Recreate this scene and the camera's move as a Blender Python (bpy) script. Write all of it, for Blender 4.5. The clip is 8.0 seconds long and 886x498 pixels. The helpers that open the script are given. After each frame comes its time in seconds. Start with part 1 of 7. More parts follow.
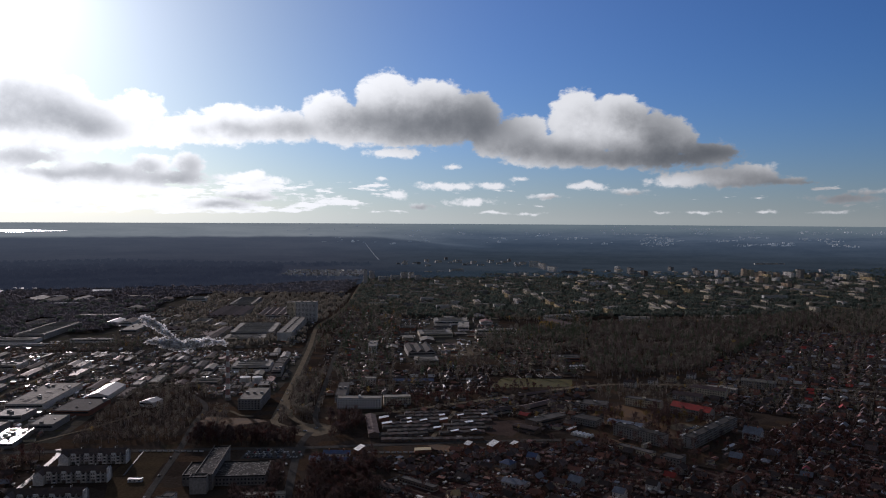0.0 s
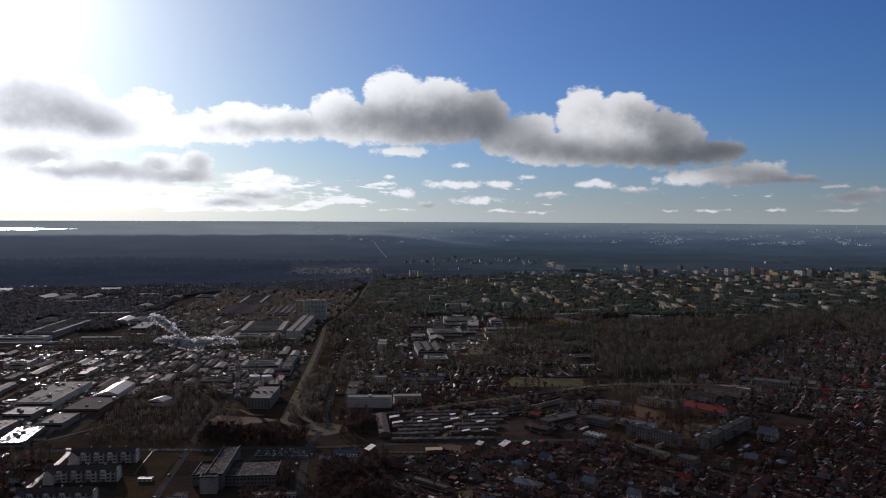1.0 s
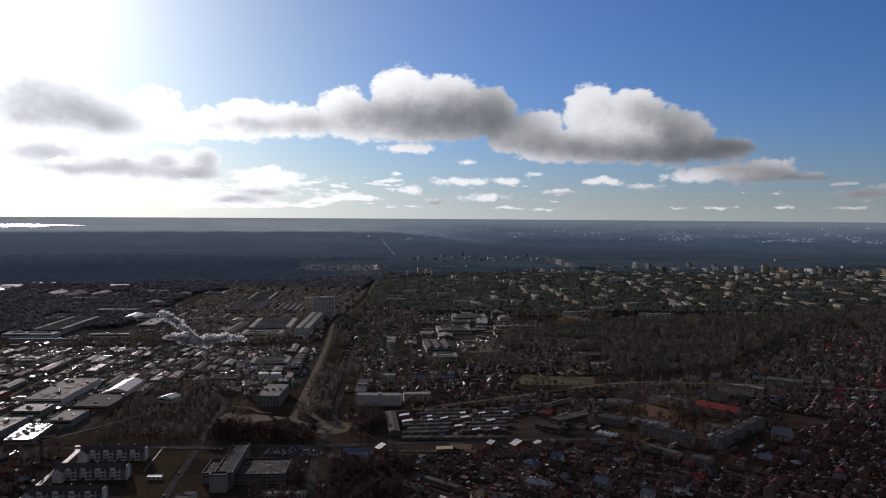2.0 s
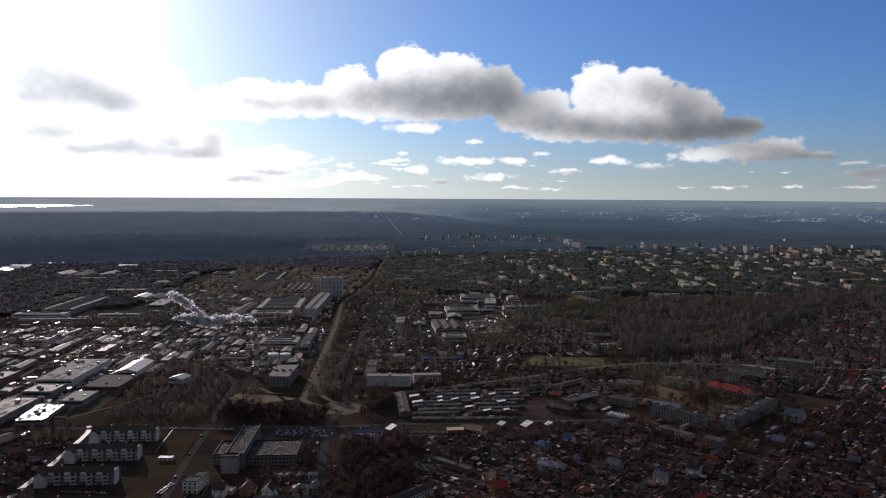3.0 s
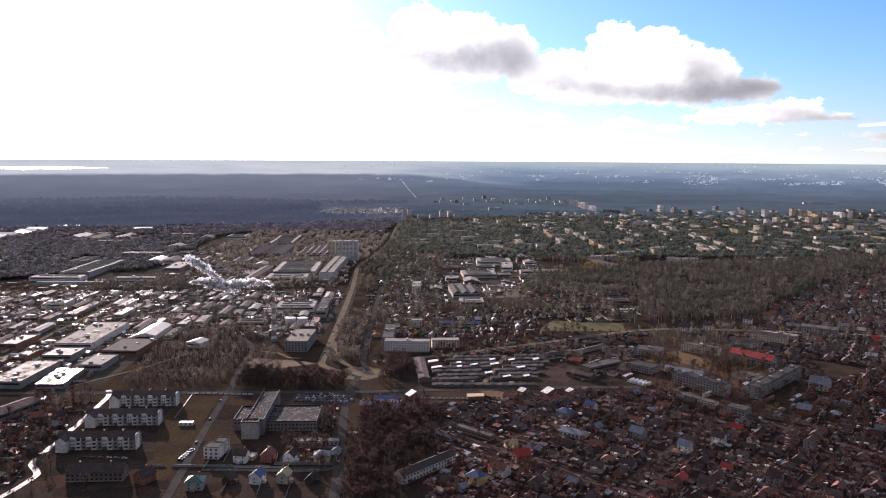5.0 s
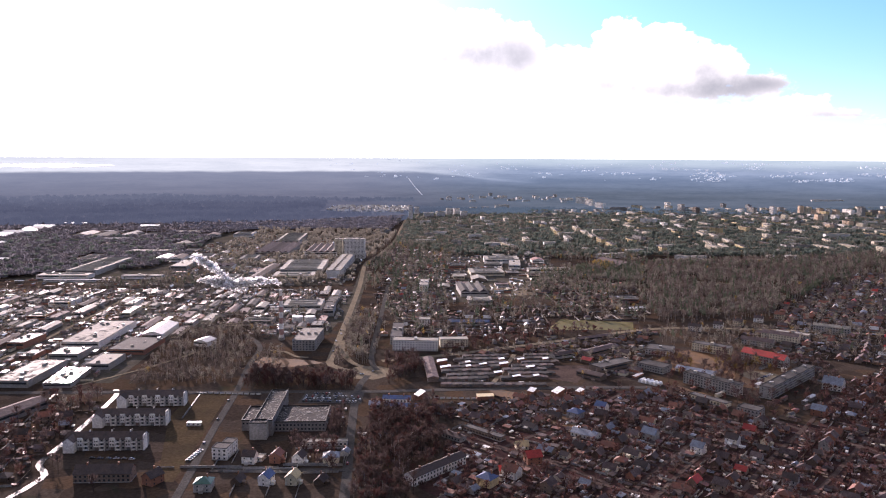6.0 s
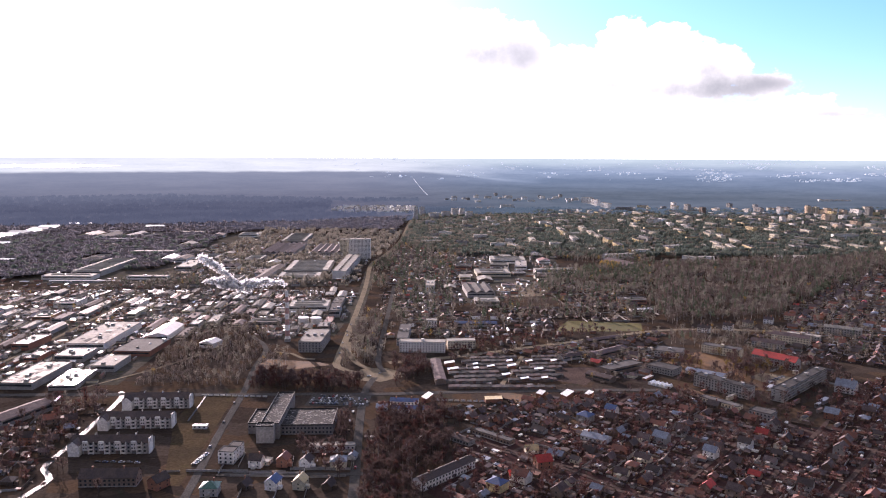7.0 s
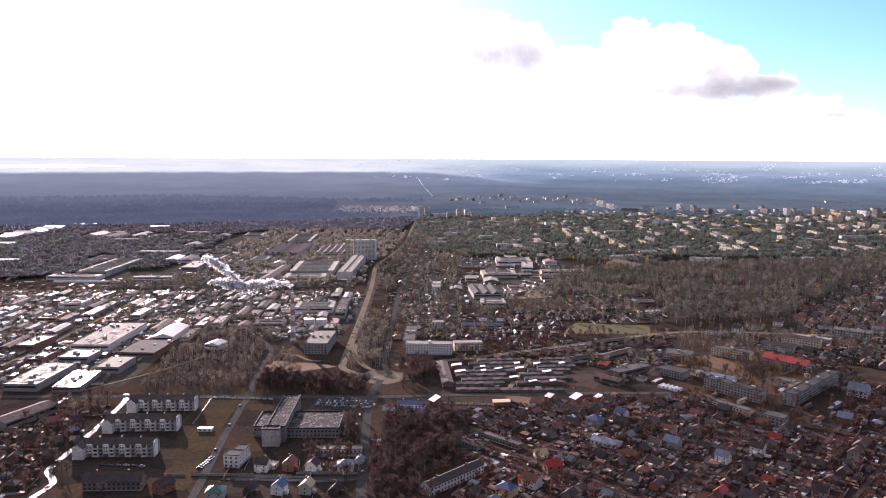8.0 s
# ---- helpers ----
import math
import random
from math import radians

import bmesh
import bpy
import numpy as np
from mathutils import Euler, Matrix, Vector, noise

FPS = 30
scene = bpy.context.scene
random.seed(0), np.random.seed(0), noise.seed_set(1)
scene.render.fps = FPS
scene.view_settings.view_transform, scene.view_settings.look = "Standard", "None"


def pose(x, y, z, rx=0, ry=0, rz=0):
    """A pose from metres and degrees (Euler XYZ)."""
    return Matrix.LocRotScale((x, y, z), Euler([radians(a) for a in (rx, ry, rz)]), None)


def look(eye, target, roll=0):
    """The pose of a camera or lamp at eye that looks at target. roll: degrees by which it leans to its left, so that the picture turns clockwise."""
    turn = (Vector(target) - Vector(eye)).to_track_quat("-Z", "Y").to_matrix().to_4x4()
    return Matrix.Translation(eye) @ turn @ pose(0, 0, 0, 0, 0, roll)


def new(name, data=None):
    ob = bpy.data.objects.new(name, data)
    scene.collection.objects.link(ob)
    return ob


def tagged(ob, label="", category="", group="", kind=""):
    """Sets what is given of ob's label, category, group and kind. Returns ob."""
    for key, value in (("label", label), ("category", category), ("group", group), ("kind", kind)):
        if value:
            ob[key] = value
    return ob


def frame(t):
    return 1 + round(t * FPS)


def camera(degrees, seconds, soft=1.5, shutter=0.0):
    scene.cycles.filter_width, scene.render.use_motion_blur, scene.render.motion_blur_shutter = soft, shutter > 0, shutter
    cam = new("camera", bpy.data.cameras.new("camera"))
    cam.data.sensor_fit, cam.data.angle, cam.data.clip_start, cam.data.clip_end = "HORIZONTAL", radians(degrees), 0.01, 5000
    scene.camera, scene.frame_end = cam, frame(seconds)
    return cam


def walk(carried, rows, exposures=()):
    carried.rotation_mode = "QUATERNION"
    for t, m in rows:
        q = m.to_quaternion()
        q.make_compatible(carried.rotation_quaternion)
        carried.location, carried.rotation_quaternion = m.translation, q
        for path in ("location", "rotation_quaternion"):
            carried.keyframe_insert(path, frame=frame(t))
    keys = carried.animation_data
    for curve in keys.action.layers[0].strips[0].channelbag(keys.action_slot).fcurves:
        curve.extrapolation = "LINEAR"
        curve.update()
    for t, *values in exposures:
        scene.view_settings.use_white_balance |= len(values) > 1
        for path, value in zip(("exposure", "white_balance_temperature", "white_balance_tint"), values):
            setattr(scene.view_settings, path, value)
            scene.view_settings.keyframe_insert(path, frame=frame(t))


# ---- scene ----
cam = camera(59.67, 8.0, soft=1.05)

# a slow flight forwards and to the left, the view sinking towards the town
PATH = [
    (0, pose(-0.00, 0.00, 234.00, 87.752, -0.310, 0.000)),
    (0.5, pose(-1.87, 3.47, 233.83, 87.686, -0.272, 0.258)),
    (1, pose(-3.68, 6.95, 233.67, 87.622, -0.301, 0.570)),
    (1.2, pose(-4.44, 8.33, 233.65, 87.619, -0.326, 0.671)),
    (2.3, pose(-8.96, 15.92, 233.72, 87.032, -0.375, 1.254)),
    (2.5, pose(-9.78, 17.28, 233.79, 86.664, -0.363, 1.358)),
    (3, pose(-11.82, 20.64, 234.07, 85.890, -0.317, 1.578)),
    (3.5, pose(-13.82, 23.93, 234.34, 85.655, -0.263, 1.819)),
    (4, pose(-15.87, 27.17, 234.56, 85.190, -0.268, 2.060)),
    (4.5, pose(-17.96, 30.39, 234.74, 83.900, -0.357, 2.299)),
    (4.7, pose(-18.78, 31.73, 234.83, 83.446, -0.361, 2.389)),
    (5.8, pose(-23.29, 39.44, 235.46, 82.903, -0.298, 2.826)),
    (6, pose(-24.08, 40.89, 235.55, 82.900, -0.301, 2.914)),
    (6.5, pose(-25.97, 44.64, 235.70, 82.898, -0.306, 3.101)),
    (7, pose(-27.86, 48.38, 235.69, 82.894, -0.250, 3.233)),
    (7.5, pose(-29.71, 52.12, 235.55, 82.921, -0.228, 3.397)),
    (8, pose(-31.55, 55.86, 235.34, 82.945, -0.306, 3.554)),
]
walk(cam, PATH, exposures=[
    (0.0, -0.90, 5900, 13), (1.2, -0.88, 5900, 13), (2.5, -0.68, 6000, 13), (3.0, -0.48, 6000, 13), (3.5, -0.18, 6100, 14),
    (4.0, 0.05, 6100, 17), (4.5, 0.42, 6200, 18), (5.8, 1.18, 6300, 24), (6.5, 1.32, 6300, 25), (8.0, 1.32, 6300, 25)])

# ---- daylight: a low sun ahead on the left, blue sky, a bank of cumulus ----
SUN_AZ, SUN_EL = -29.4, 15.0
sun_dir = Vector((math.sin(radians(SUN_AZ)) * math.cos(radians(SUN_EL)),
                  math.cos(radians(SUN_AZ)) * math.cos(radians(SUN_EL)), math.sin(radians(SUN_EL))))
sun = new("sun", bpy.data.lights.new("sun", "SUN"))
sun.data.energy, sun.data.angle, sun.data.color = 4.6, radians(0.53), (1.0, 0.825, 0.735)
sun.matrix_world = look((0, 0, 400), Vector((0, 0, 400)) - sun_dir)

world = bpy.data.worlds.new("sky")
scene.world = world
world.use_nodes = True
WT = world.node_tree
WT.nodes.clear()


class Nodes:
    """Short hand for wiring shader nodes in one tree."""

    def __init__(self, tree):
        self.tree = tree

    def add(self, kind):
        return self.tree.nodes.new(kind)

    def plug(self, value, socket):
        if isinstance(value, bpy.types.NodeSocket):
            self.tree.links.new(value, socket)
        else:
            socket.default_value = value

    def math(self, op, a, b=0.0, c=0.0, clamp=False):
        node = self.add("ShaderNodeMath")
        node.operation, node.use_clamp = op, clamp
        for value, socket in zip((a, b, c), node.inputs):
            self.plug(value, socket)
        return node.outputs[0]

    def vec(self, op, a, b=(0, 0, 0), out=0):
        node = self.add("ShaderNodeVectorMath")
        node.operation = op
        self.plug(a, node.inputs[0])
        self.plug(b, node.inputs[1])
        return node.outputs[out]

    def xyz(self, x, y, z=0.0):
        node = self.add("ShaderNodeCombineXYZ")
        for value, socket in zip((x, y, z), node.inputs):
            self.plug(value, socket)
        return node.outputs[0]

    def noise(self, vector, scale, detail=4.0, rough=0.55, distort=0.0):
        node = self.add("ShaderNodeTexNoise")
        if vector is not None:
            self.plug(vector, node.inputs["Vector"])
        for key, value in (("Scale", scale), ("Detail", detail), ("Roughness", rough), ("Distortion", distort)):
            node.inputs[key].default_value = value
        return node.outputs["Fac"]

    def ramp(self, fac, lo, hi, a=0.0, b=1.0, smooth=True):
        node = self.add("ShaderNodeMapRange")
        node.interpolation_type = "SMOOTHSTEP" if smooth else "LINEAR"
        for value, socket in zip((fac, lo, hi, a, b), node.inputs):
            self.plug(value, socket)
        return node.outputs[0]

    def mix(self, fac, a, b, blend="MIX"):
        node = self.add("ShaderNodeMix")
        node.data_type, node.blend_type = "RGBA", blend
        for value, socket in ((fac, node.inputs[0]), (a, node.inputs[6]), (b, node.inputs[7])):
            self.plug(value, socket)
        return node.outputs[2]


# cumulus heaps as soft ellipses: bearing, height, half width, half height, in degrees
BANK_MID = [(-8.5, 7.42, 1.83, 1.69), (-4.0, 8.12, 2.49, 2.43), (-0.6, 7.75, 3.0, 2.19), (2.3, 7.43, 1.83, 1.79), (-2.7, 6.59, 6.63, 1.31), (-6.8, 6.77, 3.28, 1.46), (-11.7, 6.65, 3.0, 1.2), (-14.9, 6.63, 2.92, 1.42), (-17.7, 6.2, 2.46, 1.17)]
BANK_EAST = [(5.6, 5.91, 2.27, 1.72), (9.6, 7.21, 1.86, 2.09), (12.5, 6.92, 2.46, 1.99), (8.9, 5.12, 3.66, 1.22), (14.9, 5.59, 2.57, 1.99), (16.9, 5.71, 1.22, 1.34), (18.7, 4.57, 2.17, 0.94), (14.1, 4.45, 5.09, 0.8), (7.3, 4.27, 2.46, 0.57), (3.9, 5.7, 1.9, 1.1)]
BANK_TAIL = [(20.2, 2.94, 4.04, 0.7), (21.7, 3.38, 1.98, 0.58), (16.9, 2.78, 2.49, 0.48), (24.2, 2.69, 1.32, 0.34), (20.2, 4.69, 0.96, 0.31), (25.4, 2.52, 0.61, 0.15), (27.6, 1.45, 2.3, 0.33), (29.0, 1.81, 1.28, 0.22)]
BANK_SUN = [(-29.4, 7.5, 4.11, 2.66), (-26.8, 6.97, 2.99, 2.26), (-24.8, 6.36, 2.4, 1.56), (-21.4, 6.92, 1.88, 1.63), (-23.4, 5.95, 3.16, 1.36), (-27.2, 5.31, 4.29, 1.1), (-19.8, 5.85, 2.58, 1.08), (-33.4, 5.98, 3.49, 2.4)]
BANK_LOW = [(-28.3, 3.9, 2.43, 0.66), (-23.4, 2.99, 4.22, 0.76), (-20.6, 3.69, 1.46, 0.66), (-18.3, 3.76, 1.36, 0.79), (-19.1, 2.87, 2.61, 0.55), (-14.1, 2.73, 2.44, 0.52), (-26.9, 2.66, 3.66, 0.56), (-24.8, 1.48, 3.79, 0.34), (-14.1, 1.6, 2.36, 0.36), (-18.4, 0.91, 5.27, 0.36), (-31.6, 2.94, 2.73, 1.42)]
WISPS = [(-3.5, 4.85, 2.08, 0.41), (0.6, 3.81, 0.67, 0.21), (-3.4, 1.79, 0.83, 0.37), (0.2, 2.35, 2.09, 0.37), (3.2, 2.45, 1.75, 0.33), (-4.4, 2.86, 0.5, 0.17), (-1.6, 0.92, 1.05, 0.25), (1.9, 1.24, 1.92, 0.29), (7.7, 1.59, 1.23, 0.21), (10.6, 2.41, 1.33, 0.33), (13.3, 2.08, 1.27, 0.28), (5.7, 2.91, 0.75, 0.21), (3.6, 0.45, 1.67, 0.13), (6.5, 0.42, 0.91, 0.12), (15.7, 0.54, 0.78, 0.12), (18.4, 0.51, 1.13, 0.12), (22.5, 0.56, 1.07, 0.12), (26.8, 0.56, 1.17, 0.11)]
HEAPS = [BANK_MID, BANK_EAST, BANK_TAIL, BANK_SUN, BANK_LOW, WISPS]

# grey undersides and hollows of the same clouds, with how deep each one is
HOLLOW_SUN = [(-28.4, 7.58, 2.41, 0.93, 0.61), (-25.8, 6.48, 2.09, 0.66, 0.61), (-24.3, 5.94, 1.21, 0.49, 0.53), (-29.1, 6.1, 1.27, 0.54, 0.27), (-28.3, 3.97, 1.62, 0.47, 0.7), (-24.0, 2.9, 2.16, 0.38, 0.61), (-23.7, 3.59, 0.63, 0.38, 0.45), (-20.9, 3.56, 0.66, 0.35, 0.53), (-18.1, 3.64, 0.6, 0.55, 0.53), (-19.1, 2.71, 1.57, 0.28, 0.61), (-14.1, 1.44, 1.18, 0.16, 0.53), (-15.9, 0.97, 1.24, 0.16, 0.53), (-27.0, 2.81, 1.49, 0.22, 0.35)]
HOLLOW_MID = [(2.5, 7.27, 1.5, 1.06, 0.8), (0.6, 6.61, 2.92, 0.98, 0.7), (-3.5, 6.74, 3.32, 0.82, 0.6), (-6.0, 7.43, 1.48, 0.57, 0.5), (-1.0, 7.91, 2.08, 0.89, 0.4), (-10.7, 6.52, 1.29, 0.48, 0.45), (-14.5, 6.32, 1.95, 0.36, 0.4), (2.5, 8.77, 1.08, 0.56, 0.25)]
HOLLOW_EAST = [(15.3, 4.23, 2.91, 0.6, 0.85), (18.5, 4.49, 2.25, 0.55, 0.85), (10.5, 4.65, 3.63, 0.57, 0.6), (15.5, 6.18, 1.63, 1.03, 0.6), (6.9, 5.05, 2.47, 0.57, 0.5), (5.0, 6.2, 1.65, 0.9, 0.35), (13.7, 7.41, 1.57, 0.63, 0.3), (19.8, 4.85, 1.33, 0.39, 0.7), (17.6, 5.34, 1.52, 0.79, 0.4)]
HOLLOW_TAIL = [(22.2, 2.87, 1.72, 0.5, 0.7), (20.3, 2.35, 1.55, 0.23, 0.5), (24.4, 2.54, 1.25, 0.27, 0.6), (19.5, 3.22, 1.48, 0.31, 0.3), (27.6, 1.42, 2.63, 0.44, 0.85), (13.8, 1.87, 1.03, 0.16, 0.6), (-1.5, 0.84, 0.92, 0.17, 0.6), (25.6, 2.48, 0.61, 0.19, 0.5), (8.3, 1.47, 0.82, 0.12, 0.5)]


def cloud_group():
    """Cloud thickness at a bearing and height in degrees."""
    tree = bpy.data.node_groups.new("cloud_thickness", "ShaderNodeTree")
    tree.interface.new_socket("Place", in_out="INPUT", socket_type="NodeSocketVector")
    tree.interface.new_socket("Thickness", in_out="OUTPUT", socket_type="NodeSocketFloat")
    k = Nodes(tree)
    place = k.add("NodeGroupInput").outputs[0]
    warp = k.add("ShaderNodeTexNoise")
    k.plug(place, warp.inputs["Vector"])
    warp.inputs["Scale"].default_value, warp.inputs["Detail"].default_value = 0.5, 4.0
    shifted = k.vec("ADD", place, k.vec("MULTIPLY", k.vec("SUBTRACT", warp.outputs["Color"], (0.5, 0.5, 0.5)), (1.1, 0.8, 0.0)))
    total = None
    for bank in HEAPS:
        for az, el, rx, ry in bank:
            off = k.vec("MULTIPLY", k.vec("SUBTRACT", shifted, (az, el, 0.0)), (1 / rx, 1 / ry, 0.0))
            one = k.math("SUBTRACT", 1.12, k.vec("LENGTH", off, out=1))
            one = k.math("MULTIPLY", one, min(1.7, 0.2 + ry * 0.8))
            total = one if total is None else k.math("SMOOTH_MAX", total, one, 0.18)
    fine = k.noise(k.vec("MULTIPLY", place, (1.0, 1.5, 1.0)), 0.9, 8.0, 0.62)
    total = k.math("ADD", total, k.math("MULTIPLY", k.math("SUBTRACT", fine, 0.5), 1.3))
    # low broken layer far away, thicker towards the sun's side
    parts = k.add("ShaderNodeSeparateXYZ")
    k.plug(place, parts.inputs[0])
    flat = k.noise(k.vec("MULTIPLY", place, (0.32, 1.5, 1.0)), 1.0, 7.0, 0.62)
    west = k.ramp(parts.outputs[0], 8.0, -22.0, -0.12, 0.1)
    band = k.math("MULTIPLY", k.ramp(parts.outputs[1], -0.2, 0.6), k.ramp(parts.outputs[1], 4.2, 2.2))
    low = k.math("MULTIPLY", k.math("SUBTRACT", k.math("ADD", flat, west), 0.5), 4.5)
    low = k.math("SUBTRACT", k.math("MULTIPLY", k.math("ADD", low, 1.0), band), 1.0)
    total = k.math("MAXIMUM", total, low)
    # unseen broken cloud added overhead and behind, to whiten the fill light
    beyond = k.math("MAXIMUM", k.ramp(parts.outputs[1], 20.0, 34.0), k.ramp(k.math("ABSOLUTE", parts.outputs[0]), 42.0, 62.0))
    beyond = k.math("MULTIPLY", beyond, k.ramp(parts.outputs[1], 1.0, 5.0))
    field = k.math("ADD", k.math("MULTIPLY", k.math("SUBTRACT", k.noise(place, 0.045, 6.0, 0.6), 0.5), 5.0), 0.45)
    total = k.math("MAXIMUM", total, k.math("SUBTRACT", k.math("MULTIPLY", k.math("ADD", field, 1.0), beyond), 1.0))
    k.plug(total, k.add("NodeGroupOutput").inputs[0])
    return tree


W = Nodes(WT)
ray = W.add("ShaderNodeTexCoord").outputs["Generated"]
sep = W.add("ShaderNodeSeparateXYZ")
W.plug(W.vec("NORMALIZE", ray), sep.inputs[0])
DEG = 180 / math.pi
bearing = W.math("MULTIPLY", W.math("ARCTAN2", sep.outputs[0], sep.outputs[1]), DEG)
height = W.math("MULTIPLY", W.math("ARCSINE", sep.outputs[2]), DEG)
place = W.xyz(bearing, height)
THICK = cloud_group()


def thickness(at):
    node = W.add("ShaderNodeGroup")
    node.node_tree = THICK
    W.plug(at, node.inputs[0])
    return node.outputs[0]


sky = W.add("ShaderNodeTexSky")
sky.sky_type, sky.sun_disc, sky.sun_elevation, sky.sun_rotation = "NISHITA", False, radians(SUN_EL), radians(SUN_AZ)
sky.altitude, sky.air_density, sky.dust_density, sky.ozone_density = 150, 1.0, 0.5, 4.0
to_sun = W.math("MULTIPLY", W.math("ARCCOSINE", W.vec("DOT_PRODUCT", W.vec("NORMALIZE", ray), tuple(sun_dir), out=1)), DEG)
glow = W.math("POWER", 2.718, W.math("MULTIPLY", to_sun, -1 / 4.2))
wide = W.math("POWER", 2.718, W.math("MULTIPLY", to_sun, -1 / 22.0))
here = thickness(place)
# hollows, torn by the same kind of noise, and thickness between a place and the sun
torn = W.add("ShaderNodeTexNoise")
W.plug(place, torn.inputs["Vector"])
torn.inputs["Scale"].default_value, torn.inputs["Detail"].default_value, torn.inputs["Roughness"].default_value = 0.55, 7.0, 0.62
moved = W.vec("ADD", place, W.vec("MULTIPLY", W.vec("SUBTRACT", torn.outputs["Color"], (0.5, 0.5, 0.5)), (1.6, 0.8, 0.0)))
hollow = None
for az, el, rx, ry, deep in HOLLOW_SUN + HOLLOW_MID + HOLLOW_EAST + HOLLOW_TAIL:
    off = W.vec("LENGTH", W.vec("MULTIPLY", W.vec("SUBTRACT", moved, (az, el, 0.0)), (0.74 / rx, 0.7 / ry, 0.0)), out=1)
    one = W.math("MULTIPLY", W.math("POWER", 2.718, W.math("MULTIPLY", W.math("MULTIPLY", off, off), -1.0)), deep)
    hollow = one if hollow is None else W.math("ADD", hollow, one)
ahead = thickness(W.vec("ADD", place, (-0.5, 0.4, 0.0)))
cover = W.ramp(here, -0.02, 0.34)
ruffle = W.math("MULTIPLY", W.math("SUBTRACT", torn.outputs["Fac"], 0.5), 0.7)
deep_in = W.math("ADD", W.math("MULTIPLY", hollow, W.math("ADD", ruffle, 1.05)), W.math("MULTIPLY", W.ramp(ahead, 0.1, 1.6), W.math("ADD", ruffle, 0.14)))
shade = W.math("SUBTRACT", 1.0, W.math("POWER", 2.718, W.math("MULTIPLY", deep_in, -1.5)), clamp=True)
# clouds out of view are kept dim to hold down the fill light
lit = W.math("ADD", W.math("MULTIPLY", wide, 19.0), W.math("MINIMUM", W.ramp(W.math("ABSOLUTE", bearing), 40.0, 70.0, 12.6, 1.8), W.ramp(height, 16.0, 34.0, 12.6, 1.8)))
cloud = W.mix(shade, W.vec("MULTIPLY", W.xyz(lit, lit, lit), (1.0, 0.97, 0.92)),
              W.vec("MULTIPLY", W.xyz(lit, lit, lit), (0.098, 0.107, 0.120)))
mild = W.math("POWER", 2.718, W.math("MULTIPLY", to_sun, -1 / 11.0))
haze = W.math("ADD", W.math("MULTIPLY", glow, 15.0), W.math("ADD", W.math("MULTIPLY", wide, 3.4), W.math("MULTIPLY", mild, 5.5)))
air = W.mix(1.0, W.mix(1.0, sky.outputs[0], W.mix(W.ramp(to_sun, 34.0, 6.0), (0.53, 0.87, 1.36, 1), (0.84, 0.95, 1.02, 1)), "MULTIPLY"), W.vec("MULTIPLY", W.xyz(haze, haze, haze), (1.06, 0.97, 0.88)), "ADD")
low_air = W.math("POWER", 2.718, W.math("MULTIPLY", W.math("MAXIMUM", height, 0.0), -1 / 3.0))
cool = W.vec("MULTIPLY", W.xyz(4.7, 4.7, 4.7), (0.98, 1.03, 0.96))
gold = W.math("MULTIPLY", wide, 29.0)
air = W.mix(W.math("MULTIPLY", low_air, 0.8), air, W.vec("ADD", cool, W.vec("MULTIPLY", W.xyz(gold, gold, gold), (1.0, 0.97, 0.88))))
shown = W.mix(cover, air, W.mix(1.0, cloud, W.vec("MULTIPLY", W.xyz(haze, haze, haze), (0.6, 0.58, 0.55)), "ADD"))
back = W.add("ShaderNodeBackground")
W.plug(shown, back.inputs["Color"])
back.inputs["Strength"].default_value = 0.09
W.tree.links.new(back.outputs[0], W.add("ShaderNodeOutputWorld").inputs["Surface"])

# ---- materials ----


def material(name, colours, rough=0.8, metal=0.0, grain=1.0, coarse=0.08, bump=0.0, vary=0.0, spec=0.3, spots=None):
    """A surface that wanders between its colours at two scales, in metres: grain and coarse are noise scales per metre.
    vary: how far the brightness differs from object to object."""
    mat = bpy.data.materials.new(name)
    mat.use_nodes = True
    k = Nodes(mat.node_tree)
    bsdf = mat.node_tree.nodes["Principled BSDF"]
    geo = k.add("ShaderNodeNewGeometry").outputs["Position"]
    a, b = ((*c, 1.0) for c in colours[:2])
    big = k.ramp(k.noise(geo, coarse, 4.0, 0.6), 0.35, 0.65)
    fine = k.noise(geo, grain, 5.0, 0.65)
    col = k.mix(big, a, b)
    col = k.mix(k.ramp(fine, 0.2, 0.8), k.mix(1.0, col, (0.62, 0.62, 0.62, 1), "MULTIPLY"), k.mix(1.0, col, (1.3, 1.3, 1.3, 1), "MULTIPLY"))
    if len(colours) > 2:
        blot = k.ramp(k.noise(geo, coarse * 3.1, 5.0, 0.7, 0.4), 0.56, 0.68)
        col = k.mix(blot, col, (*colours[2], 1.0))
    if vary:
        rnd = k.add("ShaderNodeObjectInfo").outputs["Random"]
        f = k.ramp(rnd, 0.0, 1.0, 1.0 - vary, 1.0 + vary, smooth=False)
        col = k.mix(1.0, col, k.xyz(f, f, f), "MULTIPLY")
    k.plug(col, bsdf.inputs["Base Color"])
    bsdf.inputs["Metallic"].default_value = metal
    bsdf.inputs["Specular IOR Level"].default_value = spec
    k.plug(k.ramp(fine, 0.2, 0.8, max(0.03, rough - 0.12), min(1.0, rough + 0.12)), bsdf.inputs["Roughness"])
    if bump:
        node = k.add("ShaderNodeBump")
        node.inputs["Strength"].default_value, node.inputs["Distance"].default_value = 0.6, bump
        k.plug(fine, node.inputs["Height"])
        k.plug(node.outputs[0], bsdf.inputs["Normal"])
    return mat


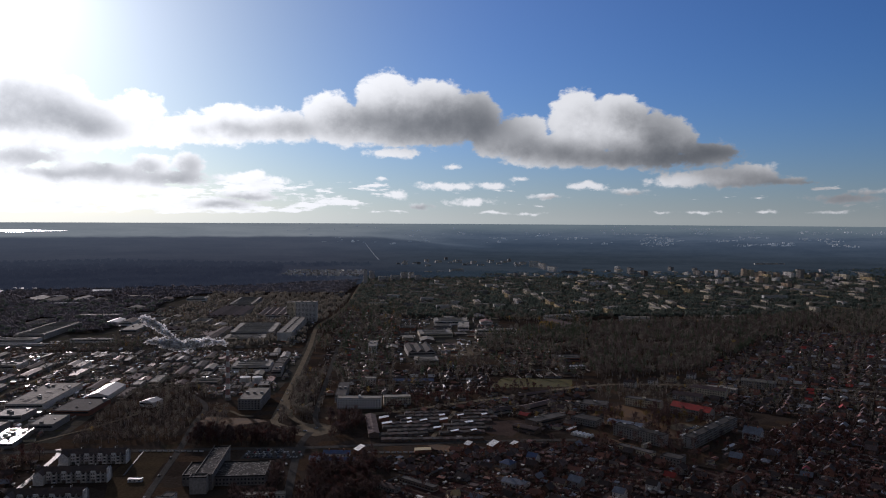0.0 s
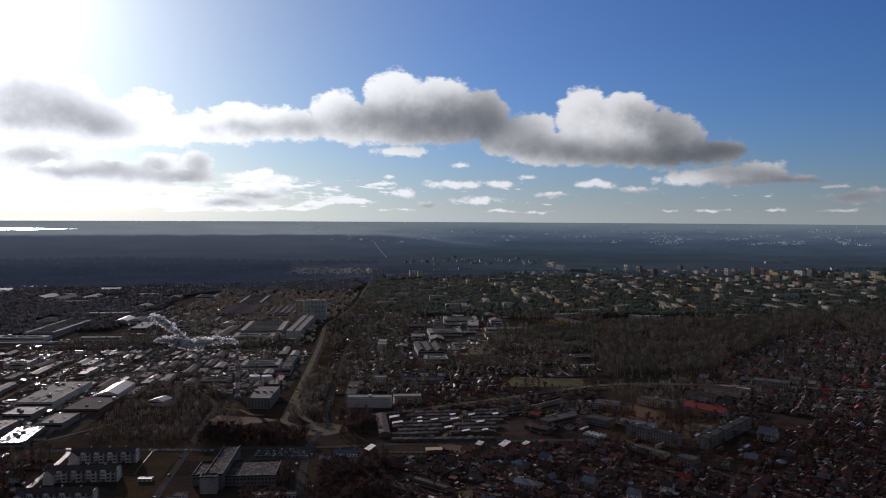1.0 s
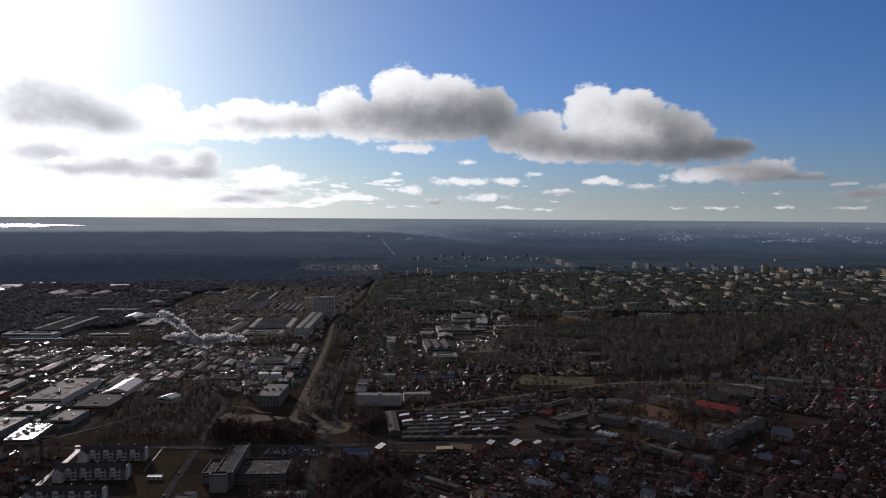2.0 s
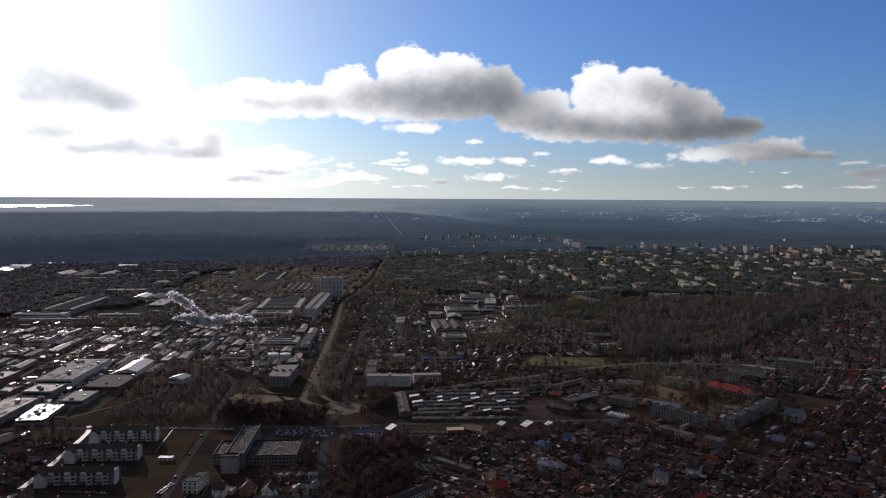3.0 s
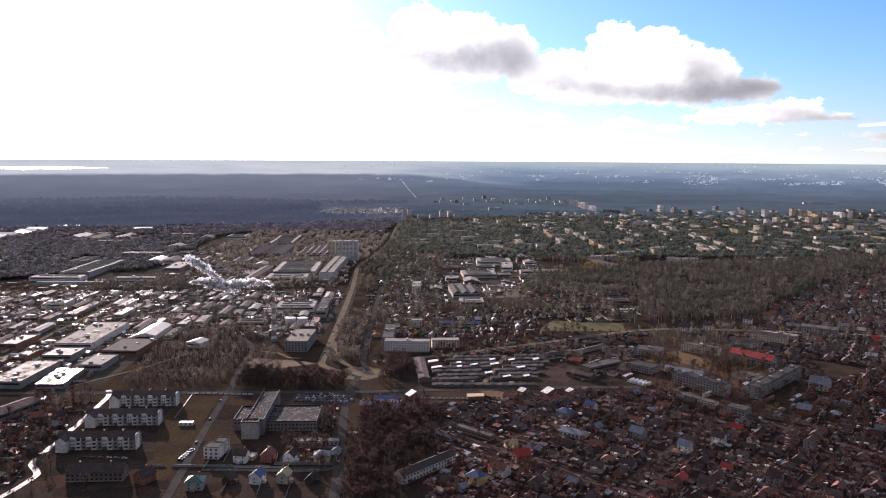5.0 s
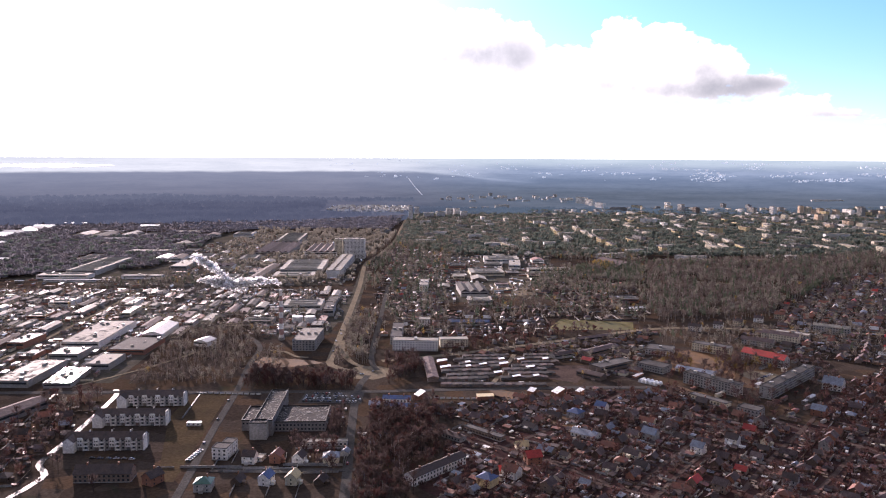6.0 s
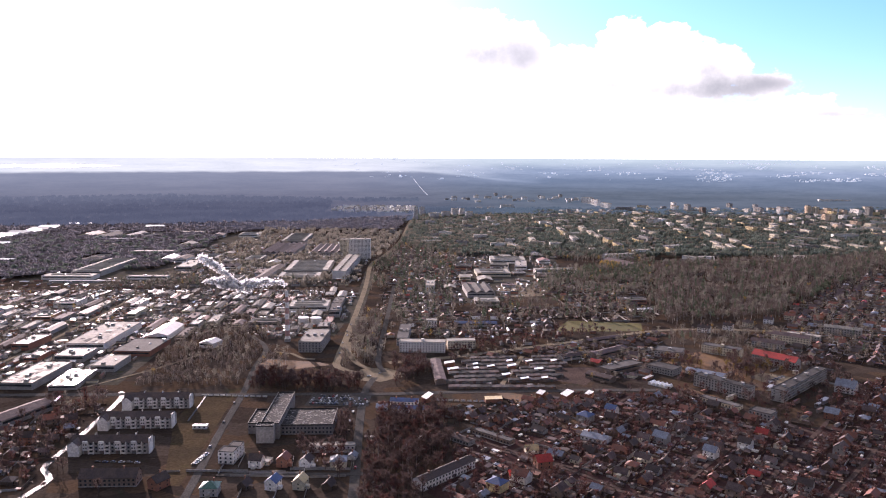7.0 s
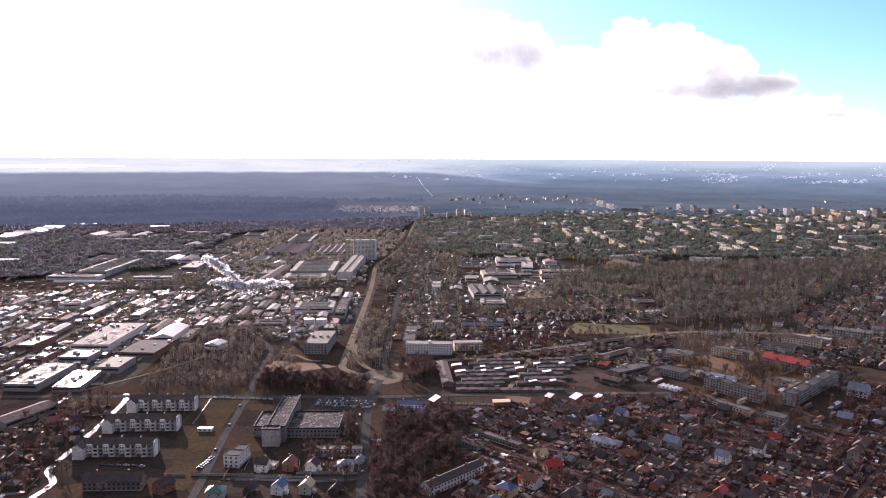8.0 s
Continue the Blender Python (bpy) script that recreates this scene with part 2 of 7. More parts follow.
def leafy(mat, share=0.4):
    """Lets light through thin twigs and needles, so that they glow a little against the sun."""
    k = Nodes(mat.node_tree)
    bsdf = mat.node_tree.nodes["Principled BSDF"]
    thin = k.add("ShaderNodeBsdfTranslucent")
    k.plug(bsdf.inputs["Base Color"].links[0].from_socket, thin.inputs["Color"])
    both = k.add("ShaderNodeMixShader")
    both.inputs[0].default_value = share
    mat.node_tree.links.new(bsdf.outputs[0], both.inputs[1])
    mat.node_tree.links.new(thin.outputs[0], both.inputs[2])
    mat.node_tree.links.new(both.outputs[0], mat.node_tree.nodes["Material Output"].inputs["Surface"])
    return mat


def vapour(mat, holes=0.32):
    """Thins a surface out to nothing in ragged places, as steam does."""
    k = Nodes(mat.node_tree)
    out = mat.node_tree.nodes["Material Output"].inputs["Surface"]
    body = out.links[0].from_socket
    geo = k.add("ShaderNodeNewGeometry").outputs["Position"]
    both = k.add("ShaderNodeMixShader")
    k.plug(k.ramp(k.noise(geo, 0.28, 3.0, 0.6), 0.36, 0.66, holes - 0.2, holes + 0.35), both.inputs[0])
    mat.node_tree.links.new(body, both.inputs[1])
    mat.node_tree.links.new(k.add("ShaderNodeBsdfTransparent").outputs[0], both.inputs[2])
    mat.node_tree.links.new(both.outputs[0], out)
    return mat


def land_material():
    """Late autumn ground: faded grass, bare soil, leaf litter, and garden plots of different age."""
    mat = material("autumn_land", [(0.046, 0.038, 0.033), (0.060, 0.048, 0.040), (0.040, 0.039, 0.030)], 0.95, grain=0.35, coarse=0.012, bump=0.3, spec=0.0)
    k = Nodes(mat.node_tree)
    bsdf = mat.node_tree.nodes["Principled BSDF"]
    before = bsdf.inputs["Base Color"].links[0].from_socket
    geo = k.add("ShaderNodeNewGeometry").outputs["Position"]
    cell = k.add("ShaderNodeTexVoronoi")
    cell.voronoi_dimensions = "2D"
    k.plug(geo, cell.inputs["Vector"])
    cell.inputs["Scale"].default_value = 0.055
    tone = k.add("ShaderNodeSeparateXYZ")
    k.plug(cell.outputs["Color"], tone.inputs[0])
    dark = k.mix(1.0, before, (0.74, 0.72, 0.72, 1), "MULTIPLY")
    warm = k.mix(1.0, before, (1.22, 1.06, 0.9, 1), "MULTIPLY")
    col = k.mix(k.ramp(tone.outputs[0], 0.55, 0.7), before, dark)
    col = k.mix(k.ramp(tone.outputs[1], 0.6, 0.75), col, warm)
    path = k.ramp(k.noise(geo, 0.09, 6.0, 0.7), 0.62, 0.66)
    col = k.mix(path, col, (0.075, 0.06, 0.05, 1))
    k.plug(col, bsdf.inputs["Base Color"])
    return mat


LAND = land_material()
FIELD = material("faded_grass", [(0.105, 0.092, 0.030), (0.080, 0.080, 0.033), (0.095, 0.064, 0.033)], 0.95, grain=0.5, coarse=0.03, spec=0.1)
MEADOW = material("dry_meadow", [(0.07, 0.053, 0.034), (0.052, 0.041, 0.029), (0.06, 0.052, 0.03)], 0.95, grain=0.4, coarse=0.03, bump=0.1, spec=0.0)
ORANGE = material("leaf_litter", [(0.15, 0.085, 0.042), (0.095, 0.062, 0.04), (0.066, 0.056, 0.036)], 0.95, grain=0.5, coarse=0.04, spec=0.1)
ASPHALT = material("dry_asphalt", [(0.085, 0.081, 0.077), (0.07, 0.067, 0.064), (0.055, 0.053, 0.051)], 0.9, grain=0.6, coarse=0.06, spec=0.0)
WET = material("wet_asphalt", [(0.04, 0.04, 0.043), (0.055, 0.053, 0.051)], 0.58, grain=0.4, coarse=0.07, spec=0.13)
DUST = material("sandy_road", [(0.205, 0.175, 0.13), (0.165, 0.14, 0.105), (0.115, 0.096, 0.075)], 0.95, grain=0.6, coarse=0.06, spec=0.0)
YARD = material("worn_works_yard", [(0.088, 0.080, 0.070), (0.060, 0.056, 0.046), (0.072, 0.072, 0.038)], 0.95, grain=0.25, coarse=0.022, spec=0.0)
# garden soil; its extra red is the lens flare's veil put into the colour
SOIL = material("dug_garden_soil", [(0.058, 0.034, 0.032), (0.044, 0.027, 0.027), (0.050, 0.038, 0.026)], 0.95, grain=0.4, coarse=0.05, bump=0.2, spec=0.0)
LANE = material("earth_lane", [(0.086, 0.064, 0.057), (0.066, 0.050, 0.045), (0.105, 0.082, 0.068)], 0.95, grain=0.6, coarse=0.06, spec=0.0)
BITUMEN = material("old_bitumen_roof", [(0.035, 0.034, 0.035), (0.05, 0.048, 0.047), (0.085, 0.082, 0.078)], 0.9, grain=0.8, coarse=0.1, spec=0.05)
CONCRETE = material("weathered_concrete_wall", [(0.21, 0.2, 0.19), (0.17, 0.16, 0.155), (0.13, 0.12, 0.115)], 0.85, grain=0.7, coarse=0.15)
FAR_GLOW = material("hazy_far_walls", [(0.6, 0.6, 0.6), (0.5, 0.5, 0.5)], 0.9, grain=0.01, coarse=0.003, spec=0.0)
PANEL = material("grey_panel_wall", [(0.33, 0.32, 0.30), (0.27, 0.26, 0.25), (0.22, 0.21, 0.2)], 0.8, grain=0.6, coarse=0.12, vary=0.2)
WHITE = material("white_rendered_wall", [(0.74, 0.72, 0.68), (0.64, 0.62, 0.59), (0.52, 0.5, 0.47)], 0.75, grain=0.7, coarse=0.1, vary=0.12)
CREAM = material("cream_wall", [(0.60, 0.54, 0.40), (0.50, 0.45, 0.35), (0.40, 0.36, 0.29)], 0.8, grain=0.6, coarse=0.12, vary=0.18)
YELLOW = material("ochre_wall", [(0.62, 0.50, 0.26), (0.52, 0.42, 0.24)], 0.8, grain=0.6, coarse=0.12, vary=0.15)
BRICK = material("red_brick_wall", [(0.30, 0.14, 0.09), (0.24, 0.12, 0.085), (0.19, 0.1, 0.08)], 0.85, grain=1.4, coarse=0.2, vary=0.25)
ORANGE_WALL = material("orange_brick_wall", [(0.64, 0.50, 0.36), (0.58, 0.45, 0.33)], 0.85, grain=0.7, coarse=0.15, vary=0.2)
FADED_RED = material("faded_red_paint", [(0.40, 0.24, 0.21), (0.34, 0.21, 0.19)], 0.85, grain=0.7, coarse=0.15)
BROWN = material("brown_wall", [(0.2, 0.15, 0.12), (0.16, 0.125, 0.1)], 0.85, grain=0.7, coarse=0.15, vary=0.2)
LOGS = material("weathered_timber", [(0.13, 0.09, 0.065), (0.09, 0.067, 0.052), (0.17, 0.13, 0.10)], 0.9, grain=1.8, coarse=0.3, vary=0.35)
TAR = material("tar_roof", [(0.07, 0.067, 0.066), (0.10, 0.096, 0.093), (0.048, 0.048, 0.049)], 0.9, grain=0.5, coarse=0.08, vary=0.3, spec=0.04)
DAMP_TAR = material("damp_tar_roof", [(0.10, 0.098, 0.094), (0.16, 0.155, 0.145), (0.07, 0.07, 0.07)], 0.7, grain=0.35, coarse=0.07, vary=0.3, spec=0.1)
PUDDLE = material("puddled_roof", [(0.12, 0.118, 0.112), (0.2, 0.195, 0.185), (0.08, 0.08, 0.08)], 0.17, grain=0.25, coarse=0.06, spec=0.7)
pools = Nodes(PUDDLE.node_tree)
pool_map = pools.noise(pools.add("ShaderNodeNewGeometry").outputs["Position"], 0.11, 3.0, 0.5)
pools.plug(pools.ramp(pool_map, 0.38, 0.60, 0.5, 0.07), PUDDLE.node_tree.nodes["Principled BSDF"].inputs["Roughness"])
WET_ROOF = material("wet_flat_roof", [(0.17, 0.155, 0.13), (0.22, 0.205, 0.17), (0.1, 0.09, 0.078)], 0.7, grain=0.3, coarse=0.05, spec=0.08)
SLATE = material("grey_fibre_cement_roof", [(0.122, 0.094, 0.092), (0.084, 0.064, 0.064), (0.066, 0.053, 0.05)], 0.9, grain=1.2, coarse=0.2, bump=0.05, vary=0.35, spec=0.08)
DARK_ROOF = material("dark_sheet_roof", [(0.06, 0.05, 0.05), (0.085, 0.065, 0.06)], 0.72, grain=1.0, coarse=0.2, vary=0.3, spec=0.15)
RED_ROOF = material("red_sheet_roof", [(0.36, 0.042, 0.035), (0.29, 0.038, 0.034)], 0.55, grain=0.8, coarse=0.15, vary=0.25, spec=0.25)
RUST_ROOF = material("brown_red_roof", [(0.2, 0.075, 0.05), (0.15, 0.07, 0.05), (0.11, 0.06, 0.045)], 0.65, grain=0.8, coarse=0.2, vary=0.3)
BLUE_ROOF = material("blue_sheet_roof", [(0.055, 0.085, 0.20), (0.06, 0.09, 0.17)], 0.5, grain=0.8, coarse=0.15, vary=0.25, spec=0.25)
PALE_BLUE = material("pale_blue_roof", [(0.21, 0.235, 0.285), (0.165, 0.185, 0.23)], 0.62, grain=0.8, coarse=0.15, vary=0.25, spec=0.2)
GREEN_ROOF = material("green_sheet_roof", [(0.05, 0.12, 0.10), (0.045, 0.10, 0.085)], 0.55, grain=0.8, coarse=0.15, vary=0.3, spec=0.25)
ZINC = material("bare_zinc_roof", [(0.46, 0.45, 0.44), (0.38, 0.37, 0.365), (0.3, 0.285, 0.27)], 0.55, metal=0.2, grain=0.8, coarse=0.2, vary=0.25, spec=0.3)
BRIGHT = material("new_galvanised_roof", [(0.85, 0.84, 0.80), (0.76, 0.75, 0.72)], 0.36, metal=0.25, grain=0.6, coarse=0.2)
TAN_ROOF = material("sand_coloured_roof", [(0.50, 0.41, 0.22), (0.43, 0.35, 0.20)], 0.6, grain=0.8, coarse=0.2, vary=0.1)
PALE_ROOF = material("pale_concrete_roof", [(0.30, 0.285, 0.25), (0.23, 0.215, 0.19), (0.16, 0.15, 0.13)], 0.85, grain=0.5, coarse=0.07, vary=0.25, spec=0.08)
GLASS = material("window_glass", [(0.03, 0.035, 0.04), (0.05, 0.055, 0.06)], 0.12, grain=0.3, coarse=0.1, spec=0.7)
FRAME = material("white_frame", [(0.72, 0.72, 0.7), (0.65, 0.64, 0.62)], 0.5)
DOOR = material("painted_steel_door", [(0.16, 0.10, 0.08), (0.1, 0.12, 0.11)], 0.6, vary=0.4)
BARK = material("grey_brown_bark", [(0.10, 0.085, 0.068), (0.07, 0.06, 0.05)], 0.95, grain=2.0)
BIRCH = material("birch_bark", [(0.42, 0.39, 0.35), (0.3, 0.27, 0.24)], 0.9, grain=2.0)
# near twigs darkened, farther ones paled: distance haze put into the colours
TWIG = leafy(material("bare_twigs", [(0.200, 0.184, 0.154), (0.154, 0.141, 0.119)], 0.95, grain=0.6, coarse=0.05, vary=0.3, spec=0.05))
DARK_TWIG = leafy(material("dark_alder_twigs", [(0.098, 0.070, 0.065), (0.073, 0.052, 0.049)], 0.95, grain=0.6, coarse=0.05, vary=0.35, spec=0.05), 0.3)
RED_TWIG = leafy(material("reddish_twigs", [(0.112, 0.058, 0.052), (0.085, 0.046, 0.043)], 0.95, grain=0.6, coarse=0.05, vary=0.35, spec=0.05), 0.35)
DULL_TWIG = leafy(material("dull_brown_twigs", [(0.185, 0.152, 0.135), (0.140, 0.116, 0.105)], 0.95, grain=0.6, coarse=0.05, vary=0.3, spec=0.05), 0.4)
GOLD = leafy(material("last_yellow_leaves", [(0.27, 0.19, 0.06), (0.21, 0.15, 0.055)], 0.85, grain=0.6, coarse=0.1, vary=0.25, spec=0.1))
# pine green paled for the far stands, air haze mixed into the colour
HAZED_PINE = leafy(material("far_pine_needles", [(0.082, 0.106, 0.090), (0.106, 0.126, 0.106)], 0.9, grain=0.05, coarse=0.01, spec=0.05))
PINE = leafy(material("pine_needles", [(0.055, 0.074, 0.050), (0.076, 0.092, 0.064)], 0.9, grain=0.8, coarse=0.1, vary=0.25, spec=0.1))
# bare woods whose violet grey has the bluish air haze painted in
HAZE_WOODS = leafy(material("far_mixed_woods", [(0.150, 0.145, 0.165), (0.130, 0.128, 0.146), (0.158, 0.140, 0.148)], 0.95, grain=0.03, coarse=0.003, spec=0.0), 0.6)
SMOKE = vapour(leafy(material("white_steam", [(0.97, 0.97, 0.97), (0.94, 0.94, 0.95)], 1.0, grain=0.1, coarse=0.03, spec=0.0), 0.85))
TYRE = material("black_rubber", [(0.02, 0.02, 0.02), (0.03, 0.03, 0.03)], 0.8)
WATER = material("reservoir_water", [(0.03, 0.045, 0.06), (0.035, 0.05, 0.065)], 0.3, grain=0.01, coarse=0.002, spec=0.6)
PAINTS = [material("car_paint_" + n, [c, c], 0.34, metal=0.0, grain=3.0, coarse=1.0, spec=0.4) for n, c in (
    ("white", (0.75, 0.75, 0.75)), ("silver", (0.42, 0.43, 0.44)), ("black", (0.02, 0.02, 0.022)),
    ("red", (0.3, 0.03, 0.03)), ("blue", (0.035, 0.05, 0.11)), ("grey", (0.13, 0.13, 0.13)))]

# haze brightness of the farthest buildings and clearing, added as a faint glow
FAR_GLOW.node_tree.nodes["Principled BSDF"].inputs["Emission Color"].default_value = (0.62, 0.72, 0.85, 1)
FAR_GLOW.node_tree.nodes["Principled BSDF"].inputs["Emission Strength"].default_value = 0.22

# ---- mesh helpers ----


def make_mesh(name, verts, faces, mat):
    mesh = bpy.data.meshes.new(name)
    mesh.from_pydata(verts, [], faces)
    mesh.materials.append(mat)
    mesh.update()
    return mesh


class Shape:
    """Collects boxes, prisms and roofs into one mesh."""

    def __init__(self):
        self.v, self.f = [], []

    def add(self, verts, faces):
        n = len(self.v)
        self.v += verts
        self.f += [tuple(n + i for i in f) for f in faces]
        return self

    def box(self, x0, x1, y0, y1, z0, z1, bottom=False):
        v = [(x0, y0, z0), (x1, y0, z0), (x1, y1, z0), (x0, y1, z0), (x0, y0, z1), (x1, y0, z1), (x1, y1, z1), (x0, y1, z1)]
        f = [(0, 1, 5, 4), (1, 2, 6, 5), (2, 3, 7, 6), (3, 0, 4, 7), (4, 5, 6, 7)]
        return self.add(v, f + [(3, 2, 1, 0)] if bottom else f)

    def gable(self, x0, x1, y0, y1, z0, z1, lap=0.4, thick=0.18):
        """A pitched roof with its ridge along x, as two thick slopes."""
        m = (y0 + y1) / 2
        run = (y1 - y0) / 2
        drop = (z1 - z0) / run * lap
        for side in (-1, 1):
            e = m + side * (run + lap)
            v = [(x0 - lap, m, z1), (x1 + lap, m, z1), (x1 + lap, e, z0 - drop), (x0 - lap, e, z0 - drop)]
            v += [(x, y, z - thick) for x, y, z in v]
            self.add(v, [(0, 1, 2, 3)[::-side], (4, 5, 6, 7)[::side], (2, 3, 7, 6), (0, 3, 7, 4), (1, 2, 6, 5)])
        return self

    def gable_wall(self, x0, x1, y0, y1, z0, z1, z2):
        """Walls up to the eaves with pointed ends."""
        m = (y0 + y1) / 2
        v = [(x0, y0, z0), (x1, y0, z0), (x1, y1, z0), (x0, y1, z0), (x0, y0, z1), (x1, y0, z1), (x1, y1, z1), (x0, y1, z1), (x0, m, z2), (x1, m, z2)]
        return self.add(v, [(0, 1, 5, 4), (2, 3, 7, 6), (1, 2, 6, 9, 5), (3, 0, 4, 8, 7)])

    def hip(self, x0, x1, y0, y1, z0, z1, lap=0.4):
        x0, x1, y0, y1 = x0 - lap, x1 + lap, y0 - lap, y1 + lap
        m, r = (y0 + y1) / 2, min((y1 - y0) / 2, (x1 - x0) / 2 - 0.3)
        v = [(x0, y0, z0), (x1, y0, z0), (x1, y1, z0), (x0, y1, z0), (x0 + r, m, z1), (x1 - r, m, z1)]
        v += [(x, y, z - 0.15) for x, y, z in v[:4]]
        return self.add(v, [(0, 1, 5, 4), (1, 2, 5), (2, 3, 4, 5), (3, 0, 4), (6, 7, 1, 0), (7, 8, 2, 1), (8, 9, 3, 2), (9, 6, 0, 3)])

    def tube(self, path, radii, sides=5, caps=True):
        """A tapered tube along a path of points."""
        n = len(self.v)
        up = Vector((0.31, 0.17, 0.93))
        for i, (p, r) in enumerate(zip(path, radii)):
            p = Vector(p)
            q = Vector(path[min(i + 1, len(path) - 1)]) - Vector(path[max(i - 1, 0)])
            a = q.cross(up if abs(q.normalized().dot(up)) < 0.97 else Vector((1, 0, 0))).normalized()
            b = q.cross(a).normalized()
            for s in range(sides):
                w = 2 * math.pi * s / sides
                self.v.append(tuple(p + (a * math.cos(w) + b * math.sin(w)) * r))
        for i in range(len(path) - 1):
            for s in range(sides):
                a, b = n + i * sides + s, n + i * sides + (s + 1) % sides
                self.f.append((a, b, b + sides, a + sides))
        if caps:
            self.f.append(tuple(n + (len(path) - 1) * sides + s for s in range(sides)))
        return self

    def mesh(self, name, mat):
        return make_mesh(name, self.v, self.f, mat)


def place_of(x, y, rot=0, z=0.0):
    return pose(x, y, z, 0, 0, rot)


def root(name, m, label, category, group=""):
    ob = new(name)
    ob.empty_display_size = 1.0
    ob.matrix_world = m
    return tagged(ob, label, category, group)


def part(name, shape, mat, parent, label="", at=None):
    """Links a shape, or a mesh that already exists, as one part under a thing."""
    mesh = shape if isinstance(shape, bpy.types.Mesh) else shape.mesh(name, mat)
    ob = new(name, mesh)
    ob.parent = parent
    if at is not None:
        ob.matrix_local = at
    return tagged(ob, label)


def recolour(ob, mat):
    slot = ob.material_slots[0]
    slot.link, slot.material = "OBJECT", mat
    return ob


# which ground is taken: a coarse map of 3 m cells
CELL = 3.0
X0, Y0, NX, NY = -1400.0, 350.0, 1000, 1000
taken = np.zeros((NX, NY), bool)


def claim(x, y, rot, length, depth, margin=1.5):
    a = radians(rot)
    ca, sa = math.cos(a), math.sin(a)
    hl, hd = length / 2 + margin, depth / 2 + margin
    r = math.hypot(hl, hd)
    i0, i1 = max(0, int((x - r - X0) / CELL)), min(NX, int((x + r - X0) / CELL) + 2)
    j0, j1 = max(0, int((y - r - Y0) / CELL)), min(NY, int((y + r - Y0) / CELL) + 2)
    if i0 >= i1 or j0 >= j1:
        return
    gx, gy = np.meshgrid(X0 + (np.arange(i0, i1) + 0.5) * CELL, Y0 + (np.arange(j0, j1) + 0.5) * CELL, indexing="ij")
    u, v = (gx - x) * ca + (gy - y) * sa, -(gx - x) * sa + (gy - y) * ca
    taken[i0:i1, j0:j1] |= (abs(u) < hl) & (abs(v) < hd)


def is_free(x, y, r=0.0):
    for dx, dy in ((0, 0), (r, 0), (-r, 0), (0, r), (0, -r)) if r else ((0, 0),):
        i, j = int((x + dx - X0) / CELL), int((y + dy - Y0) / CELL)
        if 0 <= i < NX and 0 <= j < NY and taken[i, j]:
            return False
    return True


def inside(poly, x, y):
    hit = False
    for (ax, ay), (bx, by) in zip(poly, poly[1:] + poly[:1]):
        if (ay > y) != (by > y) and x < (bx - ax) * (y - ay) / (by - ay) + ax:
            hit = not hit
    return hit


def scatter(poly, spacing, rng, jitter=0.45, rot=0.0):
    """Points on a jittered grid inside a polygon."""
    cx, cy = sum(p[0] for p in poly) / len(poly), sum(p[1] for p in poly) / len(poly)
    r = max(math.hypot(p[0] - cx, p[1] - cy) for p in poly)
    n, a = int(r / spacing) + 1, radians(rot)
    for i in range(-n, n + 1):
        for j in range(-n, n + 1):
            u, v = (i + rng.uniform(-jitter, jitter)) * spacing, (j + rng.uniform(-jitter, jitter)) * spacing
            x, y = cx + u * math.cos(a) - v * math.sin(a), cy + u * math.sin(a) + v * math.cos(a)
            if inside(poly, x, y):
                yield x, y


# ---- the setting: ground, distance, water, roads ----


def ground():
    """One sheet from under the camera to the far rise that closes the view."""
    rings, sides = [0, 150, 300, 450, 600, 800, 1000, 1300, 1700, 2200, 2800, 3500, 4300, 4960], 72
    verts, faces = [(0.0, 60.0, 0.0)], []
    for r in rings[1:]:
        verts += [(r * math.sin(2 * math.pi * s / sides), 60 + r * math.cos(2 * math.pi * s / sides), 0.0) for s in range(sides)]
    faces += [(0, 1 + (s + 1) % sides, 1 + s) for s in range(sides)]
    for k in range(len(rings) - 2):
        a = 1 + k * sides
        faces += [(a + s, a + (s + 1) % sides, a + sides + (s + 1) % sides, a + sides + s) for s in range(sides)]
    return tagged(new("ground", make_mesh("ground", verts, faces, LAND)), "brown late autumn ground with faded grass and bare soil", "ground", kind="structure")


ground()

FAR_START, FAR_END, FAR_TOP = 3300.0, 4880.0, 192.0


def far_height(x, y):
    """Height of the far land that rises towards the skyline."""
    r = math.hypot(x, y - 60)
    s = min(1.0, max(0.0, (r - FAR_START) / (FAR_END - FAR_START)))
    return FAR_TOP * (0.3 * s + 0.7 * s ** 1.9)


def far_edge(deg):
    """Where the wooded distance begins, by bearing in degrees."""
    return 2400 + 740 * min(1.0, max(0.0, (deg + 9) / 7)) + 480 * min(1.0, max(0.0, (-20 - deg) / 9)) + 60 * noise.noise((deg * 0.35, 0.0, 2.0))


def top_of(x, y):
    """Height of the land's surface at a place."""
    deg = math.degrees(math.atan2(x, y - 60))
    return far_height(x, y) + (9.0 if math.hypot(x, y - 60) > far_edge(deg) + 60 else 0.0)


HAZE_BLUE = []


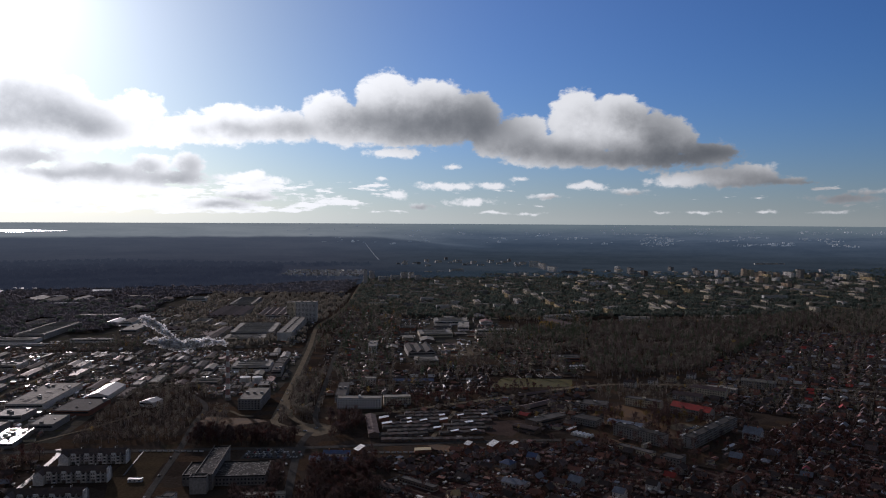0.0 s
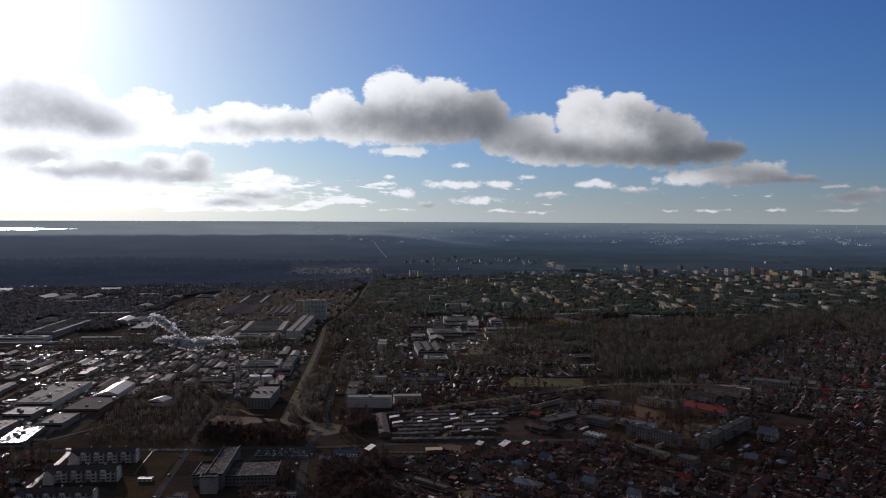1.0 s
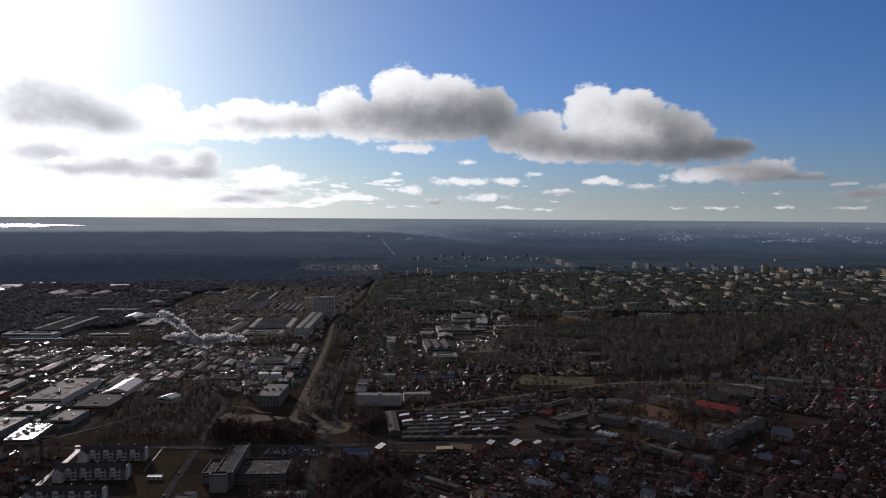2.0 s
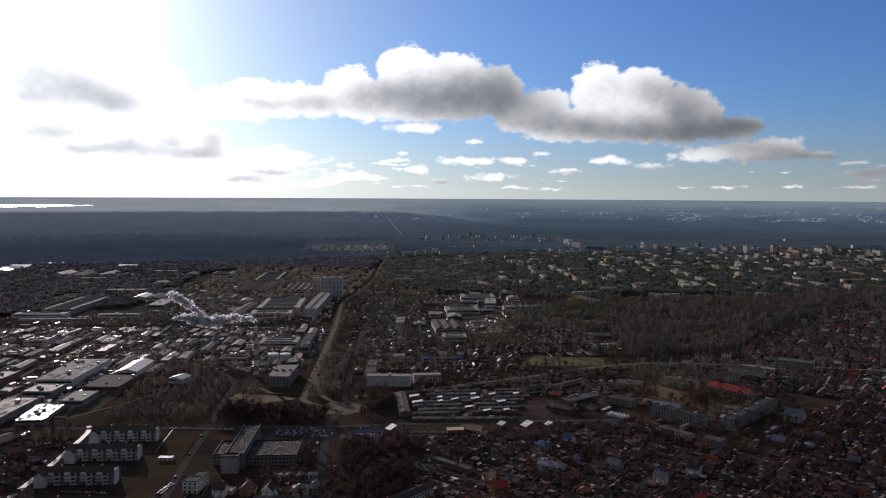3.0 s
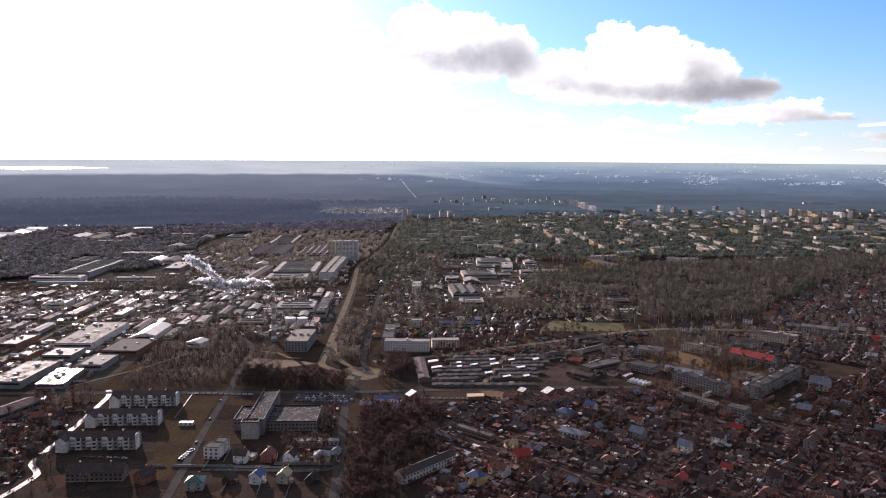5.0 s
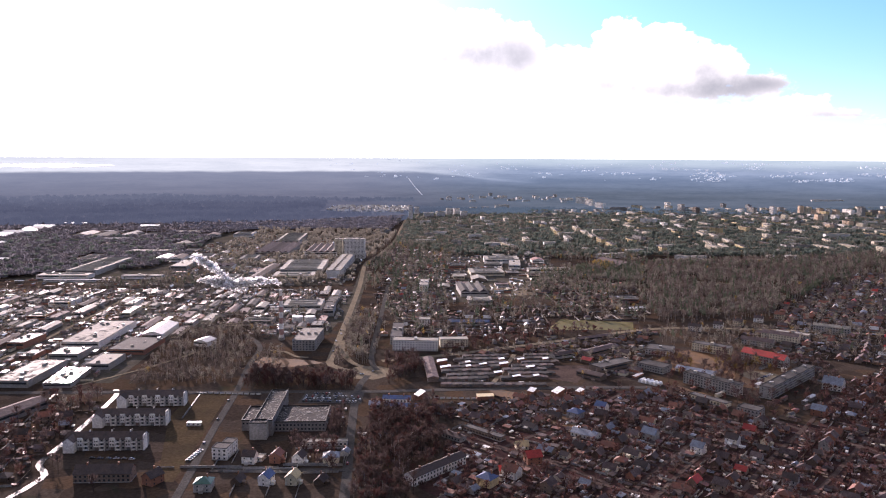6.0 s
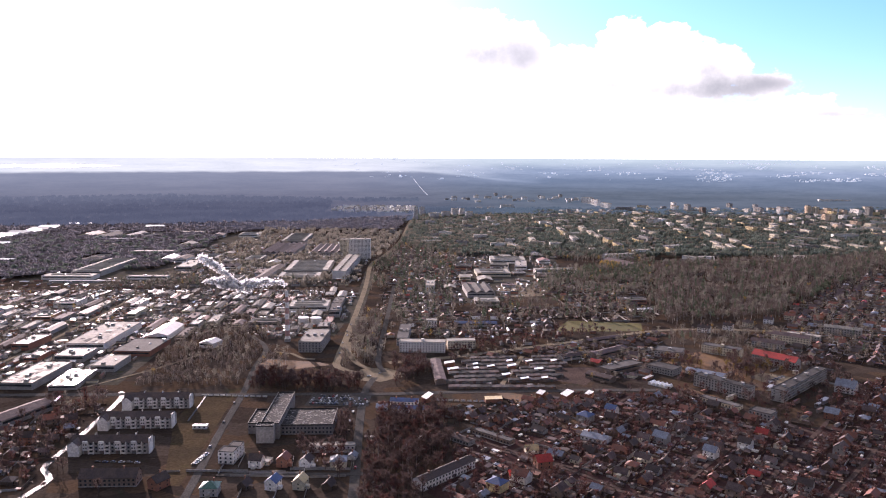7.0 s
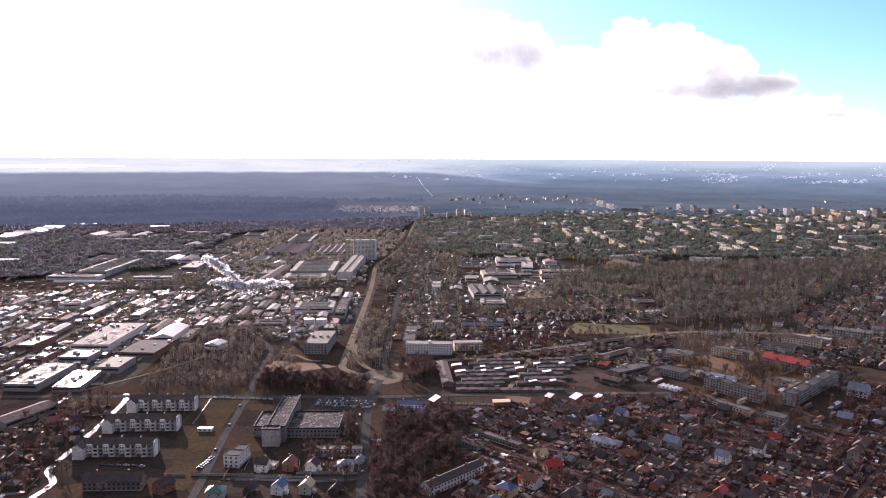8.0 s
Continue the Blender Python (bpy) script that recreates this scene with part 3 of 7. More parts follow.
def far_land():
    """The distance: wide wooded land that closes the view all round, its air haze painted as blue emission."""
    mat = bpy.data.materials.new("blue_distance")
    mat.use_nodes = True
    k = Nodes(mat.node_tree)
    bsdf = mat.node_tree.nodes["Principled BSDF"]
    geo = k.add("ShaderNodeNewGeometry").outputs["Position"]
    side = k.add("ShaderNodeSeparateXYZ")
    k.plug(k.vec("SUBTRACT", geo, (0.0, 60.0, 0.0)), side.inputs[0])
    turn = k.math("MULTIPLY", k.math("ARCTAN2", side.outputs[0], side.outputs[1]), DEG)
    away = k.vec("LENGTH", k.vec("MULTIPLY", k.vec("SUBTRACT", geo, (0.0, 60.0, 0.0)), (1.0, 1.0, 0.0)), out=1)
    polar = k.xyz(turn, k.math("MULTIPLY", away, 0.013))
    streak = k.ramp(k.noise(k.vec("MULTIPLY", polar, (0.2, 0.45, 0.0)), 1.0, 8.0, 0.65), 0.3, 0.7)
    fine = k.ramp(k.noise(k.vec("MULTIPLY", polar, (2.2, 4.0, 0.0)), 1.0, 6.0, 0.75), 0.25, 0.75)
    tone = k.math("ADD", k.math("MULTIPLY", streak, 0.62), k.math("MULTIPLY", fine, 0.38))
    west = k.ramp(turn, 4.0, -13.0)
    # wooded ridge on the sunny side: only a step in haze colour, sinking eastwards
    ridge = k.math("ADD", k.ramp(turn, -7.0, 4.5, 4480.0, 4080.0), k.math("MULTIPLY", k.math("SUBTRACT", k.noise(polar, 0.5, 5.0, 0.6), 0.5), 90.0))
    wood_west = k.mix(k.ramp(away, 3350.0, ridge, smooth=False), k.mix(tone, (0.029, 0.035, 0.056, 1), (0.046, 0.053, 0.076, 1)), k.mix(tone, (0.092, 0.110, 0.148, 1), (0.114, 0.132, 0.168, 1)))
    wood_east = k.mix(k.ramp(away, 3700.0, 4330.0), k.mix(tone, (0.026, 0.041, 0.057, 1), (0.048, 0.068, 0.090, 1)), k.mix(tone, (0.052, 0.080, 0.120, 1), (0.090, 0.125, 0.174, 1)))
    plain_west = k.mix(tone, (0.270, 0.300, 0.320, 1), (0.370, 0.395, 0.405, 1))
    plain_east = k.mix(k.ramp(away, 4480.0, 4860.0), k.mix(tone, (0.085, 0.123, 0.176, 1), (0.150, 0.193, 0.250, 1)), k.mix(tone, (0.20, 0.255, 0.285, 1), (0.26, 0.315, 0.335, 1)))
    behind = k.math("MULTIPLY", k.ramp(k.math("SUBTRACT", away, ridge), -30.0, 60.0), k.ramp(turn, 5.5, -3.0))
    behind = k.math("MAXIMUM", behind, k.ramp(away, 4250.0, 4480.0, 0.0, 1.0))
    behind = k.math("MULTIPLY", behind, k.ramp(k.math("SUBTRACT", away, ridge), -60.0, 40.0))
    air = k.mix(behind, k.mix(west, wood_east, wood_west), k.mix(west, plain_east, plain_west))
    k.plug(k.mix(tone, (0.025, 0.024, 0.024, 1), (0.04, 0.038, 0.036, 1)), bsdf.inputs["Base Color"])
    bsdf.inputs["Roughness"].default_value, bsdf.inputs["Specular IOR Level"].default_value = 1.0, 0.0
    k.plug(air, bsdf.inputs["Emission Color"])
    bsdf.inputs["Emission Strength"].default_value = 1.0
    sides, rings = 240, 44
    verts, faces = [], []
    for i in range(rings + 1):
        for s in range(sides):
            w = 2 * math.pi * s / sides
            deg = math.degrees(w) if w < math.pi else math.degrees(w) - 360
            inner = far_edge(deg)
            r = inner + (FAR_END - inner) * i / rings
            x, y = r * math.sin(w), 60 + r * math.cos(w)
            rough = 2.5 * noise.noise((x * 0.006, y * 0.006, 0.0))
            verts.append((x, y, (9.0 if i > 1 else 2.0 * i - 1.0) + far_height(x, y) + (rough if 0 < i < rings - 4 else 0.0)))
    for i in range(rings):
        for s in range(sides):
            a, b = i * sides + s, i * sides + (s + 1) % sides
            faces.append((a, b, b + sides, a + sides))
    HAZE_BLUE.append(mat)
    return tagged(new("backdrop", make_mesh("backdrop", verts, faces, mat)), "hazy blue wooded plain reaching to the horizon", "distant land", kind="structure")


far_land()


road_count = 0


def strip(name, points, width, mat, label, category="road"):
    """A road or path along points, with rounded corners; it also claims its ground. Each lies a finger above the one before."""
    global road_count
    road_count += 1
    z = 0.18 + 0.012 * road_count
    pts = [Vector(p) for p in points]
    line = []
    for i in range(len(pts) - 1):
        p0, p1, p2, p3 = pts[max(i - 1, 0)], pts[i], pts[i + 1], pts[min(i + 2, len(pts) - 1)]
        steps = max(2, int((p2 - p1).length / 12))
        for s in range(steps):
            t = s / steps
            line.append(0.5 * ((2 * p1) + (p2 - p0) * t + (2 * p0 - 5 * p1 + 4 * p2 - p3) * t * t + (3 * p1 - p0 - 3 * p2 + p3) * t ** 3))
    line.append(pts[-1])
    verts, faces = [], []
    for i, p in enumerate(line):
        d = (line[min(i + 1, len(line) - 1)] - line[max(i - 1, 0)]).normalized()
        n = Vector((-d.y, d.x))
        w = width / 2 * (1 + 0.06 * noise.noise((p.x * 0.05, p.y * 0.05, 0)))
        for off, h in ((-w - 0.3, 0.0), (-w, z), (w, z), (w + 0.3, 0.0)):
            verts.append((p.x + n.x * off, p.y + n.y * off, h))
        if i:
            a = 4 * (i - 1)
            faces += [(a + c, a + c + 1, a + c + 5, a + c + 4) for c in range(3)]
            m = (line[i] + line[i - 1]) / 2
            seg = line[i] - line[i - 1]
            claim(m.x, m.y, math.degrees(math.atan2(seg.y, seg.x)), seg.length, width, 1.0)
    return tagged(new(name, make_mesh(name, verts, faces, mat)), label, category, kind="structure")


def patch(name, points, mat, label, category, z=0.08, taken_too=True):
    """A flat area of ground inside a rough outline."""
    verts = [(x, y, z) for x, y in points]
    if taken_too:
        xs, ys = [p[0] for p in points], [p[1] for p in points]
        for x in np.arange(min(xs), max(xs), CELL):
            for y in np.arange(min(ys), max(ys), CELL):
                if inside(points, x, y):
                    i, j = int((x - X0) / CELL), int((y - Y0) / CELL)
                    if 0 <= i < NX and 0 <= j < NY:
                        taken[i, j] = True
    return tagged(new(name, make_mesh(name, verts, [tuple(range(len(verts)))], mat)), label, category, kind="structure")


# the avenue with its roundabout, and the streets that meet there
strip("road_1", [(-112, 500), (-118, 557), (-132, 660), (-146, 783), (-143, 835)], 7, ASPHALT, "grey asphalt street running up to the roundabout")
strip("road_27", [(-214, 1090), (-217, 1148), (-240, 1390), (-258, 1560)], 18, YARD, "trodden verge and parking strip beside the avenue")
strip("road_2", [(-165, 850), (-190, 872), (-196, 905), (-204, 1000), (-217, 1148), (-240, 1390), (-270, 1659), (-262, 1800), (-258, 2100), (-290, 2700), (-300, 3100)], 8, DUST, "pale dusty avenue with a wide verge")
strip("road_22", [(-196, 985), (-190, 940), (-177, 901), (-161, 874), (-143, 862)], 6, DUST, "pale slip road curving into the roundabout")
strip("road_3", [(-136, 855), (-150, 907), (-162, 1050), (-170, 1153), (-190, 1400)], 6, ASPHALT, "narrow tree-lined asphalt road")
strip("road_4", [(-225, 480), (-233, 549), (-250, 660), (-265, 774), (-280, 860), (-292, 947), (-330, 1010)], 6, ASPHALT, "straight asphalt street beside the meadow")
strip("road_5", [(-350, 500), (-342, 541), (-341, 565), (-352, 578), (-358, 590), (-361, 628), (-368, 690), (-377, 751), (-386, 768)], 4.8, WET, "wet winding street shining in the sun")
strip("road_6", [(-640, 738), (-501, 750), (-386, 760), (-263, 768), (-195, 775), (-132, 779), (-60, 790), (72, 806), (150, 812)], 8, ASPHALT, "grey asphalt cross street beside garages")
strip("road_7", [(-136, 893), (-90, 912), (-41, 936), (70, 1000), (204, 1077), (300, 1090), (482, 1072), (640, 1040)], 9, DUST, "sandy track bed cut across the town")
strip("road_8", [(130, 520), (167, 578), (210, 640), (251, 693), (300, 760), (330, 800)], 3.6, LANE, "earth lane between wooden houses")
strip("road_9", [(120, 850), (160, 825), (205, 765), (258, 693), (330, 610)], 4.6, LANE, "rutted lane past the apartment blocks")
strip("road_10", [(-5, 640), (40, 690), (77, 735), (115, 790)], 3.6, LANE, "earth lane in the gardens")
strip("road_11", [(60, 520), (100, 590), (150, 660), (190, 715)], 3.6, LANE, "earth lane in the gardens")
strip("road_12", [(-40, 640), (20, 600), (90, 560), (150, 520)], 3.6, LANE, "earth lane in the gardens")
strip("road_28", [(-10, 818), (2, 870), (16, 932)], 5, DUST, "sandy lane between the blocks of garages")
strip("road_24", [(98, 556), (140, 620), (190, 683)], 3.4, LANE, "earth lane between the garden plots")
strip("road_25", [(205, 562), (245, 610), (290, 668)], 3.4, LANE, "earth lane between the garden plots")
strip("road_26", [(-62, 668), (-20, 645), (30, 612), (70, 575)], 3.4, LANE, "rutted lane past the timber yards")
strip("road_13", [(-60, 690), (-5, 640), (40, 610)], 3.6, LANE, "earth lane past timber yards")
strip("road_14", [(-276, 930), (-255, 925), (-238, 905), (-222, 902)], 4, DUST, "pale curved footpath")
strip("road_15", [(-700, 870), (-600, 900), (-530, 1060), (-500, 1180), (-470, 1330)], 7, ASPHALT, "works street between factory sheds")
strip("road_16", [(-900, 1290), (-700, 1310), (-450, 1340), (-300, 1330)], 8, ASPHALT, "works street along the fence")
strip("road_18", [(-288, 690), (-291, 712), (-298, 764)], 1.3, WET, "wet narrow path along the houses")
strip("road_19", [(-571, 840), (-568, 921), (-581, 1089), (-593, 1213), (-600, 1300)], 5, DUST, "rutted sandy works lane along a rusty track")
strip("road_20", [(-436, 772), (-425, 786), (-386, 851), (-360, 915)], 3, DUST, "pale earth track past the works fence")
strip("road_21", [(-222, 580), (-213, 582), (-126, 588), (-118, 590)], 5, ASPHALT, "narrow lane between the new houses")

patch("pavement_1", [(-143 + 27 * math.cos(i * 0.2618) * (1 + 0.12 * math.sin(i * 1.7)), 846 + 25 * math.sin(i * 0.2618) * (1 + 0.1 * math.cos(i * 2.3))) for i in range(24)], DUST, "dusty roundabout where the streets meet", "roundabout", 0.16)
patch("pavement_2", [(-196, 740), (-136, 742), (-138, 776), (-196, 776)], ASPHALT, "asphalt car park full of parked cars", "car park", 0.10)
patch("pavement_3", [(-15, 1290), (60, 1320), (90, 1335), (70, 1440), (30, 1455), (0, 1430)], DUST, "worn depot yard with stacked goods", "yard", 0.1, False)
patch("field_1", [(64, 1062), (182, 1072), (190, 1120), (90, 1132)], FIELD, "yellow green sports field", "field", 0.1)
patch("field_2", [(-255, 560), (-300, 690), (-306, 757), (-270, 765), (-243, 560)], MEADOW, "brown meadow beside the row houses", "meadow", 0.06)
patch("field_3", [(-275, 900), (-215, 890), (-200, 880), (-235, 860), (-285, 850)], ORANGE, "orange bank of dry grass", "meadow", 0.07, False)
patch("field_4", [(172, 905), (204, 850), (238, 823), (262, 812), (320, 885), (330, 930), (250, 975), (200, 955)], ORANGE, "courtyard covered in orange leaves", "courtyard", 0.07, False)
patch("field_6", [(176, 822), (204, 790), (195, 774), (168, 805)], ORANGE, "strip of orange leaves before the flats", "courtyard", 0.075, False)
patch("pavement_4", [(254, 866), (272, 882), (294, 874), (299, 860), (268, 828), (262, 845)], DUST, "pale parking yard inside the courtyard", "yard", 0.11)
patch("field_5", [(-20, 800), (30, 700), (60, 690), (50, 770)], ORANGE, "rough ochre grass plot", "meadow", 0.07, False)

patch("pavement_7", [(-640, 765), (-880, 1300), (-700, 1306), (-450, 1335), (-300, 1326), (-226, 1330), (-222, 1015), (-300, 990), (-380, 1140), (-418, 992), (-400, 790)], YARD, "worn works yards of asphalt, grit and olive grass", "yard", 0.05, False)
patch("pavement_8", [(-700, 1345), (-900, 1400), (-800, 1830), (-800, 2240), (-300, 2250), (-275, 1400), (-450, 1345)], YARD, "worn yards between the factory halls", "yard", 0.05, False)
patch("pavement_9", [(-165, 1240), (-230, 1860), (130, 1860), (120, 1500), (60, 1480), (-20, 1250)], YARD, "worn depot yards with faded grass", "yard", 0.05, False)


def reservoir():
    """Water on the far land, seen as a bright sliver."""
    verts, faces = [], []
    for i in range(41):
        w = radians(-38 + 11.8 * i / 40)
        ease = min(1.0, (40 - i) / 12)
        for r in (4610 - 48 * ease * (0.75 + 0.25 * math.sin(i * 0.9)), 4618 + 30 * ease):
            x, y = r * math.sin(w), 60 + r * math.cos(w)
            verts.append((x, y, far_height(x, y) + 16.0))
    for i in range(40):
        faces.append((2 * i, 2 * i + 2, 2 * i + 3, 2 * i + 1))
    return tagged(new("water", make_mesh("water", verts, faces, WATER)), "bright reservoir on the horizon reflecting the sun", "lake", kind="structure")


reservoir()


def clearing():
    """A straight cut through the woods on the ridge, made pale by the added haze glow."""
    verts = []
    for i in range(13):
        x, y = -309 - 118 * i / 12, 3726 + 540 * i / 12
        verts += [(x - 1.2, y, far_height(x, y) + 12.5), (x + 1.2, y, far_height(x, y) + 12.5)]
    return tagged(new("road_23", make_mesh("road_23", verts, [(2 * i, 2 * i + 1, 2 * i + 3, 2 * i + 2) for i in range(12)], FAR_GLOW)), "pale straight clearing through the far woods", "road", kind="structure")


clearing()

# ---- buildings ----


class Mass:
    """Many small far things in one mesh with several materials."""

    def __init__(self):
        self.v, self.f, self.m, self.mats = [], [], [], []

    def add(self, mesh, m, mat):
        if mat not in self.mats:
            self.mats.append(mat)
        n = len(self.v)
        self.v += [tuple(m @ p.co) for p in mesh.vertices]
        for f in mesh.polygons:
            self.f.append(tuple(n + i for i in f.vertices))
            self.m.append(self.mats.index(mat))

    def build(self, name, label, category):
        mesh = bpy.data.meshes.new(name)
        mesh.from_pydata(self.v, [], self.f)
        for mat in self.mats:
            mesh.materials.append(mat)
        mesh.polygons.foreach_set("material_index", self.m)
        mesh.update()
        return tagged(new(name, mesh), label, category, kind="stuff")


WALLS = {"white": WHITE, "grey": PANEL, "cream": CREAM, "yellow": YELLOW, "orange": ORANGE_WALL, "brown": BROWN, "brick": BRICK}
WORDS = {"white": "white rendered", "grey": "grey panel", "cream": "cream panel", "yellow": "ochre panel", "orange": "orange brick", "brown": "dark brown", "brick": "red brick"}
PANE = Shape().box(-0.75, 0.75, -0.05, 0.06, 0.0, 1.5).mesh("window", GLASS)
PANE_SMALL = Shape().box(-0.5, 0.5, -0.05, 0.06, 0.0, 1.2).mesh("window", GLASS)


def flat_roof(length, depth, height, rim=0.5):
    """A flat roof slab with a raised rim round it."""
    s, l, d = Shape(), length / 2, depth / 2
    s.box(-l + 0.3, l - 0.3, -d + 0.3, d - 0.3, height - 0.1, height + 0.12)
    for x0, x1, y0, y1 in ((-l - 0.1, l + 0.1, -d - 0.1, -d + 0.3), (-l - 0.1, l + 0.1, d - 0.3, d + 0.1), (-l - 0.1, -l + 0.3, -d + 0.3, d - 0.3), (l - 0.3, l + 0.1, -d + 0.3, d - 0.3)):
        s.box(x0, x1, y0, y1, height - 0.1, height + rim)
    return s


def window_rows(length, depth, storeys, step=3.0, floor=2.9, ends=False):
    """All window openings of the two long faces of a far block, as dark panes set proud by a hand."""
    s = Shape()
    n = max(2, int(length / step))
    for k in range(storeys):
        z = 1.0 + k * floor
        for i in range(n):
            x = -length / 2 + (i + 0.5) * length / n
            for y0, y1 in ((-depth / 2 - 0.06, -depth / 2 + 0.02), (depth / 2 - 0.02, depth / 2 + 0.06)):
                s.box(x - 0.75, x + 0.75, y0, y1, z, z + 1.5)
        if ends:
            for y in (-depth / 5, depth / 5):
                for x0, x1 in ((-length / 2 - 0.06, -length / 2 + 0.02), (length / 2 - 0.02, length / 2 + 0.06)):
                    s.box(x0, x1, y - 0.7, y + 0.7, z, z + 1.5)
    return s


def city_block(x, y, rot, length, depth, storeys, colour, group="apartment blocks of the far town"):
    """A far panel-built block of flats: wall, flat roof, stair heads and its rows of windows."""
    height = storeys * 2.9 + 0.8
    z = top_of(x, y)
    tall = "tower" if storeys > 8 else "low slab" if storeys < 4 else "slab"
    ob = root("apartment_building", place_of(x, y, rot, z), f"{WORDS[colour]} {storeys} storey {tall} with a flat roof", "building", group)
    claim(x, y, rot, length, depth, 3)
    l, d = length / 2, depth / 2
    wall = Shape().box(-l, l, -d, d, -0.5, height - 0.15)
    for i in range(1, int(length / 22) + 1):
        u = -l + i * length / (int(length / 22) + 1)
        wall.box(u - 0.35, u + 0.35, -d - 0.45, -d + 0.1, 0, height - 0.3)
    if storeys >= 4:
        n = max(1, int(length / 9))
        for k in range(1, storeys):
            for i in range(n):
                u = -l + (i + 0.5) * length / n
                wall.box(u - 1.5, u + 1.5, -d - 1.1, -d + 0.02, k * 2.9, k * 2.9 + 1.0, True)
    part("wall", wall, WALLS[colour], ob)
    roof = flat_roof(length, depth, height)
    n = max(1, int(length / 20))
    for i in range(n):
        u = -l + (i + 0.5) * length / n
        roof.box(u - 1.6, u + 1.6, -1.5, 1.8, height, height + 2.2)
    part("roof", roof, PALE_ROOF if colour in ("white", "cream") else TAR, ob)
    rows = part("glazing", window_rows(length, depth, storeys), GLASS, ob)
    tagged(rows, kind="stuff")
    return ob


def near_block(name, x, y, rot, length, depth, storeys, colour, roof, label, step=3.2, floor=3.0, ridge=0.0, heads=2, category="building"):
    """A nearer block whose windows are single parts; a flat roof, or a pitched one with ridge metres of rise."""
    height = storeys * floor + 0.8
    ob = root(name, place_of(x, y, rot), label, category)
    claim(x, y, rot, length, depth, 3)
    l, d = length / 2, depth / 2
    if ridge:
        part("wall", Shape().gable_wall(-l, l, -d, d, -0.4, height, height + ridge), WALLS[colour], ob)
        part("roof", Shape().gable(-l, l, -d, d, height + 0.1, height + ridge + 0.15, 0.6), roof, ob)
        for u in (-0.3, 0.25):
            part("chimney", Shape().box(u * length - 0.5, u * length + 0.5, -0.9, 0.9, height + ridge * 0.6, height + ridge + 1.5), BRICK, ob)
    else:
        part("wall", Shape().box(-l, l, -d, d, -0.4, height - 0.15), WALLS[colour], ob)
        part("roof", flat_roof(length, depth, height), roof, ob)
        for i in range(heads):
            u = -l + (i + 0.5) * length / max(1, heads)
            part("stair_head", Shape().box(u - 1.8, u + 1.8, -1.6, 1.6, height, height + 2.4), WALLS[colour], ob)
    part("plinth", Shape().box(-l - 0.12, l + 0.12, -d - 0.12, d + 0.12, -0.4, 0.7), PANEL, ob)
    n = max(2, int(length / step))
    for k in range(storeys):
        for i in range(n):
            u = -l + (i + 0.5) * length / n
            w = part("window", PANE, GLASS, ob, at=pose(u, -d, 1.0 + k * floor))
    m = max(1, int(depth / 4.5))
    for k in range(storeys):
        for i in range(m):
            v = -d + (i + 0.5) * depth / m
            for side in (-1, 1):
                part("window", PANE_SMALL, GLASS, ob, at=pose(side * l, v, 1.1 + k * floor, 0, 0, 90 * side))
    return ob


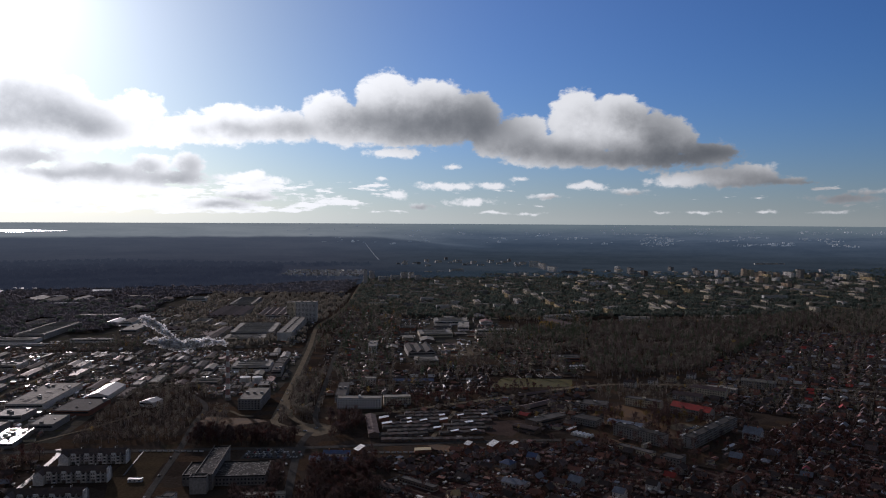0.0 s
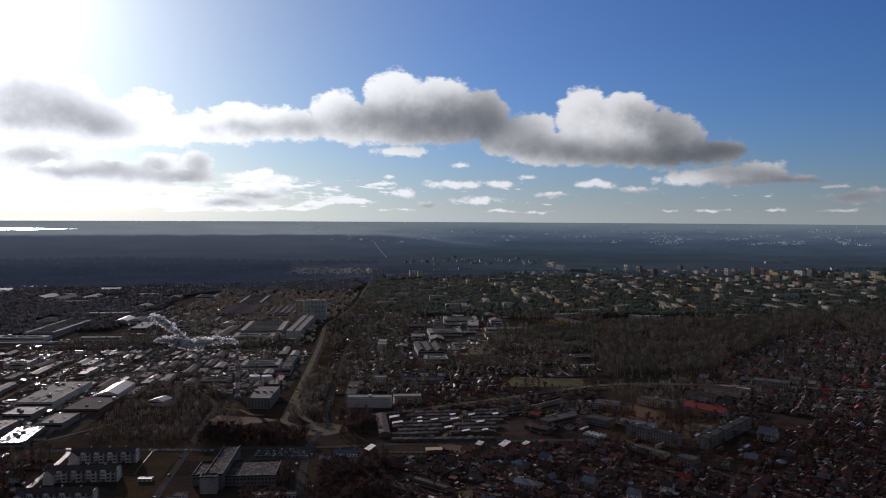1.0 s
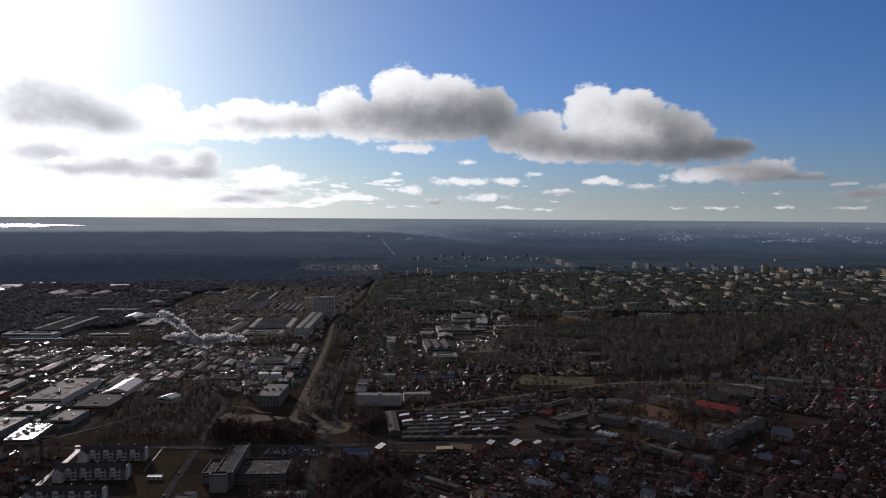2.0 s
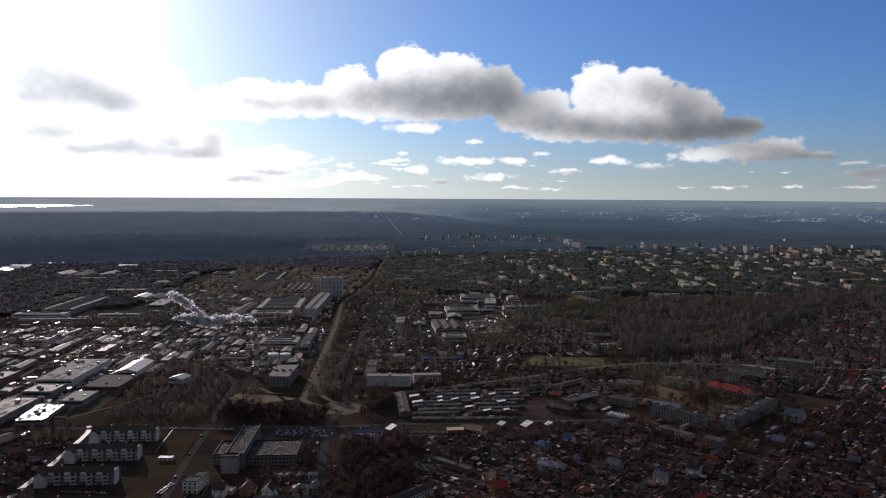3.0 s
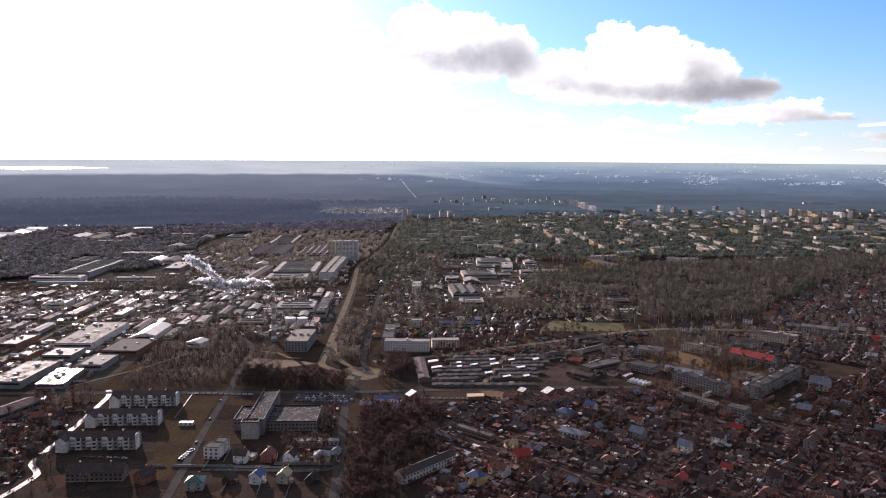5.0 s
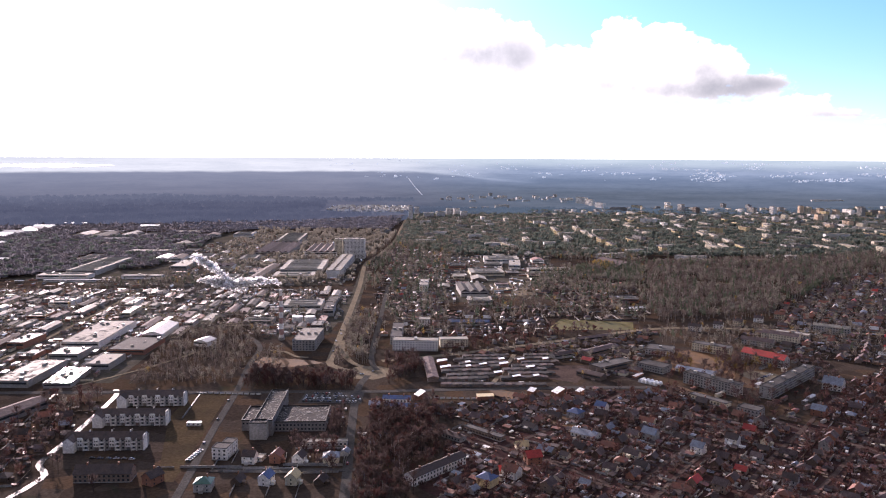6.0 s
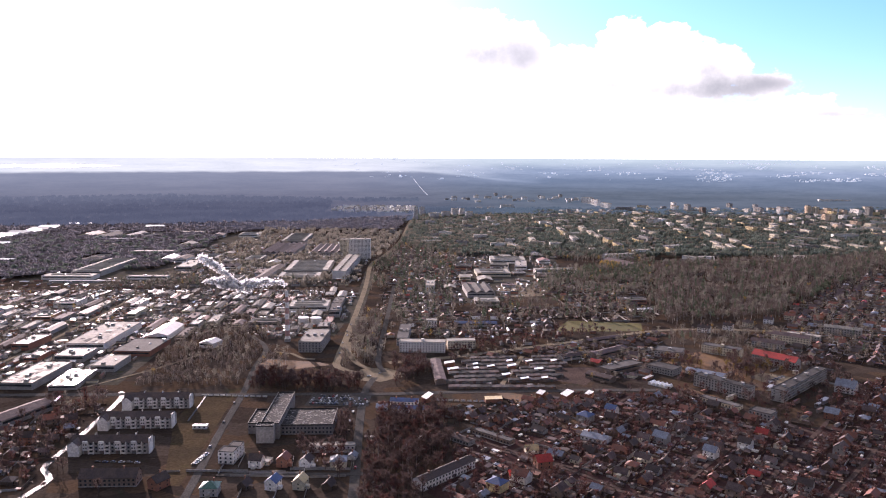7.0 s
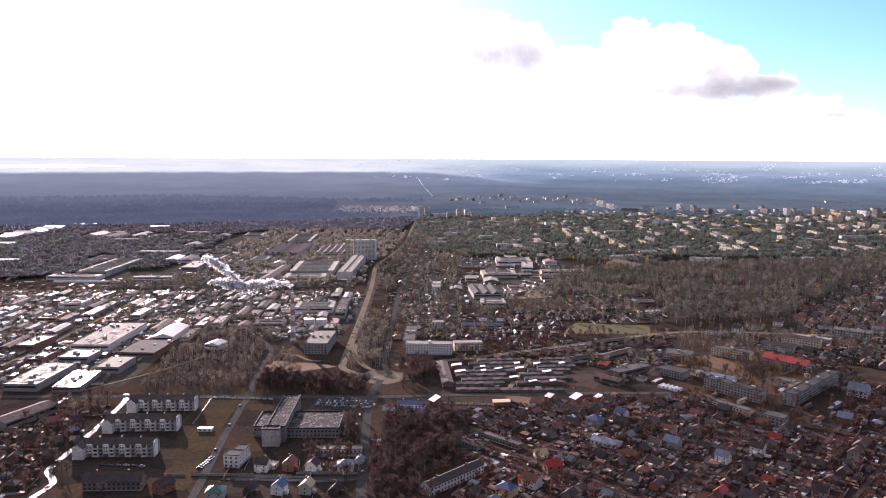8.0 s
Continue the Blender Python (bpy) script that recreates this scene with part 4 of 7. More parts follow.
def hall(x, y, rot, length, depth, height, wall, roof, label, kind="flat", vents=3, seed=0, lights=True):
    """A factory hall: walls with a window band, and a flat, pitched, vaulted or saw-tooth roof with its vents."""
    rng = random.Random(int(x * 7 + y * 13) + seed)
    ob = root("factory_hall", place_of(x, y, rot), label, "factory")
    claim(x, y, rot, length, depth, 2)
    l, d = length / 2, depth / 2
    if kind == "gable":
        part("wall", Shape().gable_wall(-l, l, -d, d, -0.4, height, height + min(length, depth) * 0.14), wall, ob) if length >= depth else None
        if length >= depth:
            part("roof", Shape().gable(-l, l, -d, d, height + 0.1, height + depth * 0.14 + 0.1, 0.5, 0.25), roof, ob)
        else:
            turn = pose(0, 0, 0, 0, 0, 90)
            part("wall", Shape().gable_wall(-d, d, -l, l, -0.4, height, height + length * 0.14), wall, ob, at=turn)
            part("roof", Shape().gable(-d, d, -l, l, height + 0.1, height + length * 0.14 + 0.1, 0.5, 0.25), roof, ob, at=turn)
    elif kind == "saw":
        part("wall", Shape().box(-l, l, -d, d, -0.4, height), wall, ob)
        n = max(3, int(length / 13))
        w = length / n
        for i in range(n):
            a, b = -l + i * w, -l + (i + 1) * w
            s = Shape().add([(a, -d, height), (b, -d, height), (b, d, height), (a, d, height), (a + w * 0.45, -d, height + w * 0.28), (a + w * 0.45, d, height + w * 0.28)],
                            [(0, 1, 4), (2, 3, 5), (0, 4, 5, 3), (1, 2, 5, 4)])
            part("roof", s, roof, ob)
    else:
        part("wall", Shape().box(-l, l, -d, d, -0.4, height - 0.15), wall, ob)
        top = flat_roof(length, depth, height, 0.6)
        if not vents:
            for _ in range(rng.randrange(2, 7)):
                u, v, q = rng.uniform(-l * 0.75, l * 0.75), rng.uniform(-d * 0.85, d * 0.85), rng.uniform(0.4, 1.1)
                top.box(u - q, u + q, v - q * rng.uniform(0.6, 2.5), v + q, height, height + q * rng.uniform(0.6, 1.6))
        part("roof", top, roof, ob)
    if kind == "flat":
        for _ in range(vents):
            u, v, s = rng.uniform(-l * 0.8, l * 0.8), rng.uniform(-d * 0.85, d * 0.85), rng.uniform(0.8, 2.0)
            part("roof_vent", Shape().box(u - s, u + s, v - s, v + s, height, height + s * 1.3), PALE_ROOF if rng.random() < 0.5 else ZINC, ob)
        if lights and length > 24 and depth > 24:
            n = int(depth / 16)
            for i in range(n):
                v = -d + (i + 0.5) * depth / n
                part("roof_light", Shape().gable_wall(-l * 0.75, l * 0.75, v - 1.6, v + 1.6, height, height + 0.6, height + 1.7).add(
                    [(-l * 0.75, v - 1.6, height + 0.6), (l * 0.75, v - 1.6, height + 0.6), (l * 0.75, v, height + 1.7), (-l * 0.75, v, height + 1.7), (-l * 0.75, v + 1.6, height + 0.6), (l * 0.75, v + 1.6, height + 0.6)],
                    [(0, 1, 2, 3), (3, 2, 5, 4)]), PALE_ROOF, ob)
    if kind == "flat" and vents >= 5:
        for tone in (TAR, DAMP_TAR, PALE_ROOF):
            felt = Shape()
            for q in range(14):
                u, v, a, b = rng.uniform(-l * 0.8, l * 0.8), rng.uniform(-d * 0.9, d * 0.9), rng.uniform(0.6, 4.0), rng.uniform(0.5, 5.0)
                z = height + 0.13 + 0.004 * q + 0.06 * (tone is TAR) + 0.12 * (tone is PALE_ROOF)
                felt.box(max(-l + 0.5, u - a), min(l - 0.5, u + a), max(-d + 0.5, v - b), min(d - 0.5, v + b), height + 0.1, z)
            tagged(part("felt_patching", felt, tone, ob), kind="stuff")
    band = Shape().box(-l * 0.94, l * 0.94, -d - 0.06, -d + 0.02, height * 0.5, height * 0.8)
    part("window_band", band, GLASS, ob)
    return ob


# -- the works on the sunny side --
hall(-494, 807, 2, 34, 79, 7, PANEL, WET_ROOF, "long grey works hall with a wet shining flat roof", lights=False, vents=5)
hall(-496, 888, 2, 34, 35, 7, PANEL, DAMP_TAR, "square works hall with a damp flat roof", lights=False)
hall(-508, 982, 4, 46, 120, 8, WHITE, PALE_ROOF, "long white works hall with pale damp flat roof", lights=False, vents=9)
hall(-579, 939, 0, 21, 49, 8, BRICK, DAMP_TAR, "brick works hall with a damp flat roof")
hall(-439, 856, 3, 26, 44, 7, PANEL, PALE_ROOF, "grey works shed with a damp flat roof", lights=False)
hall(-437, 930, 1, 44, 62, 6, BRICK, TAR, "brown works shed with a dark green-stained roof", lights=False)
hall(-440, 1006, 4, 26, 66, 7, WHITE, ZINC, "pale works shed with a bright sheet roof", "gable")
hall(-440, 690, 72, 54, 20, 7, PANEL, SLATE, "long grey shed with a grey pitched roof", "gable")
hall(-538, 882, 4, 15, 32, 5, BRICK, DAMP_TAR, "low brick store with a damp roof")
hall(-450, 797, 8, 27, 56, 5, PANEL, PUDDLE, "low works hall whose puddled roof mirrors the sun", vents=8, lights=False)
hall(-791, 1548, 4, 57, 180, 10, PANEL, PALE_ROOF, "very long grey hall with a stepped pale roof")
hall(-800, 1430, 4, 95, 30, 7, WHITE, PALE_ROOF, "low white hall beside the long one")
hall(-362, 953, -15, 19, 20, 6, WHITE, ZINC, "small white store with a sheet roof", "gable")
hall(-648, 1090, 8, 25, 39, 6, BRICK, DAMP_TAR, "brown brick workshop with a damp flat roof")
hall(-665, 1184, 6, 34, 41, 8, WHITE, DAMP_TAR, "white workshop with a damp flat roof")
# -- the factory quarter round the chimney --
hall(-508, 1855, 4, 78, 190, 9, PANEL, SLATE, "wide grey factory hall with saw-tooth roofs", "saw")
hall(-531, 2080, 6, 60, 190, 10, PANEL, PALE_ROOF, "tall pale factory hall at the edge of the woods")
hall(-397, 1848, 5, 74, 150, 9, WHITE, SLATE, "white factory hall with saw-tooth roofs", "saw")
hall(-381, 1574, 6, 83, 138, 10, PANEL, PALE_ROOF, "broad grey factory hall with roof lights")
hall(-377, 1471, 6, 77, 60, 7, CREAM, PALE_ROOF, "low cream factory hall in front of the broad one")
hall(-441, 1494, 2, 20, 175, 8, PANEL, SLATE, "narrow long hall with pitched grey roof", "gable")
hall(-294, 1190, 6, 58, 50, 8, WHITE, PALE_ROOF, "white low factory hall with bands of windows")
hall(-248, 1157, 7, 15, 60, 10, PANEL, TAR, "narrow grey works office")
hall(-330, 1075, 5, 40, 30, 6, PANEL, TAR, "low grey boiler house beside the chimney")
near_block("office_building", -236, 965, 2, 27, 66, 4, "grey", PALE_ROOF, "grey four storey office with a littered flat roof", step=3.6, heads=3)
city_block(-308, 1583, 93, 240, 27, 5, "white", "works offices")
city_block(-308, 1748, 4, 46, 22, 15, "white")
city_block(-352, 1790, 4, 18, 20, 13, "cream")


for i in range(6):
    hall(-1340 - 3 * i, 2048 + 55 * i, 4, 48 + 6 * (i % 3), 50, 5, WHITE, BRIGHT if i % 2 else ZINC, "long glasshouse with a bright pitched roof", "gable")
hall(-1345, 2440, 3, 120, 20, 6, WHITE, BRIGHT, "long low store with a bright roof", "gable")
hall(-1045, 2366, 5, 56, 30, 7, WHITE, BRIGHT, "low forest-edge store with a bright roof", "gable")
hall(-993, 2036, 8, 60, 16, 5, PANEL, ZINC, "low forest-edge shed with a sheet roof", "gable")
hall(-1082, 1987, 8, 40, 16, 5, PANEL, SLATE, "low dark shed at the forest edge", "gable")
hall(-1090, 2230, 8, 70, 14, 5, PANEL, ZINC, "long low forest-edge shed", "gable")
hall(-692, 2183, 5, 52, 60, 8, WHITE, PALE_ROOF, "pale forest-edge works hall with roof lights")
hall(-770, 2150, 5, 30, 40, 7, PANEL, SLATE, "grey forest-edge works hall", "gable")
hall(-797, 1790, 5, 90, 22, 7, WHITE, PALE_ROOF, "long white low works building")
hall(-715, 1684, 5, 26, 60, 7, WHITE, ZINC, "white works hall with a pitched sheet roof", "gable")
hall(-684, 1684, 5, 26, 60, 7, WHITE, SLATE, "white works hall with a grey pitched roof", "gable")
hall(-630, 1580, 5, 32, 96, 9, PANEL, PALE_ROOF, "grey works hall with a pale flat roof", lights=False)
hall(-528, 1690, 5, 34, 70, 8, PANEL, PALE_ROOF, "pale works hall behind the steam")
hall(-545, 1560, 5, 44, 40, 8, WHITE, SLATE, "white works hall with saw-tooth roof", "saw")
hall(-655, 1436, 5, 74, 16, 6, WHITE, PALE_ROOF, "long white store with a pale roof", lights=False)
hall(-751, 1392, 5, 130, 6, 3, WHITE, ZINC, "long narrow white shelter with a sheet roof", "gable")
hall(-874, 2225, 3, 70, 24, 7, WHITE, PALE_ROOF, "low forest-edge works hall")
hall(-1249, 1910, 4, 60, 26, 6, WHITE, BRIGHT, "low shed with a bright sheet roof", "gable")
hall(-1050, 1624, 4, 40, 20, 6, WHITE, BRIGHT, "low shed with a bright sheet roof", "gable")
hall(118, 950, 42, 56, 14, 5, BROWN, SLATE, "long dull brown store by the track", "gable")
hall(121, 883, 38, 52, 18, 6, BROWN, TAR, "dull brown workshop beside a bare yard")
hall(120, 1015, 30, 50, 10, 4, BROWN, SLATE, "low brown store along the track", "gable")
hall(70, 925, 30, 26, 12, 5, PANEL, SLATE, "grey workshop beside the garages", "gable")
hall(94, 845, -40, 30, 12, 5, BROWN, SLATE, "dull brown store above the gardens", "gable")
patch("pavement_6", [(50, 888), (102, 890), (76, 822), (45, 838)], LANE, "bare trampled earth yard", "yard", 0.09)


def tank(x, y, r, h):
    ob = root("storage_tank", place_of(x, y), "round white storage tank with a flat lid", "tank", "tanks by the boiler house")
    claim(x, y, 0, 2 * r, 2 * r)
    part("shell", Shape().tube([(0, 0, -0.3), (0, 0, h)], [r, r], 20), WHITE, ob)
    part("lid", Shape().tube([(0, 0, h), (0, 0, h + 0.25), (0, 0, h + 0.9)], [r + 0.15, r + 0.15, 0.5], 20), FRAME, ob)
    return ob


tank(-279, 1087, 7.5, 8)
tank(-262, 1088, 7.5, 8)


def chimney(x, y, h):
    """A tapered works chimney painted in red and white bands."""
    ob = root("factory_chimney", place_of(x, y), "tall tapered factory chimney with faded red and white bands", "chimney")
    claim(x, y, 0, 8, 8)
    n = 9
    for i in range(n):
        a, b = i / n, (i + 1) / n
        part("band", Shape().tube([(0, 0, a * h), (0, 0, b * h)], [3.2 - 1.3 * a, 3.2 - 1.3 * b], 14, caps=i == n - 1), FADED_RED if i % 2 else WHITE, ob)
    part("base", Shape().tube([(0, 0, -0.4), (0, 0, 3.5)], [4.2, 4.0], 12), PANEL, ob)
    return ob


chimney(-275, 984, 64)

# -- the row houses --


def row_house(x, y, rot, length, depth):
    """A four storey terrace: steep dark roof, white bays with stacked balconies, gabled ends and paired chimneys."""
    ob = root("row_house", place_of(x, y, rot), "long grey and white terrace with steep dark roof", "house", "three parallel terraces")
    claim(x, y, rot, length, depth, 3)
    l, d, h = length / 2, depth / 2, 9.2
    part("wall", Shape().gable_wall(-l, l, -d, d, -0.4, h, h + 4.2), PANEL, ob)
    part("roof", Shape().gable(-l, l, -d, d, h + 0.1, h + 4.3, 0.5, 0.25), DARK_ROOF, ob)
    # gabled pavilion at the lower end
    end = part("pavilion", Shape().gable_wall(-4.5, 4.5, -4.2, 4.2, -0.4, 9.0, 12.5), WHITE, ob, "white gabled end bay", at=pose(-l + 4.5, -d - 1.2, 0, 0, 0, 90))
    part("roof", Shape().gable(-4.5, 4.5, -4.2, 4.2, 9.1, 12.6, 0.5), DARK_ROOF, end)
    part("gable_wall", Shape().box(-0.35, 0.35, -d - 0.5, d * 0.2, 0, h + 3.4), WHITE, ob, "white fire wall", at=pose(l, 0, 0))
    n = 12
    for i in range(n):
        u = -l + 9.5 + (i + 0.5) * (length - 11) / n
        if i % 3 == 0:
            bay = part("bay", Shape().box(u - 1.9, u + 1.9, -d - 1.2, -d, 3.2, h + 1.3), WHITE, ob, "white dormer bay")
            for dz in (0.0, 2.9):
                for du in (-0.95, 0.95):
                    part("window", PANE_SMALL, GLASS, bay, at=pose(u + du, -d - 1.2, 4.4 + dz))
            part("entrance", Shape().box(u - 1.4, u + 1.4, -d - 0.08, -d + 0.02, 0.1, 2.6), DOOR, ob)
        else:
            for k in range(3):
                bal = part("balcony", Shape().box(u - 1.55, u + 1.55, -d - 1.3, -d, k * 3.0 + 0.4, k * 3.0 + 1.35, True), WHITE if i % 3 == 1 else PANEL, ob, "white balcony" if i % 3 == 1 else "grey balcony")
                part("window", PANE, GLASS, bal, at=pose(u, -d, k * 3.0 + 1.45))
            part("party_wall", Shape().box(u - 1.95, u - 1.7, -d - 1.35, -d + 0.02, 0.0, h + 0.6), WHITE, ob, "white upright between balconies")
    for u in (-0.22, 0.06, 0.3):
        part("chimney", Shape().box(u * length - 0.45, u * length + 0.45, -0.4, 0.4, h + 3.4, h + 5.4), WHITE, ob, "white chimney")
        part("aerial", Shape().box(u * length + 1.4, u * length + 1.5, -0.05, 0.05, h + 3.6, h + 6.6).box(u * length + 0.8, u * length + 2.1, -0.04, 0.04, h + 6.2, h + 6.3, True), ZINC, ob)
    return ob


row_house(-330, 729, 5, 60, 13)
row_house(-326, 677, 5, 61, 13)
row_house(-321, 621, 5, 61, 13)

# -- the derelict works with a littered roof --


def works():
    ob = root("concrete_works", place_of(-203, 690, 5), "grey concrete works with a low wing and littered flat roofs", "building")
    rng = random.Random(4)
    claim(-196, 690, 5, 75, 100, 3)

    def block(name, x0, x1, y0, y1, h, rows, mat=CONCRETE):
        p = part(name, Shape().box(x0, x1, y0, y1, -0.4, h - 0.15), mat, ob)
        part("roof", flat_roof(x1 - x0, y1 - y0, h, 1.0), BITUMEN, p, at=pose((x0 + x1) / 2, (y0 + y1) / 2, 0))
        rubble = Shape()
        for _ in range(int((x1 - x0) * (y1 - y0) / 4)):
            a, b, s = rng.uniform(x0 + 1, x1 - 1), rng.uniform(y0 + 1, y1 - 1), rng.uniform(0.15, 0.8)
            if noise.noise((a * 0.16, b * 0.16, h)) > -0.12:
                rubble.box(max(x0 + 0.4, a - s), min(x1 - 0.4, a + s), b - s * 0.4, b + s * rng.uniform(0.2, 0.8), h + 0.1, h + 0.1 + s * rng.uniform(0.1, 0.5))
        tagged(part("rubble", rubble, PANEL, p), kind="stuff")
        part("parapet_cap", Shape().box(x0 - 0.15, x1 + 0.15, y0 - 0.15, y0 + 0.35, h + 1.0, h + 1.12, True).box(x0 - 0.15, x0 + 0.35, y0 + 0.35, y1 + 0.15, h + 1.0, h + 1.12, True).box(x1 - 0.35, x1 + 0.15, y0 + 0.35, y1 + 0.15, h + 1.0, h + 1.12, True), CONCRETE, p)
        n = int((x1 - x0) / 3)
        for k in range(rows):
            for i in range(n):
                part("window", PANE, GLASS, p, at=pose(x0 + (i + 0.5) * (x1 - x0) / n, y0, h - 3.2 - 3.4 * k))
        return p

    block("bar", -12, 3, -36, 48, 13, 0)
    block("wing", 3.2, 46, -26, 16, 8, 2)
    block("annex", -25, -12.2, -24, 12, 9, 1)
    tower = block("tower", -14, 0, -45, -36.2, 14, 0, PANEL)
    for i in range(10):
        part("window", PANE, GLASS, ob, at=pose(3.0, -24 + i * 7, 9.8, 0, 0, 90))
    return ob


works()

# -- the centre --
near_block("school", -102, 948, 0, 54, 16, 4, "white", PALE_ROOF, "long pale four storey institute with rows of windows", heads=1)
near_block("school", -57, 969, 8, 34, 14, 3, "cream", PALE_ROOF, "cream three storey wing beside the institute", heads=0)
near_block("school", -131, 1010, 3, 14, 78, 3, "grey", TAR, "grey back wing of the institute", heads=2)
near_block("school", -101, 1080, 3, 15, 14, 3, "white", PALE_ROOF, "small white block behind the institute", heads=0)
near_block("school", -123, 1362, 3, 15, 60, 4, "white", PALE_ROOF, "narrow white four storey block by the avenue", heads=2, step=5)
hall(-78, 855, -82, 80, 11, 5, BROWN, SLATE, "long dark store beside the garages", "gable")
hall(-41, 1089, 3, 57, 14, 5, PANEL, BLUE_ROOF, "long low building with a blue pitched roof", "gable")
hall(-40, 1339, 8, 46, 80, 8, PANEL, TAR, "pair of grey depot halls with vaulted roofs", "saw")
hall(-26, 1249, 5, 37, 40, 7, PANEL, PALE_ROOF, "grey depot hall with a pale flat roof")
hall(-15, 1544, 7, 65, 60, 7, CREAM, PALE_ROOF, "long pale depot hall")
hall(18, 1720, 2, 74, 60, 9, WHITE, PALE_ROOF, "large white warehouse with a grey flat roof")
hall(1, 1655, -4, 38, 40, 6, PANEL, PALE_ROOF, "grey depot workshop with pale flat roof")
hall(45, 1648, -2, 24, 80, 8, WHITE, PALE_ROOF, "narrow white depot store with flat roof")
hall(110, 1577, 10, 84, 22, 8, WHITE, PALE_ROOF, "long hall with a bright white gable end")
hall(-73, 1625, -2, 33, 46, 6, BRICK, TAR, "red brick depot workshop with tarred roof")
hall(208, 1206, 10, 36, 10, 4, WHITE, BRIGHT, "low store with a gleaming white roof", "gable")
hall(205, 1277, 0, 43, 30, 6, BRICK, TAR, "red brick workshop by the woods")
hall(262, 1700, 28, 40, 90, 5, PANEL, SLATE, "low sports hall with grey sloping roofs", "gable")

# -- the courtyard quarter --
near_block("apartment_building", 211, 813, -48, 60, 12, 4, "grey", TAR, "grey brick four storey flats with a flat roof", heads=3, floor=2.7)
near_block("apartment_building", 291, 826, 48, 114, 12, 4, "grey", TAR, "long grey four storey flats in the shade", heads=4, floor=2.7)
near_block("apartment_building", 299, 914, -47, 50, 14, 3, "grey", RED_ROOF, "grey three storey school with a bright red roof", ridge=4.6)
near_block("shop", 223, 736, -42, 20, 14, 2, "grey", TAR, "two storey grey shop with a flat roof", heads=0)
near_block("shop", 196, 770, -48, 40, 9, 1, "cream", TAR, "low cream row of shops", heads=0)
near_block("apartment_building", 253, 959, -35, 45, 13, 3, "cream", TAR, "cream three storey flats", heads=1)
near_block("apartment_building", 321, 1000, -30, 36, 14, 2, "grey", SLATE, "grey two storey flats with pitched roof", ridge=3.0)
near_block("apartment_building", 357, 1022, -36, 44, 13, 3, "cream", SLATE, "cream flats with pitched grey roof", ridge=3.0)
near_block("workshop", 190, 952, -20, 31, 26, 2, "grey", TAR, "grey two storey workshop", heads=1)
near_block("workshop", 167, 879, -42, 32, 20, 2, "grey", TAR, "grey two storey workshop with a damp roof", heads=0)
near_block("workshop", 209, 868, -36, 40, 12, 1, "white", PALE_BLUE, "low white store with a pale blue roof", ridge=2.2)
near_block("villa", 334, 820, -38, 18, 16, 2, "white", PALE_BLUE, "white villa with pale blue steep roofs", ridge=6.0, category="house")
near_block("apartment_building", -56, 587, 50, 56, 10, 2, "white", DARK_ROOF, "long white two storey flats with a dark roof", ridge=2.6)
near_block("shed", 65, 670, -34, 22, 12, 1, "white", PALE_BLUE, "long pale blue roofed store", ridge=2.4)
near_block("shed", -45, 658, -40, 20, 8, 1, "grey", SLATE, "grey store with a pale roof", ridge=1.4)
near_block("shed", -20, 668, -40, 40, 7, 1, "brown", TAR, "long dark timber shed", heads=0)
near_block("villa", -223, 606, -4, 12, 11, 3, "white", TAR, "white three storey house with a flat dark roof", heads=0, category="house")
near_block("villa", -220.5, 617.2, -4, 9, 10, 3, "white", TAR, "white three storey back house with a flat dark roof", heads=0, category="house")
near_block("shed", -103, 752, -2, 26, 9, 1, "white", BLUE_ROOF, "white store with a blue pitched roof", ridge=2.0)
near_block("shed", -96, 731, -2, 32, 9, 1, "white", BLUE_ROOF, "long low store with a blue roof", ridge=1.8)
near_block("shed", -122, 735, 4, 10, 12, 1, "grey", PALE_BLUE, "small store with a pale blue roof", ridge=1.8)

near_block("villa", 300, 1091, -30, 12, 10, 2, "white", DARK_ROOF, "white two storey house with a dark roof", ridge=3.0, category="house")
near_block("villa", 333, 1111, -30, 13, 10, 2, "cream", DARK_ROOF, "cream two storey house with a dark roof", ridge=3.0, category="house")
near_block("villa", 369, 1135, -30, 12, 10, 2, "white", SLATE, "white two storey house with a grey roof", ridge=3.0, category="house")
near_block("villa", 409, 1164, -30, 13, 10, 2, "cream", RUST_ROOF, "cream two storey house with rusty roof", ridge=3.0, category="house")
near_block("apartment_building", 380, 1042, -32, 40, 12, 2, "grey", PALE_ROOF, "grey two storey flats with a pale roof", heads=1)
near_block("apartment_building", 442, 1071, -32, 44, 12, 3, "grey", PALE_ROOF, "grey flats with a dull pale roof", ridge=2.4)
near_block("villa", 264, 1075, -30, 16, 10, 2, "white", DARK_ROOF, "white two storey house among bare trees", ridge=3.0, category="house")


def greenhouse(x, y, rot, length, depth):
    ob = root("greenhouse", place_of(x, y, rot), "row of white arched polytunnel greenhouses", "greenhouse")
    claim(x, y, rot, length, depth)
    n = 5
    w = length / n
    for i in range(n):
        s = Shape()
        v, f = [], []
        for j in range(9):
            a = math.pi * j / 8
            u = -length / 2 + (i + 0.5) * w - math.cos(a) * w * 0.44
            v += [(u, -depth / 2, math.sin(a) * 3.4), (u, depth / 2, math.sin(a) * 3.4)]
        f = [(2 * j, 2 * j + 1, 2 * j + 3, 2 * j + 2) for j in range(8)] + [tuple(2 * j for j in range(9)), tuple(2 * j + 1 for j in range(8, -1, -1))]
        part("tunnel", s.add(v, f), BRIGHT, ob)
    return ob


greenhouse(152, 827, -42, 24, 10)

# -- garages --


